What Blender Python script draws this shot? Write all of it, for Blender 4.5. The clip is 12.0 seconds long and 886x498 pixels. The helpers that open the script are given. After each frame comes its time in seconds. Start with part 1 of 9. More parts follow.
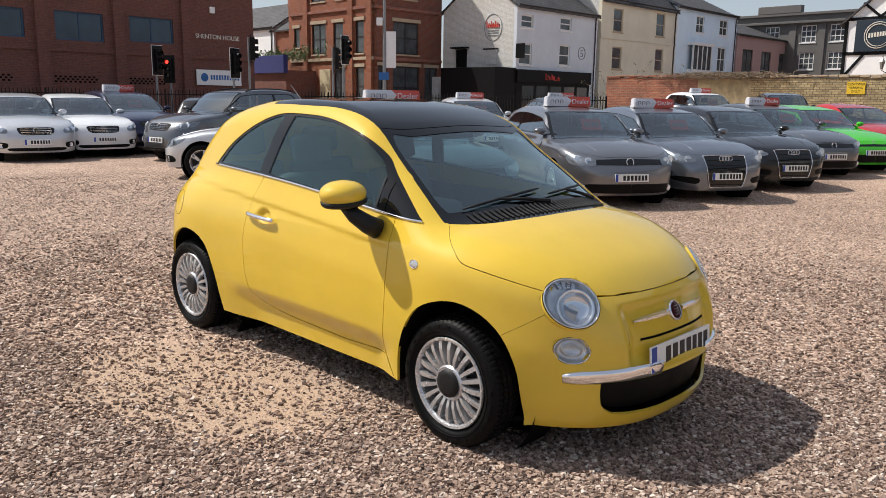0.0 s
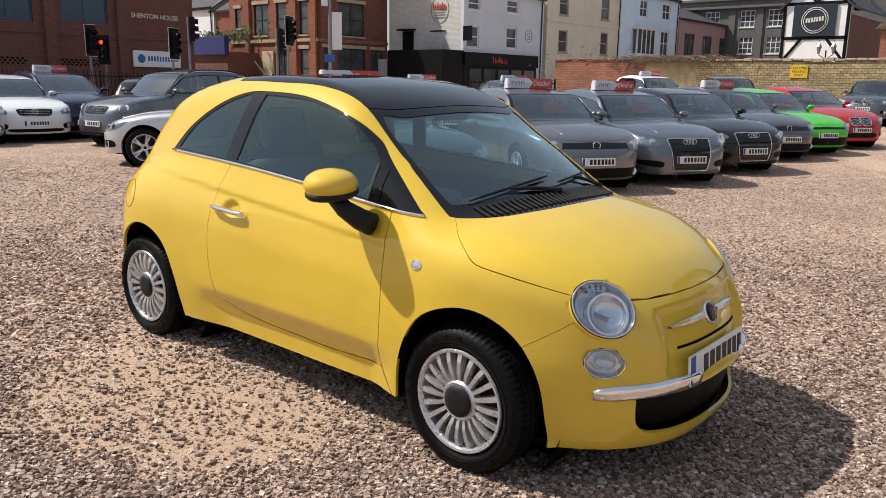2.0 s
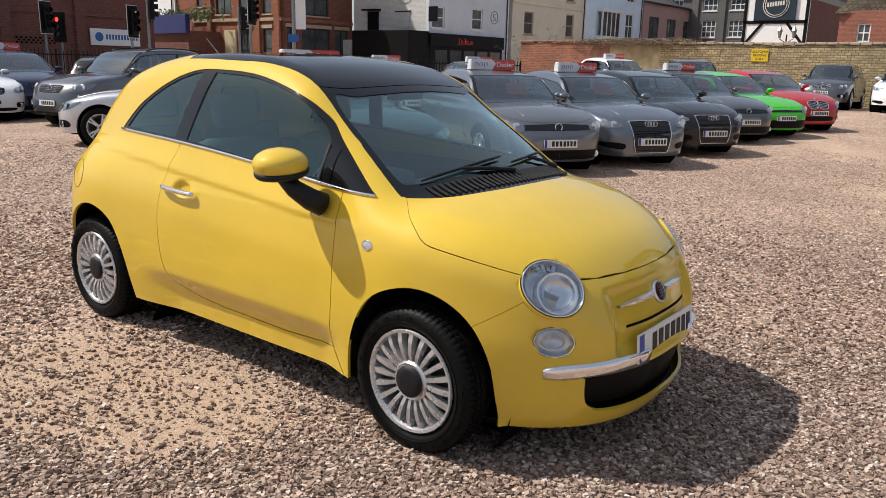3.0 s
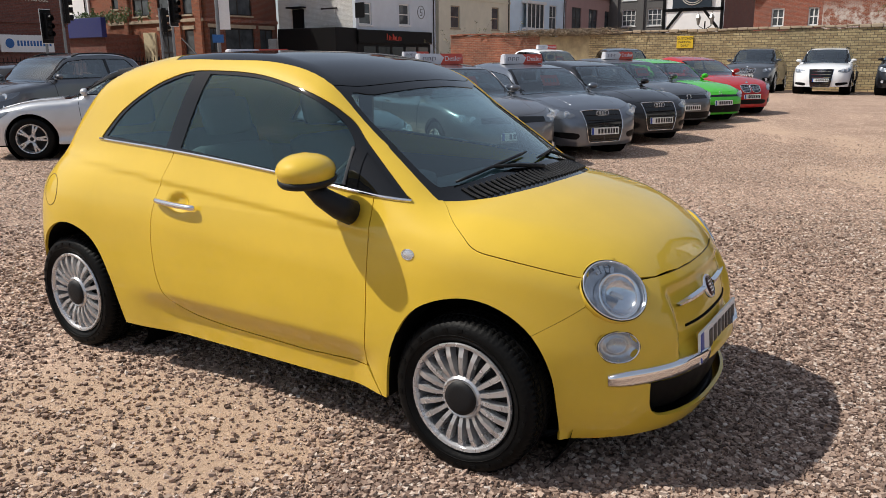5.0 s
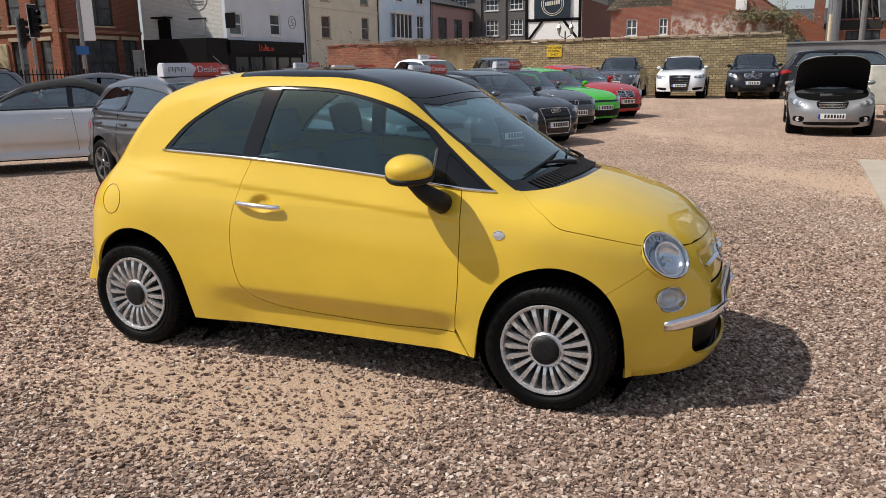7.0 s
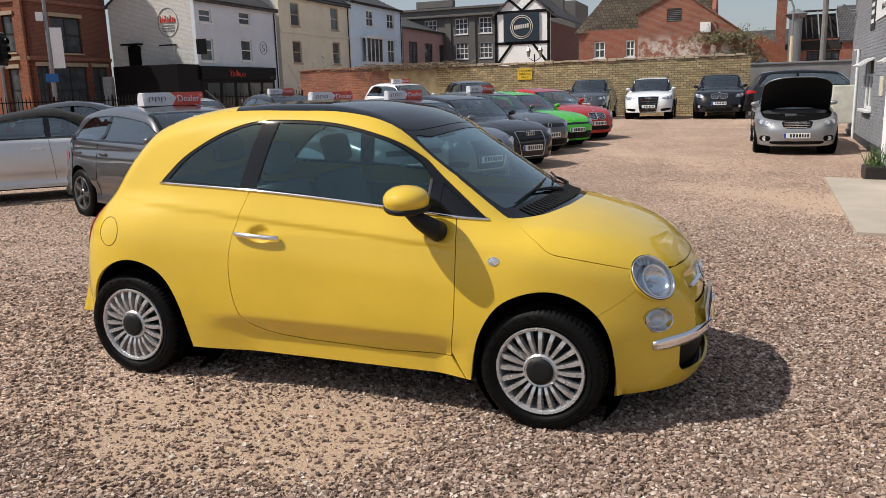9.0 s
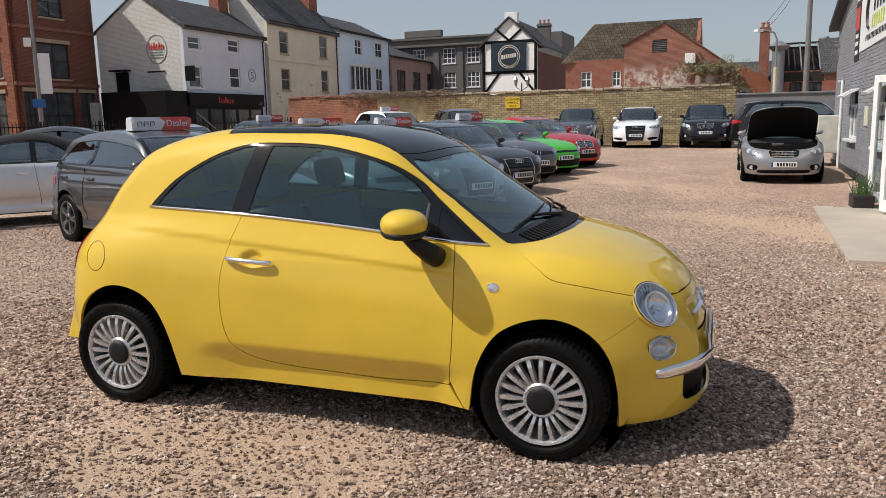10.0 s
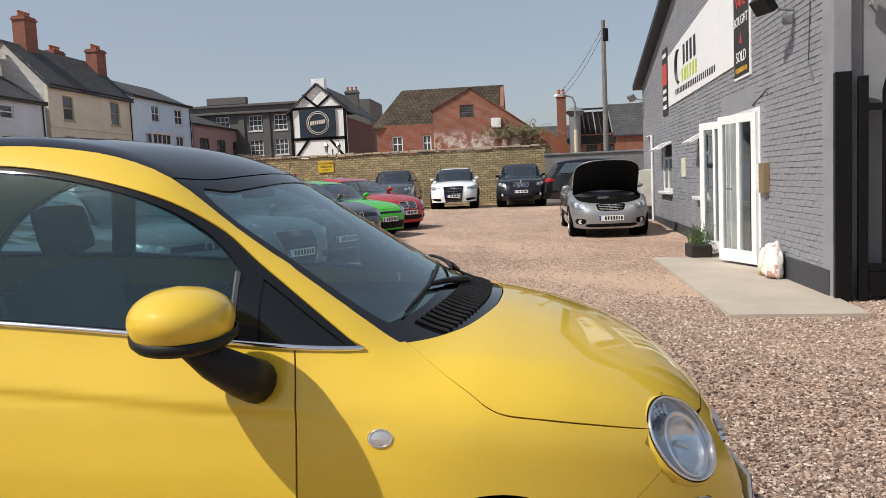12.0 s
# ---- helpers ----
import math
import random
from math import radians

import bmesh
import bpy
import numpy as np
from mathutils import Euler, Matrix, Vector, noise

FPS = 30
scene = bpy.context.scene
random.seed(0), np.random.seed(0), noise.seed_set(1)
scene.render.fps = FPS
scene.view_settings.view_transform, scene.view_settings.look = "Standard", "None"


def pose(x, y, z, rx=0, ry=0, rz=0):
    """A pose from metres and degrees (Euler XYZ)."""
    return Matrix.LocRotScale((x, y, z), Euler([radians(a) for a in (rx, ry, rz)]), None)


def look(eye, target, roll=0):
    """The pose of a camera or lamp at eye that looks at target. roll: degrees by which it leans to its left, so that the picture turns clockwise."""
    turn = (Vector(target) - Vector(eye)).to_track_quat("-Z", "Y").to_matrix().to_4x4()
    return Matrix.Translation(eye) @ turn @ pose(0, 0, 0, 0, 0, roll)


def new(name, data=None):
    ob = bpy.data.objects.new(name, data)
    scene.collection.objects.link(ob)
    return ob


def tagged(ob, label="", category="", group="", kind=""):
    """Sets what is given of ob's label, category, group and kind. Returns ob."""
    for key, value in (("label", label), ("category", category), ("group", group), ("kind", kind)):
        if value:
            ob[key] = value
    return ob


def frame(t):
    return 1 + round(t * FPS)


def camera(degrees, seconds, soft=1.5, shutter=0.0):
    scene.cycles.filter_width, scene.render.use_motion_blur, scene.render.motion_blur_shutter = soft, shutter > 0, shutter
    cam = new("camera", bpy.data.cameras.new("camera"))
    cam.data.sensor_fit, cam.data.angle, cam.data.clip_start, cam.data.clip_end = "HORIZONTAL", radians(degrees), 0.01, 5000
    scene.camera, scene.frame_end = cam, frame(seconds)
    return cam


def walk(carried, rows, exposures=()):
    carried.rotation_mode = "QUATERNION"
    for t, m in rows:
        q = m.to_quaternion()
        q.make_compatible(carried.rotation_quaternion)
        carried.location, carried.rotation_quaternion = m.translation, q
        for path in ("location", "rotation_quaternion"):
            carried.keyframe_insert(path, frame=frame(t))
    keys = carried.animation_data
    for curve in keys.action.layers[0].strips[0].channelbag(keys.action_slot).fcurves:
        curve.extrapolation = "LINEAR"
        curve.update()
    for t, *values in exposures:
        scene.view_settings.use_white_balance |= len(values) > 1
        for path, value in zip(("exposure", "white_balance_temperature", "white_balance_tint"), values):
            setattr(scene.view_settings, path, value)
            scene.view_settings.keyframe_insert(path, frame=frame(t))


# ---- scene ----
import functools

# ---------------------------------------------------------------- camera and walk
cam = camera(59.5, 12.0, 0.68)
METRES, EYE, TILT, LEAN, TURN = 4.315, 1.48, 0.0, 0.0, 0.0
ROWS = [
    (0.0, 0.0, 0.0, 0.0, 0.15, -10.95, -0.77),
    (0.5, -0.003, 0.0571, -0.0048, 0.53, -11.19, -1.07),
    (1.0, -0.0288, 0.0917, -0.0062, -0.63, -11.99, -0.51),
    (1.5, -0.0492, 0.1049, -0.0078, -3.13, -11.97, -0.67),
    (2.0, -0.0542, 0.1062, -0.0084, -3.94, -12.06, -0.9),
    (2.5, -0.0473, 0.1089, -0.0094, -4.67, -12.29, -0.8),
    (3.0, -0.0401, 0.1072, -0.0106, -6.35, -13.32, -1.3),
    (5.0, -0.1256, 0.1688, -0.0136, -11.86, -13.59, 0.48),
    (5.5, -0.1826, 0.195, -0.0161, -13.72, -14.31, -0.0),
    (6.0, -0.2526, 0.1891, -0.0068, -17.51, -13.85, -0.21),
    (6.5, -0.3109, 0.1404, -0.0028, -19.79, -13.57, 0.15),
    (7.0, -0.3556, 0.0966, -0.0043, -21.81, -13.09, 1.03),
    (9.0, -0.3878, 0.0801, 0.008, -23.96, -11.55, 1.64),
    (9.5, -0.391, 0.0838, 0.0096, -22.88, -10.4, 0.65),
    (10.0, -0.3911, 0.1019, 0.0026, -24.89, -9.54, 1.27),
    (10.5, -0.3651, 0.1653, -0.0201, -30.86, -9.55, 3.17),
    (11.0, -0.3261, 0.2706, -0.0167, -35.99, -6.41, 3.39),
    (11.5, -0.2904, 0.3662, -0.0186, -38.76, -4.1, 2.2),
    (12.0, -0.2307, 0.4627, -0.0422, -38.74, -5.04, 2.6),
]
walk(cam, [(t, pose(0, 0, EYE, TILT, LEAN, TURN) @ pose(METRES * x, METRES * y, METRES * z, 90 + pitch, roll, yaw)) for t, x, y, z, yaw, pitch, roll in ROWS],
     [(0.0, 0.07), (3.0, 0.01), (5.5, -0.15), (9.5, -0.18), (10.0, -0.20), (10.5, -0.16), (11.0, -0.14), (11.5, -0.20), (12.0, -0.11)])

# ---------------------------------------------------------------- sky, sun, exposure
SUN_AZ, SUN_EL = 166.0, 50.0      # degrees: where the sun stands, from +x towards +y, and its height
world = bpy.data.worlds.new("sky")
scene.world = world
world.use_nodes = True
wn = world.node_tree
sky_node = wn.nodes.new("ShaderNodeTexSky")
sky_node.sky_type = "NISHITA"
sky_node.sun_disc = False
sky_node.sun_elevation = radians(SUN_EL)
sky_node.sun_rotation = radians(90 - SUN_AZ)
sky_node.air_density, sky_node.dust_density, sky_node.ozone_density = 1.0, 1.6, 1.0
wn.nodes["Background"].inputs["Strength"].default_value = 0.115
haze = wn.nodes.new("ShaderNodeMix")               # thin white haze over the blue
haze.data_type = "RGBA"
haze.inputs[0].default_value = 0.45
haze.inputs[7].default_value = (4.6, 4.9, 5.5, 1.0)
wn.links.new(sky_node.outputs["Color"], haze.inputs[6])
wn.links.new(haze.outputs[2], wn.nodes["Background"].inputs["Color"])
sun_data = bpy.data.lights.new("sun", "SUN")
sun_data.energy, sun_data.angle, sun_data.color = 4.9, radians(0.6), (1.0, 0.95, 0.87)
sun = new("sun", sun_data)
_a, _e = radians(SUN_AZ), radians(SUN_EL)
sun_way = Vector((math.cos(_a) * math.cos(_e), math.sin(_a) * math.cos(_e), math.sin(_e)))
sun.matrix_world = look(sun_way * 60, (0, 0, 0))
scene.view_settings.exposure = 0.0


# ---------------------------------------------------------------- materials
def nodes_of(name):
    m = bpy.data.materials.new(name)
    m.use_nodes = True
    return m, m.node_tree, m.node_tree.nodes["Principled BSDF"]


def noise_node(t, scale, detail=4.0, rough=0.6, coords="Object", offset=None):
    c = t.nodes.new("ShaderNodeTexCoord")
    n = t.nodes.new("ShaderNodeTexNoise")
    n.inputs["Scale"].default_value, n.inputs["Detail"].default_value, n.inputs["Roughness"].default_value = scale, detail, rough
    t.links.new(c.outputs[coords], n.inputs["Vector"])
    return n


def ramp(t, src, stops, socket=0):
    r = t.nodes.new("ShaderNodeValToRGB")
    e = r.color_ramp.elements
    while len(e) < len(stops):
        e.new(0.5)
    for k, (p, c) in zip(e, stops):
        k.position, k.color = p, (*c, 1) if len(c) == 3 else c
    t.links.new(src.outputs[socket] if hasattr(src, "outputs") else src, r.inputs[0])
    return r


def mixc(t, fac, a, b, mode="MIX"):
    n = t.nodes.new("ShaderNodeMix")
    n.data_type, n.blend_type = "RGBA", mode
    for v, i in ((fac, 0), (a, 6), (b, 7)):
        if isinstance(v, (int, float)):
            n.inputs[i].default_value = v
        elif isinstance(v, tuple):
            n.inputs[i].default_value = (*v, 1)
        else:
            t.links.new(v, n.inputs[i])
    return n.outputs[2]


def bump_of(t, bsdf, height, strength=0.3, dist=0.01):
    b = t.nodes.new("ShaderNodeBump")
    b.inputs["Strength"].default_value, b.inputs["Distance"].default_value = strength, dist
    t.links.new(height, b.inputs["Height"])
    t.links.new(b.outputs[0], bsdf.inputs["Normal"])


def plain(name, col, rough=0.5, metal=0.0, vary=0.12, scale=9.0, bump=0.0, bscale=60.0, coat=0.0, spec=0.5):
    """A surface of one colour with uneven tone and gloss, and fine relief."""
    m, t, b = nodes_of(name)
    n = noise_node(t, scale)
    lo, hi = tuple(c * (1 - vary) for c in col), tuple(min(1, c * (1 + vary)) for c in col)
    r = ramp(t, n, [(0.3, lo), (0.7, hi)])
    t.links.new(r.outputs[0], b.inputs["Base Color"])
    q = ramp(t, n, [(0.3, (rough * 0.85,) * 3), (0.7, (min(1, rough * 1.15),) * 3)])
    t.links.new(q.outputs[0], b.inputs["Roughness"])
    b.inputs["Metallic"].default_value, b.inputs["Coat Weight"].default_value, b.inputs["Coat Roughness"].default_value = metal, coat, 0.03
    b.inputs["Specular IOR Level"].default_value = spec
    if bump:
        bump_of(t, b, noise_node(t, bscale).outputs[0], bump)
    return m


def car_paint(name, col, metal=0.0, rough=0.35, flake=0.0):
    """Lacquered paint: base colour under a clear coat, with a trace of dust low down in the gloss."""
    m, t, b = nodes_of(name)
    n = noise_node(t, 3.0, 5)
    r = ramp(t, n, [(0.3, tuple(c * 0.95 for c in col)), (0.7, tuple(min(1, c * 1.04) for c in col))])
    t.links.new(r.outputs[0], b.inputs["Base Color"])
    b.inputs["Roughness"].default_value, b.inputs["Metallic"].default_value = rough, metal
    b.inputs["Coat Weight"].default_value = 1.0
    b.inputs["Specular IOR Level"].default_value = 0.08
    d = noise_node(t, 14.0, 6)
    q = ramp(t, d, [(0.35, (0.01,) * 3), (0.8, (0.05,) * 3)])
    t.links.new(q.outputs[0], b.inputs["Coat Roughness"])
    return m


def glass_of(name, tint, gloss_rough=0.0, f0=0.07, sheen=(0.92, 0.98, 1.0)):
    """A thin tinted pane: straight through, with a mirror's gloss that grows at a slant."""
    m, t, b = nodes_of(name)
    t.nodes.remove(b)
    tr, gl, mx, fr = (t.nodes.new(k) for k in ("ShaderNodeBsdfTransparent", "ShaderNodeBsdfGlossy", "ShaderNodeMixShader", "ShaderNodeLayerWeight"))
    tr.inputs[0].default_value = (*tint, 1)
    gl.inputs["Color"].default_value = (*sheen, 1)
    gl.inputs["Roughness"].default_value, fr.inputs["Blend"].default_value = gloss_rough, 0.5
    power, scale = (t.nodes.new("ShaderNodeMath") for k in range(2))
    power.operation, scale.operation = "POWER", "MULTIPLY_ADD"
    power.inputs[1].default_value, scale.inputs[1].default_value, scale.inputs[2].default_value = 4.0, 1 - f0, f0
    t.links.new(fr.outputs["Facing"], power.inputs[0])
    t.links.new(power.outputs[0], scale.inputs[0])
    t.links.new(scale.outputs[0], mx.inputs[0])
    t.links.new(tr.outputs[0], mx.inputs[1])
    t.links.new(gl.outputs[0], mx.inputs[2])
    t.links.new(mx.outputs[0], t.nodes["Material Output"].inputs[0])
    return m


YELLOW = car_paint("yellow_paint", (0.700, 0.474, 0.047), 0.0, 0.45)
BLACK_GLOSS = plain("gloss_black", (0.006, 0.0065, 0.007), 0.035, vary=0.05)
BLACK_PLASTIC = plain("black_plastic", (0.011, 0.011, 0.012), 0.5, bump=0.15, bscale=400, spec=0.25)
# near-black for undersides, housings and seals; also shade painted into gaps and hollows
BLACK_DEEP = plain("underside_and_shade_black", (0.003, 0.003, 0.003), 0.9, spec=0.1)
RUBBER = plain("tyre_rubber", (0.005, 0.005, 0.005), 0.5, bump=0.2, bscale=90, spec=0.10)
CHROME = plain("chrome", (0.82, 0.82, 0.83), 0.08, 1.0, vary=0.05)
ALLOY = plain("alloy_silver", (0.60, 0.60, 0.61), 0.27, 0.68, vary=0.06)
ALLOY_SMOKE = plain("alloy_smoke", (0.20, 0.20, 0.205), 0.3, 0.7)
ALLOY_DARK = plain("alloy_recess", (0.03, 0.03, 0.032), 0.6, 0.3)
GLASS = glass_of("car_glass", (0.60, 0.80, 0.79), 0.0, 0.085, (0.74, 0.98, 1.0))
GLASS_SCREEN = glass_of("windscreen_glass", (0.60, 0.78, 0.77), 0.0, 0.16, (0.85, 0.98, 1.0))
GLASS_DARK = glass_of("dark_car_glass", (0.54, 0.62, 0.63), 0.0, 0.19)
LENS = glass_of("lamp_lens", (0.93, 0.95, 0.96), 0.0, 0.045)
REFLECTOR = plain("lamp_reflector", (0.80, 0.83, 0.87), 0.18, 0.65, vary=0.12, scale=60)
WHITE_PLASTIC = plain("plate_white", (0.8, 0.8, 0.78), 0.35)
YELLOW_PLATE = plain("plate_yellow", (0.75, 0.5, 0.03), 0.35)
PLATE_INK = plain("plate_ink", (0.01, 0.01, 0.012), 0.5)
BLUE_PLATE = plain("plate_blue", (0.01, 0.05, 0.32), 0.4)
RED_LENS = plain("red_lens", (0.35, 0.008, 0.01), 0.12, coat=0.5)
SEAT_CLOTH = plain("seat_cloth", (0.11, 0.116, 0.12), 0.9, bump=0.3, bscale=300)
DASH = plain("dash_plastic", (0.075, 0.078, 0.082), 0.6, bump=0.2, bscale=300)
POST_GREY_DARK = plain("dark_grey_trim", (0.09, 0.09, 0.095), 0.5)
SEAM_YELLOW = plain("yellow_seam", (0.16, 0.10, 0.006), 0.6)
LINING = plain("roof_lining_cloth", (0.36, 0.36, 0.35), 0.9)
GRILLE = plain("grille_black", (0.004, 0.004, 0.0045), 0.5, spec=0.12)
BOWL = plain("lamp_bowl_mirror", (0.66, 0.70, 0.76), 0.14, 0.85, vary=0.08, scale=60)
LAMP_TRAY = plain("lamp_tray_grey", (0.56, 0.585, 0.62), 0.2, 0.7, vary=0.2, scale=40)
LAMP_GREY = plain("lamp_inner_grey", (0.22, 0.23, 0.25), 0.3, 0.5)


# ---------------------------------------------------------------- small tools
def gz(x, y):
    """Height of the yard's ground, which falls gently one way and rises towards the far wall."""
    d = (x + y) / 2 ** 0.5
    return -0.017 * (np.clip(x, -2, 40) + 0.8) + 0.03 * np.log1p(np.exp(np.minimum(d, 30.0) - 13.0))


def mesh_of(name, verts, faces, mat, smooth=False):
    me = bpy.data.meshes.new(name)
    me.from_pydata([tuple(map(float, v)) for v in verts], [], [tuple(int(i) for i in f) for f in faces])
    if mat:
        me.materials.append(mat)
    if smooth:
        me.polygons.foreach_set("use_smooth", [True] * len(me.polygons))
    me.update()
    return me


def part(name, bm, mat, parent=None, label="", smooth=False):
    """Links a bmesh (or mesh) as one mesh object under a thing or a part."""
    if isinstance(bm, bmesh.types.BMesh):
        me = bpy.data.meshes.new(name)
        bm.to_mesh(me)
        bm.free()
        if mat:
            me.materials.append(mat)
        if smooth:
            me.polygons.foreach_set("use_smooth", [True] * len(me.polygons))
    else:
        me = bm
    ob = new(name, me)
    ob.parent = parent
    if label:
        tagged(ob, label)
    return ob


def thing(name, m, label, category, group="", kind=""):
    ob = new(name)
    ob.empty_display_size = 0.2
    ob.matrix_world = m
    return tagged(ob, label, category, group, kind)


def box(bm, x0, y0, z0, x1, y1, z1, bevel=0.0, m=None):
    vs = [bm.verts.new((x, y, z)) for x in (x0, x1) for y in (y0, y1) for z in (z0, z1)]
    fs = [bm.faces.new([vs[i] for i in q]) for q in
          ((0, 1, 3, 2), (4, 6, 7, 5), (0, 4, 5, 1), (2, 3, 7, 6), (0, 2, 6, 4), (1, 5, 7, 3))]
    if bevel:
        made = bmesh.ops.bevel(bm, geom=list({e for f in fs for e in f.edges}), offset=bevel, segments=2, affect="EDGES", profile=0.6)
        vs = list({v for f in made["faces"] for v in f.verts} | {v for v in vs if v.is_valid})
    if m is not None:
        bmesh.ops.transform(bm, matrix=m, verts=[v for v in vs if v.is_valid])
    return bm


def box_bm(x0, y0, z0, x1, y1, z1, bevel=0.0):
    return box(bmesh.new(), x0, y0, z0, x1, y1, z1, bevel)


def lathe(bm, profile, steps=40, axis="y", closed=False, m=None):
    """Turns a profile of (radius, along) about an axis."""
    rings = []
    for r, h in profile:
        ring = []
        for i in range(steps):
            a = 2 * math.pi * i / steps
            c, s = r * math.cos(a), r * math.sin(a)
            p = {"y": (c, h, s), "z": (c, s, h), "x": (h, c, s)}[axis]
            ring.append(bm.verts.new(m @ Vector(p) if m else p))
        rings.append(ring)
    if closed:
        rings.append(rings[0])
    for a, b in zip(rings, rings[1:]):
        for i in range(steps):
            j = (i + 1) % steps
            try:
                bm.faces.new((a[i], a[j], b[j], b[i]))
            except ValueError:
                pass
    return bm


def tube(bm, pts, radius, sides=6, closed=False):
    """A round bar along a line of points."""
    pts = [Vector(p) for p in pts]
    rings = []
    n = len(pts)
    for i, p in enumerate(pts):
        a, b = pts[(i - 1) % n if closed else max(i - 1, 0)], pts[(i + 1) % n if closed else min(i + 1, n - 1)]
        d = (b - a).normalized()
        u = d.orthogonal().normalized() if not rings else (last - last.project(d)).normalized()
        last = u
        v = d.cross(u)
        r = radius[i] if isinstance(radius, (list, tuple)) else radius
        rings.append([bm.verts.new(p + (u * math.cos(k * 2 * math.pi / sides) + v * math.sin(k * 2 * math.pi / sides)) * r) for k in range(sides)])
    pairs = list(zip(rings, rings[1:] + ([rings[0]] if closed else [])))[: n if closed else n - 1]
    for a, b in pairs:
        for k in range(sides):
            bm.faces.new((a[k], a[(k + 1) % sides], b[(k + 1) % sides], b[k]))
    if not closed:
        bm.faces.new(rings[0][::-1])
        bm.faces.new(rings[-1])
    return bm


def curve(*pts):
    """A smooth monotone curve through a few (x, y) pairs."""
    xs, ys = np.array([p[0] for p in pts], float), np.array([p[1] for p in pts], float)
    h, d = np.diff(xs), np.diff(ys) / np.diff(xs)
    m = np.zeros(len(xs))
    m[0], m[-1] = d[0], d[-1]
    for i in range(1, len(xs) - 1):
        if d[i - 1] * d[i] > 0:
            w1, w2 = 2 * h[i] + h[i - 1], h[i] + 2 * h[i - 1]
            m[i] = (w1 + w2) / (w1 / d[i - 1] + w2 / d[i])

    def value(x):
        x = np.clip(np.asarray(x, float), xs[0], xs[-1])
        i = np.clip(np.searchsorted(xs, x) - 1, 0, len(h) - 1)
        t = (x - xs[i]) / h[i]
        return ((2 * t ** 3 - 3 * t ** 2 + 1) * ys[i] + (t ** 3 - 2 * t ** 2 + t) * h[i] * m[i]
                + (3 * t ** 2 - 2 * t ** 3) * ys[i + 1] + (t ** 3 - t ** 2) * h[i] * m[i + 1])
    table = np.linspace(xs[0], xs[-1], 1500)
    heights = value(table)
    return lambda x: np.interp(x, table, heights)


def smax(a, b, k):
    h = np.maximum(k - np.abs(a - b), 0.0) / k
    return np.maximum(a, b) + h * h * k * 0.25


def smin(a, b, k):
    return -smax(-a, -b, k)


def sstep(a, b, x):
    t = np.clip((x - a) / (b - a), 0, 1)
    return t * t * (3 - 2 * t)


def spline2(pts, closed=True, per=6):
    """A rounded outline through a few 2D points."""
    p = np.array(pts, float)
    n = len(p)
    out = []
    for i in range(n if closed else n - 1):
        a, b, c, d = (p[(i + k) % n] if closed else p[min(max(i + k, 0), n - 1)] for k in (-1, 0, 1, 2))
        for t in np.arange(per) / per:
            out.append(0.5 * (2 * b + (c - a) * t + (2 * a - 5 * b + 4 * c - d) * t * t + (3 * b - a - 3 * c + d) * t ** 3))
    if not closed:
        out.append(p[-1])
    return np.array(out)


def densify(loop, step, closed=True):
    p = np.array(loop, float)
    q = np.roll(p, -1, axis=0) if closed else p[1:]
    out = []
    for a, b in zip(p if closed else p[:-1], q):
        k = max(1, int(np.ceil(np.hypot(*(b - a)) / step)))
        out += [a + (b - a) * i / k for i in range(k)]
    if not closed:
        out.append(p[-1])
    return np.array(out)


def inside(pts, loop):
    x, y = pts[:, 0][:, None], pts[:, 1][:, None]
    a, b = loop, np.roll(loop, -1, axis=0)
    dy = np.where(np.abs(b[:, 1] - a[:, 1]) < 1e-12, 1e-12, b[:, 1] - a[:, 1])
    hit = ((a[:, 1] > y) != (b[:, 1] > y)) & (x < (b[:, 0] - a[:, 0]) * (y - a[:, 1]) / dy + a[:, 0])
    return hit.sum(axis=1) % 2 == 1


def fill2(loops, step):
    """Triangles that fill an outline, less its holes, with an even grid inside. Returns points, triangles and boundary loops."""
    from mathutils import geometry
    loops = [densify(l, step) for l in loops]
    bounds, pts, edges = [], [], []
    for l in loops:
        k = len(pts)
        pts += list(l)
        edges += [(k + i, k + (i + 1) % len(l)) for i in range(len(l))]
        bounds.append(l)
    allb = np.array(pts)
    lo, hi = allb.min(axis=0), allb.max(axis=0)
    gx, gy = np.meshgrid(np.arange(lo[0] + step / 2, hi[0], step), np.arange(lo[1] + step / 2, hi[1], step))
    gx = gx + (np.arange(gx.shape[0]) % 2)[:, None] * step / 2
    g = np.stack([gx.ravel(), gy.ravel()], axis=1)
    ok = inside(g, loops[0])
    for l in loops[1:]:
        ok &= ~inside(g, l)
    g = g[ok]
    if len(g):
        near = np.full(len(g), 9.0)
        for i in range(0, len(allb), 200):
            near = np.minimum(near, np.hypot(g[:, None, 0] - allb[None, i:i + 200, 0], g[:, None, 1] - allb[None, i:i + 200, 1]).min(axis=1))
        g = g[near > step * 0.5]
    vs, es, fs, _, _, _ = geometry.delaunay_2d_cdt([Vector(p) for p in pts] + [Vector(p) for p in g], edges, [], 0, 1e-7)
    v = np.array([tuple(p) for p in vs])
    f = np.array([t for t in fs if len(t) == 3])
    c = v[f].mean(axis=1)
    ok = inside(c, loops[0])
    for l in loops[1:]:
        ok &= ~inside(c, l)
    return v, f[ok]


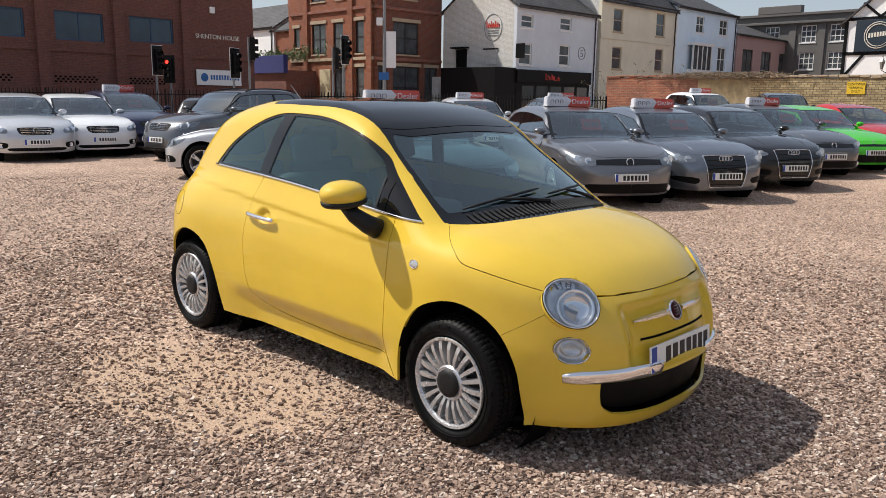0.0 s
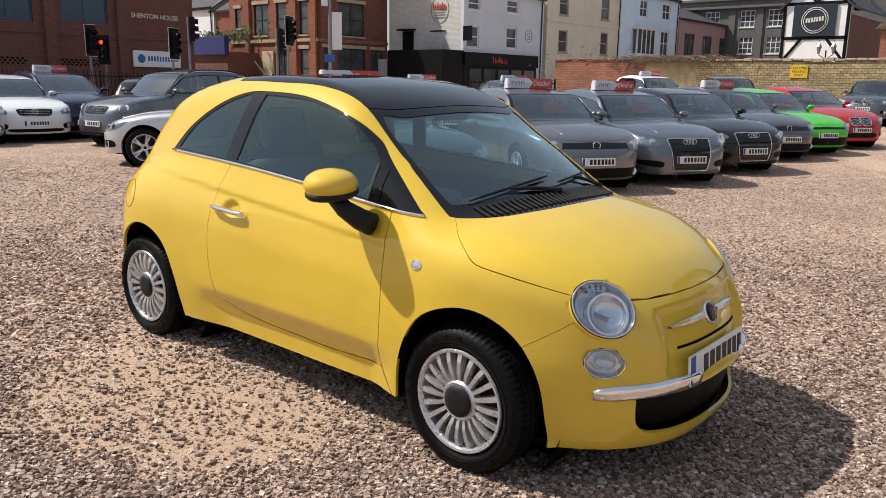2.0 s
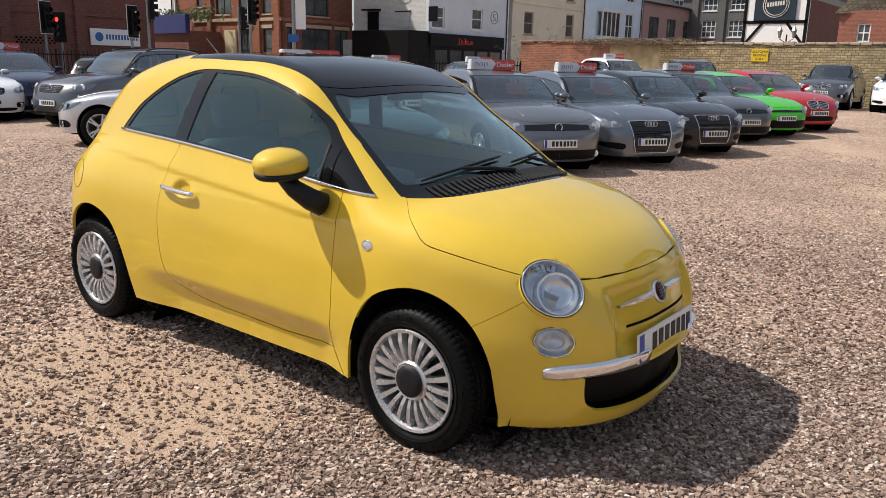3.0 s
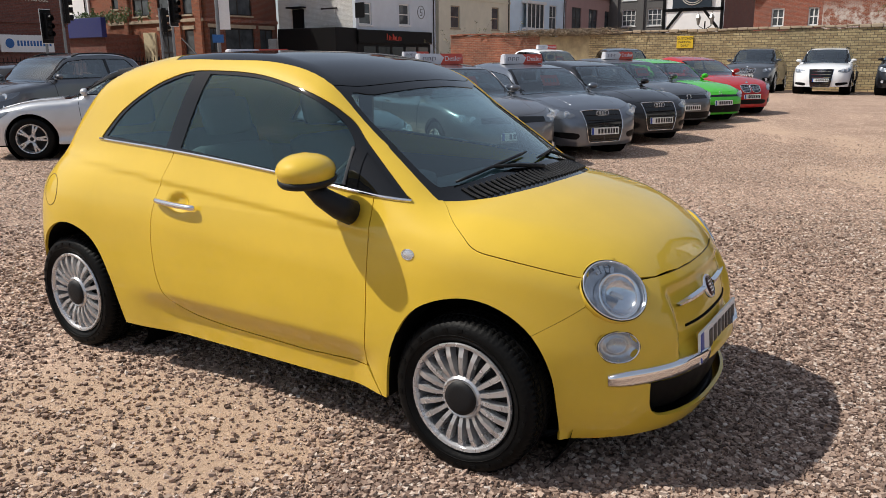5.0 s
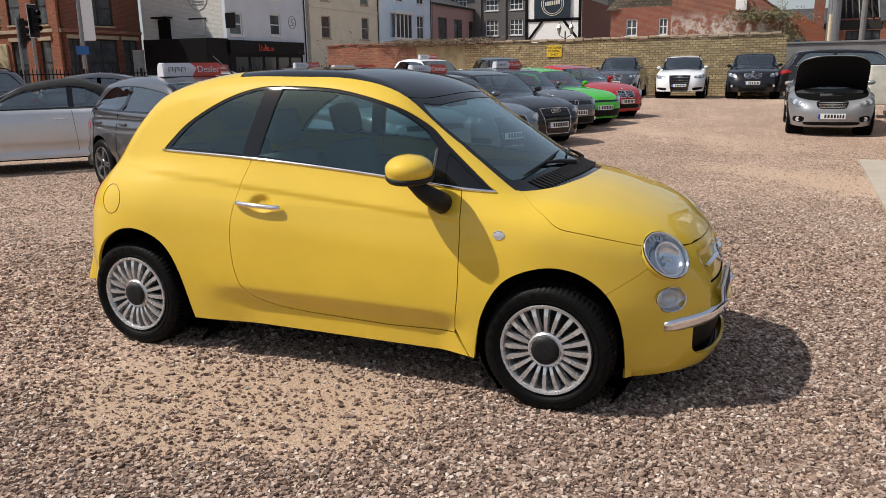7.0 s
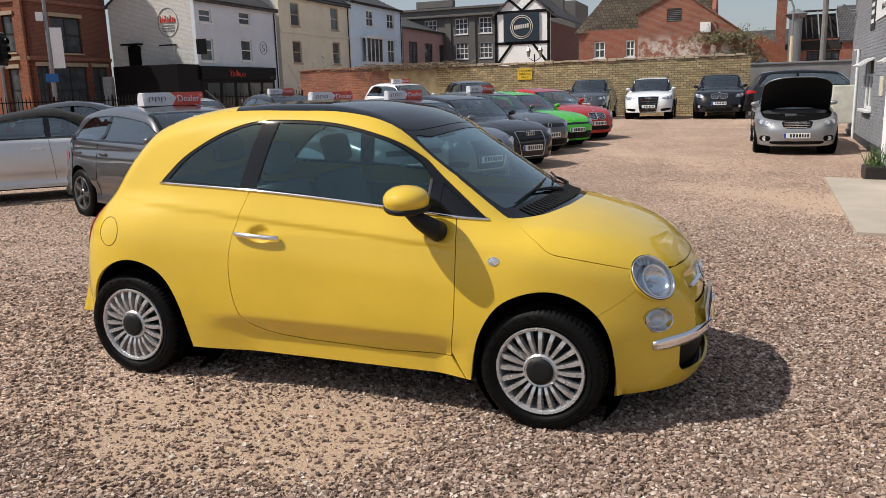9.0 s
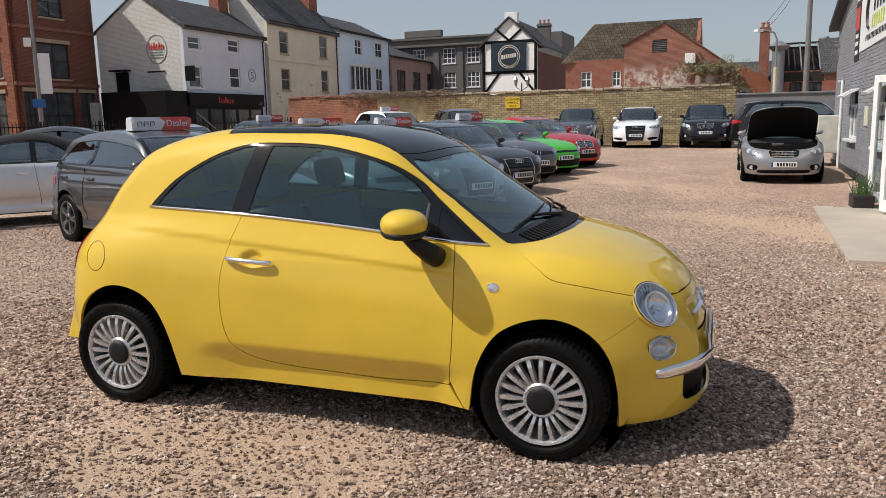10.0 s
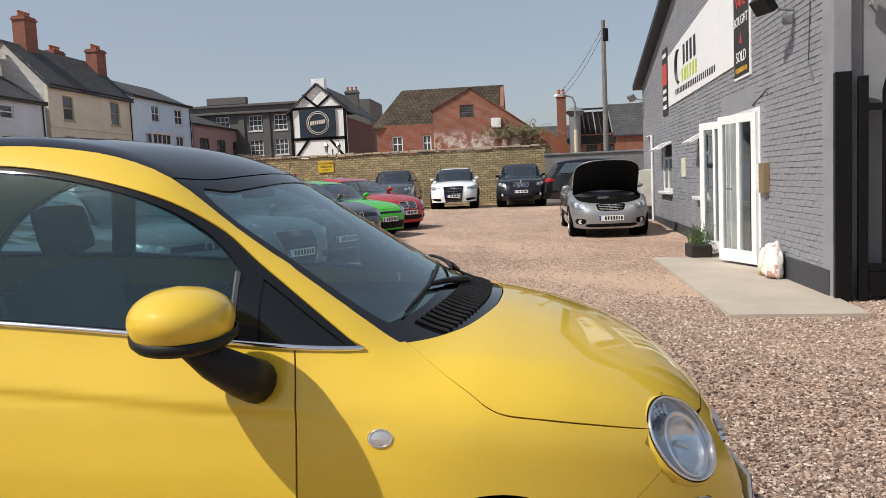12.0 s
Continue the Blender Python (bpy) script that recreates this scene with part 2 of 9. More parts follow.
# ---------------------------------------------------------------- car bodies
class Shape:
    """A car's outer skin: a lower body and a cabin, melted into one another. x forward, y to its left, z up; from its middle on the ground."""

    def __init__(self, xf, xr, nf, nr, wx, wz, nose, tail, top, crown, k_low, roof, wc, wt, bow_f, bow_r, roof_crown, k_roof, k_join, dent=None):
        self.xf, self.xr, self.nf, self.nr, self.wx, self.wz = xf, xr, nf, nr, wx, wz
        self.nose, self.tail, self.top, self.crown, self.k_low = nose, tail, top, crown, k_low
        self.roof, self.wc, self.wt, self.bow_f, self.bow_r = roof, wc, wt, bow_f, bow_r
        self.roof_crown, self.k_roof, self.k_join, self.dent = roof_crown, k_roof, k_join, dent

    scoop = None
    sockets = ()

    def f(self, x, y, z):
        a = np.abs(y)
        half = self.wx(x) * self.wz(z)
        fold = self.dent(x, z) if self.dent else 0.0
        half = half - fold
        tip = self.nose(z) - (self.scoop(a, z) if self.scoop else 0.0)
        e = np.maximum(0, np.maximum((x - self.xf) / (tip - self.xf), (self.xr - x) / (self.xr - self.tail(z))))
        n = np.where(x > 0, self.nf, self.nr)
        plan = ((e ** n + (a / half) ** n) ** (1 / n) - 1) * half
        low = smax(plan, z - self.top(x) + self.crown * a * a, self.k_low)
        bow = a * a * (self.bow_f * sstep(0.0, 0.6, x) - self.bow_r * sstep(0.4, 1.0, -x))
        cab = smax(a - self.wc(z) * self.wt(x) + fold, z - self.roof(x + bow) + self.roof_crown * a * a, self.k_roof)
        return smin(low, cab, self.k_join)

    def root(self, o, d, far):
        """Where rays from o along d (outside to in, from far) first meet the skin."""
        n = 30
        t0 = np.full(len(o), float(far))
        prev, found = t0.copy(), np.zeros(len(o), bool)
        lo, hi = np.zeros(len(o)), t0.copy()
        for t in np.linspace(far, 0.0, n):
            p = o + d * t
            neg = (self.f(p[:, 0], p[:, 1], p[:, 2]) < 0) & ~found
            lo[neg], hi[neg] = t, prev[neg]
            found |= neg
            prev[:] = t
        for _ in range(12):
            mid = (lo + hi) / 2
            p = o + d * mid[:, None]
            neg = self.f(p[:, 0], p[:, 1], p[:, 2]) < 0
            lo, hi = np.where(neg, mid, lo), np.where(neg, hi, mid)
        return o + d * ((lo + hi) / 2)[:, None]

    def normal(self, p, h=0.004):
        g = np.zeros_like(p)
        for i in range(3):
            q, r = p.copy(), p.copy()
            q[:, i] += h
            r[:, i] -= h
            g[:, i] = self.f(*q.T) - self.f(*r.T)
        return g / np.maximum(np.linalg.norm(g, axis=1), 1e-9)[:, None]

    R = 0.75

    def from_s(self, sz):
        """The skin at (s, z), where s runs round the car's right side from tail to nose."""
        s, z = sz[:, 0], sz[:, 1]
        a = np.where(s > self.xf, (s - self.xf) / self.R, np.where(s < self.xr, (s - self.xr) / self.R, 0.0))
        o = np.stack([np.clip(s, self.xr, self.xf), 0 * s, z], axis=1)
        d = np.stack([np.sin(a), -np.cos(a), 0 * s], axis=1)
        return self.root(o, d, 1.9)

    def to_s(self, p):
        x, y = p[:, 0], -p[:, 1]
        s = np.where(x > self.xf, self.xf + self.R * np.arctan2(x - self.xf, y), np.where(x < self.xr, self.xr - self.R * np.arctan2(self.xr - x, y), x))
        return np.stack([s, p[:, 2]], axis=1)

    def side(self, xz):
        q = np.array(xz, float)
        o = np.stack([q[:, 0], 0 * q[:, 0], q[:, 1]], axis=1)
        return self.root(o, np.tile([0.0, -1.0, 0.0], (len(q), 1)), 1.3)

    def front(self, yz, sign=1.0):
        q = np.array(yz, float)
        o = np.stack([np.full(len(q), 0.9 * sign), q[:, 0], q[:, 1]], axis=1)
        return self.root(o, np.tile([sign, 0.0, 0.0], (len(q), 1)), 1.9)

    def over(self, xy):
        q = np.array(xy, float)
        o = np.stack([q[:, 0], q[:, 1], 0.35 + 0 * q[:, 0]], axis=1)
        return self.root(o, np.tile([0.0, 0.0, 1.0], (len(q), 1)), 1.75)

    def s_of_side(self, xz):
        return self.to_s(self.side(xz))

    def s_of_front(self, yz):
        return self.to_s(self.front(yz))

    def s_of_rear(self, yz):
        return self.to_s(self.front(yz, -1.0))

    def s_of_over(self, xy):
        return self.to_s(self.over(xy))

    def panel(self, name, loops, mat, parent, how="s", step=0.035, lift=0.0, flange=0.014, mirror=False, both=False, label=""):
        """A sheet of the skin inside an outline, with folded-in edges. mirror: on the left side; both: the two halves as one."""
        v, f = fill2(loops, step)
        p = self.from_s(v) if how == "s" else self.over(v)
        nrm = self.normal(p)
        p = p + nrm * lift
        for c, n, d1, d2, rx, ry in self.sockets:
            rel = p - c
            rho = np.hypot(rel @ d1 / rx, rel @ d2 / ry)
            p = p - n * (0.055 * sstep(0.97, 0.84, rho) * (np.abs(rel @ n) < 0.1))[:, None]
        a, b, c = p[f[:, 0]], p[f[:, 1]], p[f[:, 2]]
        if (np.cross(b - a, c - a) * nrm[f[:, 0]]).sum() < 0:
            f = f[:, ::-1]
        # the fold along every edge that only one triangle has
        e = np.concatenate([f[:, [0, 1]], f[:, [1, 2]], f[:, [2, 0]]])
        key = np.sort(e, axis=1)
        u, idx, cnt = np.unique(key, axis=0, return_index=True, return_counts=True)
        rim = e[idx[cnt == 1]]
        if both:
            mid = 1e-3
            rim = np.array([r for r in rim if not (abs(p[r[0], 1]) < mid * 8 and abs(p[r[1], 1]) < mid * 8)])
        verts, normals, faces = p, nrm, [tuple(t) for t in f]
        if flange and len(rim):
            k = len(verts)
            ids = np.unique(rim)
            where = {int(i): j for j, i in enumerate(ids)}
            m = len(ids)
            out = np.zeros((m, 3))
            for i, j in rim:
                out[where[int(i)]] += np.cross(p[j] - p[i], nrm[i])
                out[where[int(j)]] += np.cross(p[j] - p[i], nrm[i])
            out /= np.maximum(np.linalg.norm(out, axis=1), 1e-9)[:, None]
            verts = np.concatenate([p, p[ids], p[ids] - nrm[ids] * flange])
            normals = np.concatenate([nrm, out, out])
            for i, j in rim:
                a, b = where[int(i)], where[int(j)]
                faces.append((k + b, k + a, k + m + a, k + m + b))
        if mirror or both:
            mv, mn, mf = verts * [1, -1, 1], normals * [1, -1, 1], [t[::-1] for t in faces]
            if mirror:
                verts, normals, faces = mv, mn, mf
            else:
                k = len(verts)
                verts, normals = np.concatenate([verts, mv]), np.concatenate([normals, mn])
                faces += [tuple(i + k for i in t) for t in mf]
        me = mesh_of(name, verts, faces, mat, True)
        me.normals_split_custom_set_from_vertices([tuple(map(float, q)) for q in normals])
        return part(name, me, mat, parent, label)


# ---------------------------------------------------------------- the yellow car
def wheel(parent, at, r_tyre, r_rim, width, spokes, style, side, rim_mat):
    """A wheel with its outer face towards -y (side 1) or +y (side -1)."""
    turn = Matrix.Translation(at) @ (Matrix.Identity(4) if side > 0 else Matrix.Rotation(math.pi, 4, "Z"))
    ob = new("wheel")
    ob.empty_display_size = 0.1
    ob.parent = parent
    ob.matrix_local = turn
    h = width / 2
    bm = bmesh.new()
    prof = [(r_rim - 0.004, -h + 0.016), (r_rim + 0.010, -h + 0.004), (r_rim + 0.018, -h - 0.001), (r_rim + 0.022, -h - 0.004), (r_rim + 0.035, -h - 0.004), (r_tyre - 0.040, -h - 0.005), (r_tyre - 0.018, -h + 0.004),
            (r_tyre - 0.007, -h + 0.018), (r_tyre - 0.001, -h + 0.032)]
    for k in range(4):
        y = -0.045 + 0.03 * k
        prof += [(r_tyre, y - 0.011), (r_tyre, y - 0.004), (r_tyre - 0.007, y - 0.003), (r_tyre - 0.007, y + 0.003), (r_tyre, y + 0.004)]
    prof += [(r_tyre - 0.001, h - 0.03), (r_tyre - 0.012, h - 0.012), (r_tyre - 0.05, h), (r_rim, h - 0.01)]
    steps = 216 if style == "thin" else 72
    lathe(bm, prof, steps)
    if style == "thin":                                      # cross grooves in the shoulders and side blocks
        bm.verts.ensure_lookup_table()
        for i, (r, y) in enumerate(prof):
            if r > r_tyre - 0.010 and abs(y) > 0.016:
                for k in range(steps):
                    if (k + (1 if y > 0 else 0)) % 3 == 0:
                        v = bm.verts[i * steps + k]
                        d = math.hypot(v.co.x, v.co.z)
                        v.co.x *= (d - 0.006) / d
                        v.co.z *= (d - 0.006) / d
    tyre = part("tyre", bm, RUBBER, ob, smooth=style != "thin")
    if style == "thin":
        tyre.data.shade_smooth()
        tyre.data.polygons.foreach_set("use_smooth", [abs(p.center.y) > 0.066 or math.hypot(p.center.x, p.center.z) < r_tyre - 0.012 for p in tyre.data.polygons])
        mark = bpy.data.meshes.new("moulding_mark")           # raised marks and a rib round the side wall
        bm = box_bm(-0.010, -0.0022, -0.006, 0.010, 0.001, 0.006)
        bm.to_mesh(mark)
        bm.free()
        mark.materials.append(RUBBER)
        for k in range(26):
            if k % 13 > 7:
                continue
            a = 2 * math.pi * k / 26
            part("moulding_mark", mark, None, tyre).matrix_local = Matrix.Rotation(-a, 4, "Y") @ pose(0, -h - 0.0045, r_rim + 0.048)
        bm = bmesh.new()
        lathe(bm, [(r_rim + 0.030, -h - 0.003), (r_rim + 0.0285, -h - 0.0065), (r_rim + 0.027, -h - 0.003)], 96)
        part("side_wall_rib", bm, RUBBER, tyre)
    bm = bmesh.new()
    lathe(bm, [(r_rim, -h + 0.006), (r_rim - 0.004, -h - 0.001), (r_rim - 0.014, -h + 0.001), (r_rim - 0.02, -h + 0.014), (r_rim - 0.03, -h + 0.08), (r_rim - 0.034, h - 0.02)], 64)
    hub = 0.080 if style == "thin" else 0.062
    lathe(bm, [(hub + 0.004, -h + 0.04), (hub, -h + 0.012), (hub - 0.008, -h + 0.004), (hub - 0.014, -h + 0.006), (0.001, -h + 0.008)], 32)
    y_hub, y_rim = -h + 0.014, -h + 0.010
    for i in range(spokes):
        if style == "thin":
            a0, w0, w1 = 2 * math.pi * i / spokes, 0.0088, 0.0135
            offs = (0.0,)
        else:
            a0, w0, w1 = 2 * math.pi * i / spokes, 0.020, 0.016
            offs = (-0.11, 0.11)
        for da in offs:
            a, b = a0 + da * 0.6, a0 + da * 1.25
            p0, p1 = Vector((math.cos(a), 0, math.sin(a))), Vector((math.cos(b), 0, math.sin(b)))
            n0, n1 = Vector((-p0.z, 0, p0.x)), Vector((-p1.z, 0, p1.x))
            rows = []
            for f in (0.0, 0.35, 0.7, 1.0):
                r = hub - 0.012 + (r_rim - 0.014 - hub + 0.012) * f
                c, n = p0.lerp(p1, f).normalized() * r, n0.lerp(n1, f).normalized()
                w = w0 + (w1 - w0) * f
                y = y_hub + (y_rim - y_hub) * f - 0.012 * math.sin(f * math.pi)
                rows.append([bm.verts.new(c + n * (-w) + Vector((0, y + 0.03, 0))), bm.verts.new(c + n * (-w * 0.75) + Vector((0, y, 0))),
                             bm.verts.new(c + n * (w * 0.75) + Vector((0, y, 0))), bm.verts.new(c + n * w + Vector((0, y + 0.03, 0)))])
            for q, s in zip(rows, rows[1:]):
                for k in range(3):
                    bm.faces.new((q[k], q[k + 1], s[k + 1], s[k]))
    bmesh.ops.recalc_face_normals(bm, faces=bm.faces[:])
    part("rim", bm, rim_mat, ob)
    bm = bmesh.new()
    lathe(bm, [(r_rim - 0.03, 0.02), (0.14, 0.03), (0.13, 0.0), (0.001, 0.0)], 40)
    part("brake_disc", bm, ALLOY_DARK, ob, smooth=True)
    bm = bmesh.new()
    cap = 0.064 if style == "thin" else 0.028
    lathe(bm, [(cap, -h + 0.012), (cap - 0.003, -h - 0.002), (cap * 0.6, -h - 0.005), (0.0005, -h - 0.006)], 28)
    part("hub_cap", bm, BLACK_PLASTIC, ob, smooth=True)
    return ob


def seat(parent, x, y, back_w=0.46, rest=True):
    ob = new("seat")
    ob.empty_display_size = 0.1
    ob.parent = parent
    ob.matrix_local = pose(x, y, 0)
    part("cushion", box_bm(-0.22, -back_w / 2, 0.30, 0.26, back_w / 2, 0.52, 0.06), SEAT_CLOTH, ob, smooth=True)
    bm = bmesh.new()
    box(bm, -0.06, -back_w / 2, 0.0, 0.07, back_w / 2, 0.62, 0.05, pose(-0.22, 0, 0.46, 0, -18, 0))
    part("backrest", bm, SEAT_CLOTH, ob, smooth=True)
    if rest:
        bm = bmesh.new()
        box(bm, -0.05, -0.13, 0.66, 0.04, 0.13, 0.84, 0.045, pose(-0.22, 0, 0.46, 0, -14, 0))
        part("headrest", bm, SEAT_CLOTH, ob, smooth=True)
    return ob


def steering_wheel(parent, x, y, z, r=0.18):
    bm = bmesh.new()
    m = pose(x, y, z, 0, -62, 0)
    tube(bm, [m @ Vector((r * math.cos(a), r * math.sin(a), 0)) for a in np.linspace(0, 2 * math.pi, 28, endpoint=False)], 0.014, 8, True)
    for a in (0.0, math.pi, -math.pi / 2):
        tube(bm, [m @ Vector((0, 0, -0.02)), m @ Vector((r * math.sin(a), r * math.cos(a), 0)) if a else m @ Vector((0, r, 0))], 0.013, 6)
    return part("steering_wheel", bm, BLACK_PLASTIC, parent, smooth=True)


def bars_text(parent, mat, cx, cz, w, h, n, gap=0.3, y=0.0):
    """Upright bars in place of writing, each a piece of its own on one mesh."""
    step = w / n
    bm = box_bm(-step * (1 - gap) / 2, 0.0, -h / 2, step * (1 - gap) / 2, 0.002, h / 2)
    me = bpy.data.meshes.new("bar")
    bm.to_mesh(me)
    bm.free()
    me.materials.append(mat)
    for i in range(n):
        part("bar", me, None, parent).location = (cx - w / 2 + step * (i + 0.5), y, cz)


def number_plate(parent, at, normal, back=WHITE_PLASTIC, blue=True, name="number_plate", size=(0.52, 0.111)):
    """A plate whose number is plain bars; faces along normal."""
    n = Vector(normal).normalized()
    zx = Vector((0, 0, 1))
    right = zx.cross(n).normalized()
    up = n.cross(right)
    m = Matrix((right, -n, up)).transposed().to_4x4()
    m.translation = Vector(at)
    w, h = size
    bm = box_bm(-w / 2, -0.006, -h / 2, w / 2, 0.004, h / 2, 0.002)
    ob = part(name, bm, back, parent)
    ob.matrix_local = m
    bars_text(ob, PLATE_INK, -0.06 * w, 0, w * 0.46, h * 0.66, 4, 0.34, -0.0085)
    bars_text(ob, PLATE_INK, 0.315 * w, 0, w * 0.30, h * 0.66, 3, 0.34, -0.0085)
    if blue:
        part("plate_band", box_bm(-w / 2 + 0.003, -0.0085, -h / 2 + 0.003, -w / 2 + 0.042, -0.006, h / 2 - 0.003), BLUE_PLATE, ob)
    return ob


def fiat_dent(x, z):
    """The door's tucked-in foot above the sill, the soft shoulder line, and the handle's hollow."""
    foot = 0.048 * sstep(0.428, 0.312, z) * sstep(-0.72, -0.34, x) * sstep(0.84, 0.62, x)
    zc = 0.893 - 0.074 * x
    line = 0.0105 * sstep(0.014, -0.018, z - zc) * sstep(-0.20, -0.02, z - zc) * sstep(-1.45, -1.1, x) * sstep(1.15, 0.5, x)
    hollow = 0.026 * np.exp(-(((x + 0.285) / 0.058) ** 2 + ((z - 0.842) / 0.036) ** 2) ** 2)
    return foot + line + hollow


FIAT = Shape(
    xf=0.70, xr=-0.90, nf=2.55, nr=3.4,
    wx=curve((-1.7, 0.795), (-1.15, 0.812), (-0.6, 0.792), (0.0, 0.785), (0.6, 0.79), (1.15, 0.815), (1.6, 0.815)),
    wz=curve((0.10, 0.90), (0.2, 0.945), (0.36, 0.985), (0.52, 1.0), (0.70, 0.996), (0.80, 0.985), (0.90, 0.955), (1.05, 0.91)),
    nose=curve((0.10, 1.76), (0.2, 1.83), (0.34, 1.862), (0.48, 1.858), (0.60, 1.835), (0.72, 1.80), (0.9, 1.74)),
    tail=curve((0.10, -1.60), (0.3, -1.66), (0.5, -1.67), (0.7, -1.64), (0.9, -1.56), (1.1, -1.45)),
    top=curve((-1.7, 0.9), (-1.2, 1.06), (-0.6, 1.08), (0.2, 1.04), (0.8, 1.005), (1.12, 0.985), (1.3, 0.95), (1.45, 0.90), (1.6, 0.83), (1.7, 0.76), (1.8, 0.66), (1.88, 0.5)),
    crown=0.16, k_low=0.13,
    roof=curve((-2.1, -0.6), (-1.6, 0.78), (-1.45, 1.02), (-1.3, 1.22), (-1.12, 1.37), (-0.9, 1.435), (-0.6, 1.477), (-0.3, 1.49), (-0.05, 1.485), (0.2, 1.455), (0.42, 1.395),
               (0.7, 1.235), (0.95, 1.08), (1.15, 0.95), (1.35, 0.80), (1.9, -0.6)),
    wc=curve((0.85, 0.765), (0.98, 0.725), (1.1, 0.685), (1.22, 0.645), (1.32, 0.605), (1.40, 0.56), (1.5, 0.50)),
    wt=curve((-1.6, 0.78), (-1.2, 0.90), (-0.8, 0.97), (-0.3, 1.0), (0.3, 1.0), (0.9, 0.985), (1.2, 0.97)),
    bow_f=0.38, bow_r=0.32, roof_crown=0.07, k_roof=0.09, k_join=0.05, dent=fiat_dent)


def fiat_scoop(a, z):
    """The hollow face under the bonnet's lip, where the badge sits."""
    return 0.046 * sstep(0.385, 0.315, a) * sstep(0.690, 0.655, z) * sstep(0.405, 0.475, z)


def socket(S, y, z, rx, ry, along, sink):
    """The seat of an oval lamp on the nose: centre, outward way, its two axes and half widths."""
    c = S.front([(y, z)])[0]
    n = S.normal(c[None], 0.03)[0]
    d1 = np.array(along, float)
    d1 = d1 - n * (d1 @ n)
    d1 /= np.linalg.norm(d1)
    return c - n * sink, n, d1, np.cross(n, d1), rx, ry


FIAT.scoop = fiat_scoop
FIAT.sockets = (socket(FIAT, -0.540, 0.708, 0.124, 0.102, (0.69, 0.61, -0.45), 0.009), socket(FIAT, -0.568, 0.518, 0.077, 0.056, (0.73, 0.68, -0.1), 0.004))


def side_poly(*pts):
    return np.array(pts, float)


def build_fiat(m):
    S = FIAT
    smid = S.xf + S.R * math.pi / 2
    rmid = S.xr - S.R * math.pi / 2
    car = thing("hatchback_car", m, "small rounded yellow hatchback with a black glass roof parked on gravel", "car")
    bonnet_side = spline2([(1.535, 0.744), (1.40, 0.778), (1.285, 0.803), (1.205, 0.819), (1.165, 0.836), (1.12, 0.868), (1.05, 0.910), (0.972, 0.956)], False)
    belt = spline2([(-0.955, 1.073), (-0.37, 1.055), (0.2, 1.018), (0.744, 0.969), (0.89, 0.957)], False)
    dlo_top = spline2([(0.89, 0.957), (0.66, 1.135), (0.53, 1.235), (0.36, 1.318), (0.06, 1.385), (-0.24, 1.40), (-0.42, 1.388), (-0.6, 1.33), (-0.795, 1.222), (-0.915, 1.117), (-0.955, 1.073)], False)
    door_rear = spline2([(-0.365, 1.055), (-0.44, 0.83), (-0.465, 0.65), (-0.44, 0.47), (-0.37, 0.375), (-0.25, 0.33), (-0.05, 0.312)], False)
    door_low = [(-0.05, 0.312), (0.39, 0.303), (0.722, 0.316)]
    door_front = spline2([(0.722, 0.316), (0.748, 0.51), (0.756, 0.80), (0.744, 0.969)], False)
    f_arch = spline2([(1.475, 0.165), (1.460, 0.40), (1.390, 0.555), (1.265, 0.645), (1.12, 0.658), (0.96, 0.585), (0.862, 0.42), (0.822, 0.21)], False)
    r_arch = spline2([(-0.745, 0.21), (-0.80, 0.46), (-0.89, 0.605), (-1.03, 0.668), (-1.17, 0.660), (-1.31, 0.585), (-1.40, 0.47), (-1.440, 0.36), (-1.455, 0.30)], False)
    s_ = S.s_of_side
    edge_plan = spline2([(0.972, -0.624), (0.66, -0.57), (0.40, -0.525), (0.1, -0.513), (-0.3, -0.515), (-0.8, -0.485), (-1.05, -0.42), (-1.17, -0.28), (-1.21, 0.0)], False)
    edge_s = S.s_of_over(edge_plan)
    edge_s[-1, 0] = rmid
    cut = s_([(1.390, 0.555), (1.50, 0.628), (1.575, 0.69)])
    up_front = S.s_of_front([(-0.565, 0.738), (-0.47, 0.727), (-0.36, 0.721), (-0.2, 0.718), (-0.08, 0.717), (-0.001, 0.717)])
    up_front[-1, 0] = smid
    n_arch = int(np.argmin(np.abs(f_arch[:, 0] - 1.390) + np.abs(f_arch[:, 1] - 0.555)))

    wing = np.concatenate([s_(bonnet_side)[::-1], up_front[:1], cut[::-1], s_(f_arch)[n_arch + 1:], s_([(0.80, 0.212)]), s_(door_front)[1:] + [0.004, 0]])
    frame_loop = np.concatenate([s_([(0.796, 0.212), (-0.70, 0.212)]), s_(r_arch), S.s_of_rear([(-0.5, 0.285), (-0.2, 0.28)]), [[rmid, 0.28]],
                                 edge_s[::-1], s_([(0.89, 0.962)]), s_(dlo_top)[1:], s_(belt)[1:3], s_([(-0.372, 1.055)]), s_(door_rear)[1:] - [0.004, 0.004], s_(door_low)[1:] - [0, 0.005]])
    bumper = np.concatenate([cut, up_front, [[smid, 0.165]], S.s_of_front([(-0.2, 0.165), (-0.42, 0.165)]), s_(f_arch)[:n_arch]])
    bumper[:3] += [0.001, -0.001]
    bumper[3:9] -= [0, 0.001]
    door = np.concatenate([s_(belt)[6:-6], s_(door_front)[::-1], s_(door_low)[::-1][1:], s_(door_rear)[::-1][1:]])
    door = np.array([p for p in door if p[0] < 0.775])
    intake = S.s_of_front(spline2([(-0.001, 0.398), (-0.30, 0.394), (-0.455, 0.386), (-0.476, 0.36), (-0.463, 0.285), (-0.42, 0.242), (-0.36, 0.228), (-0.2, 0.222), (-0.001, 0.22)], False))
    intake[0, 0] = intake[-1, 0] = smid
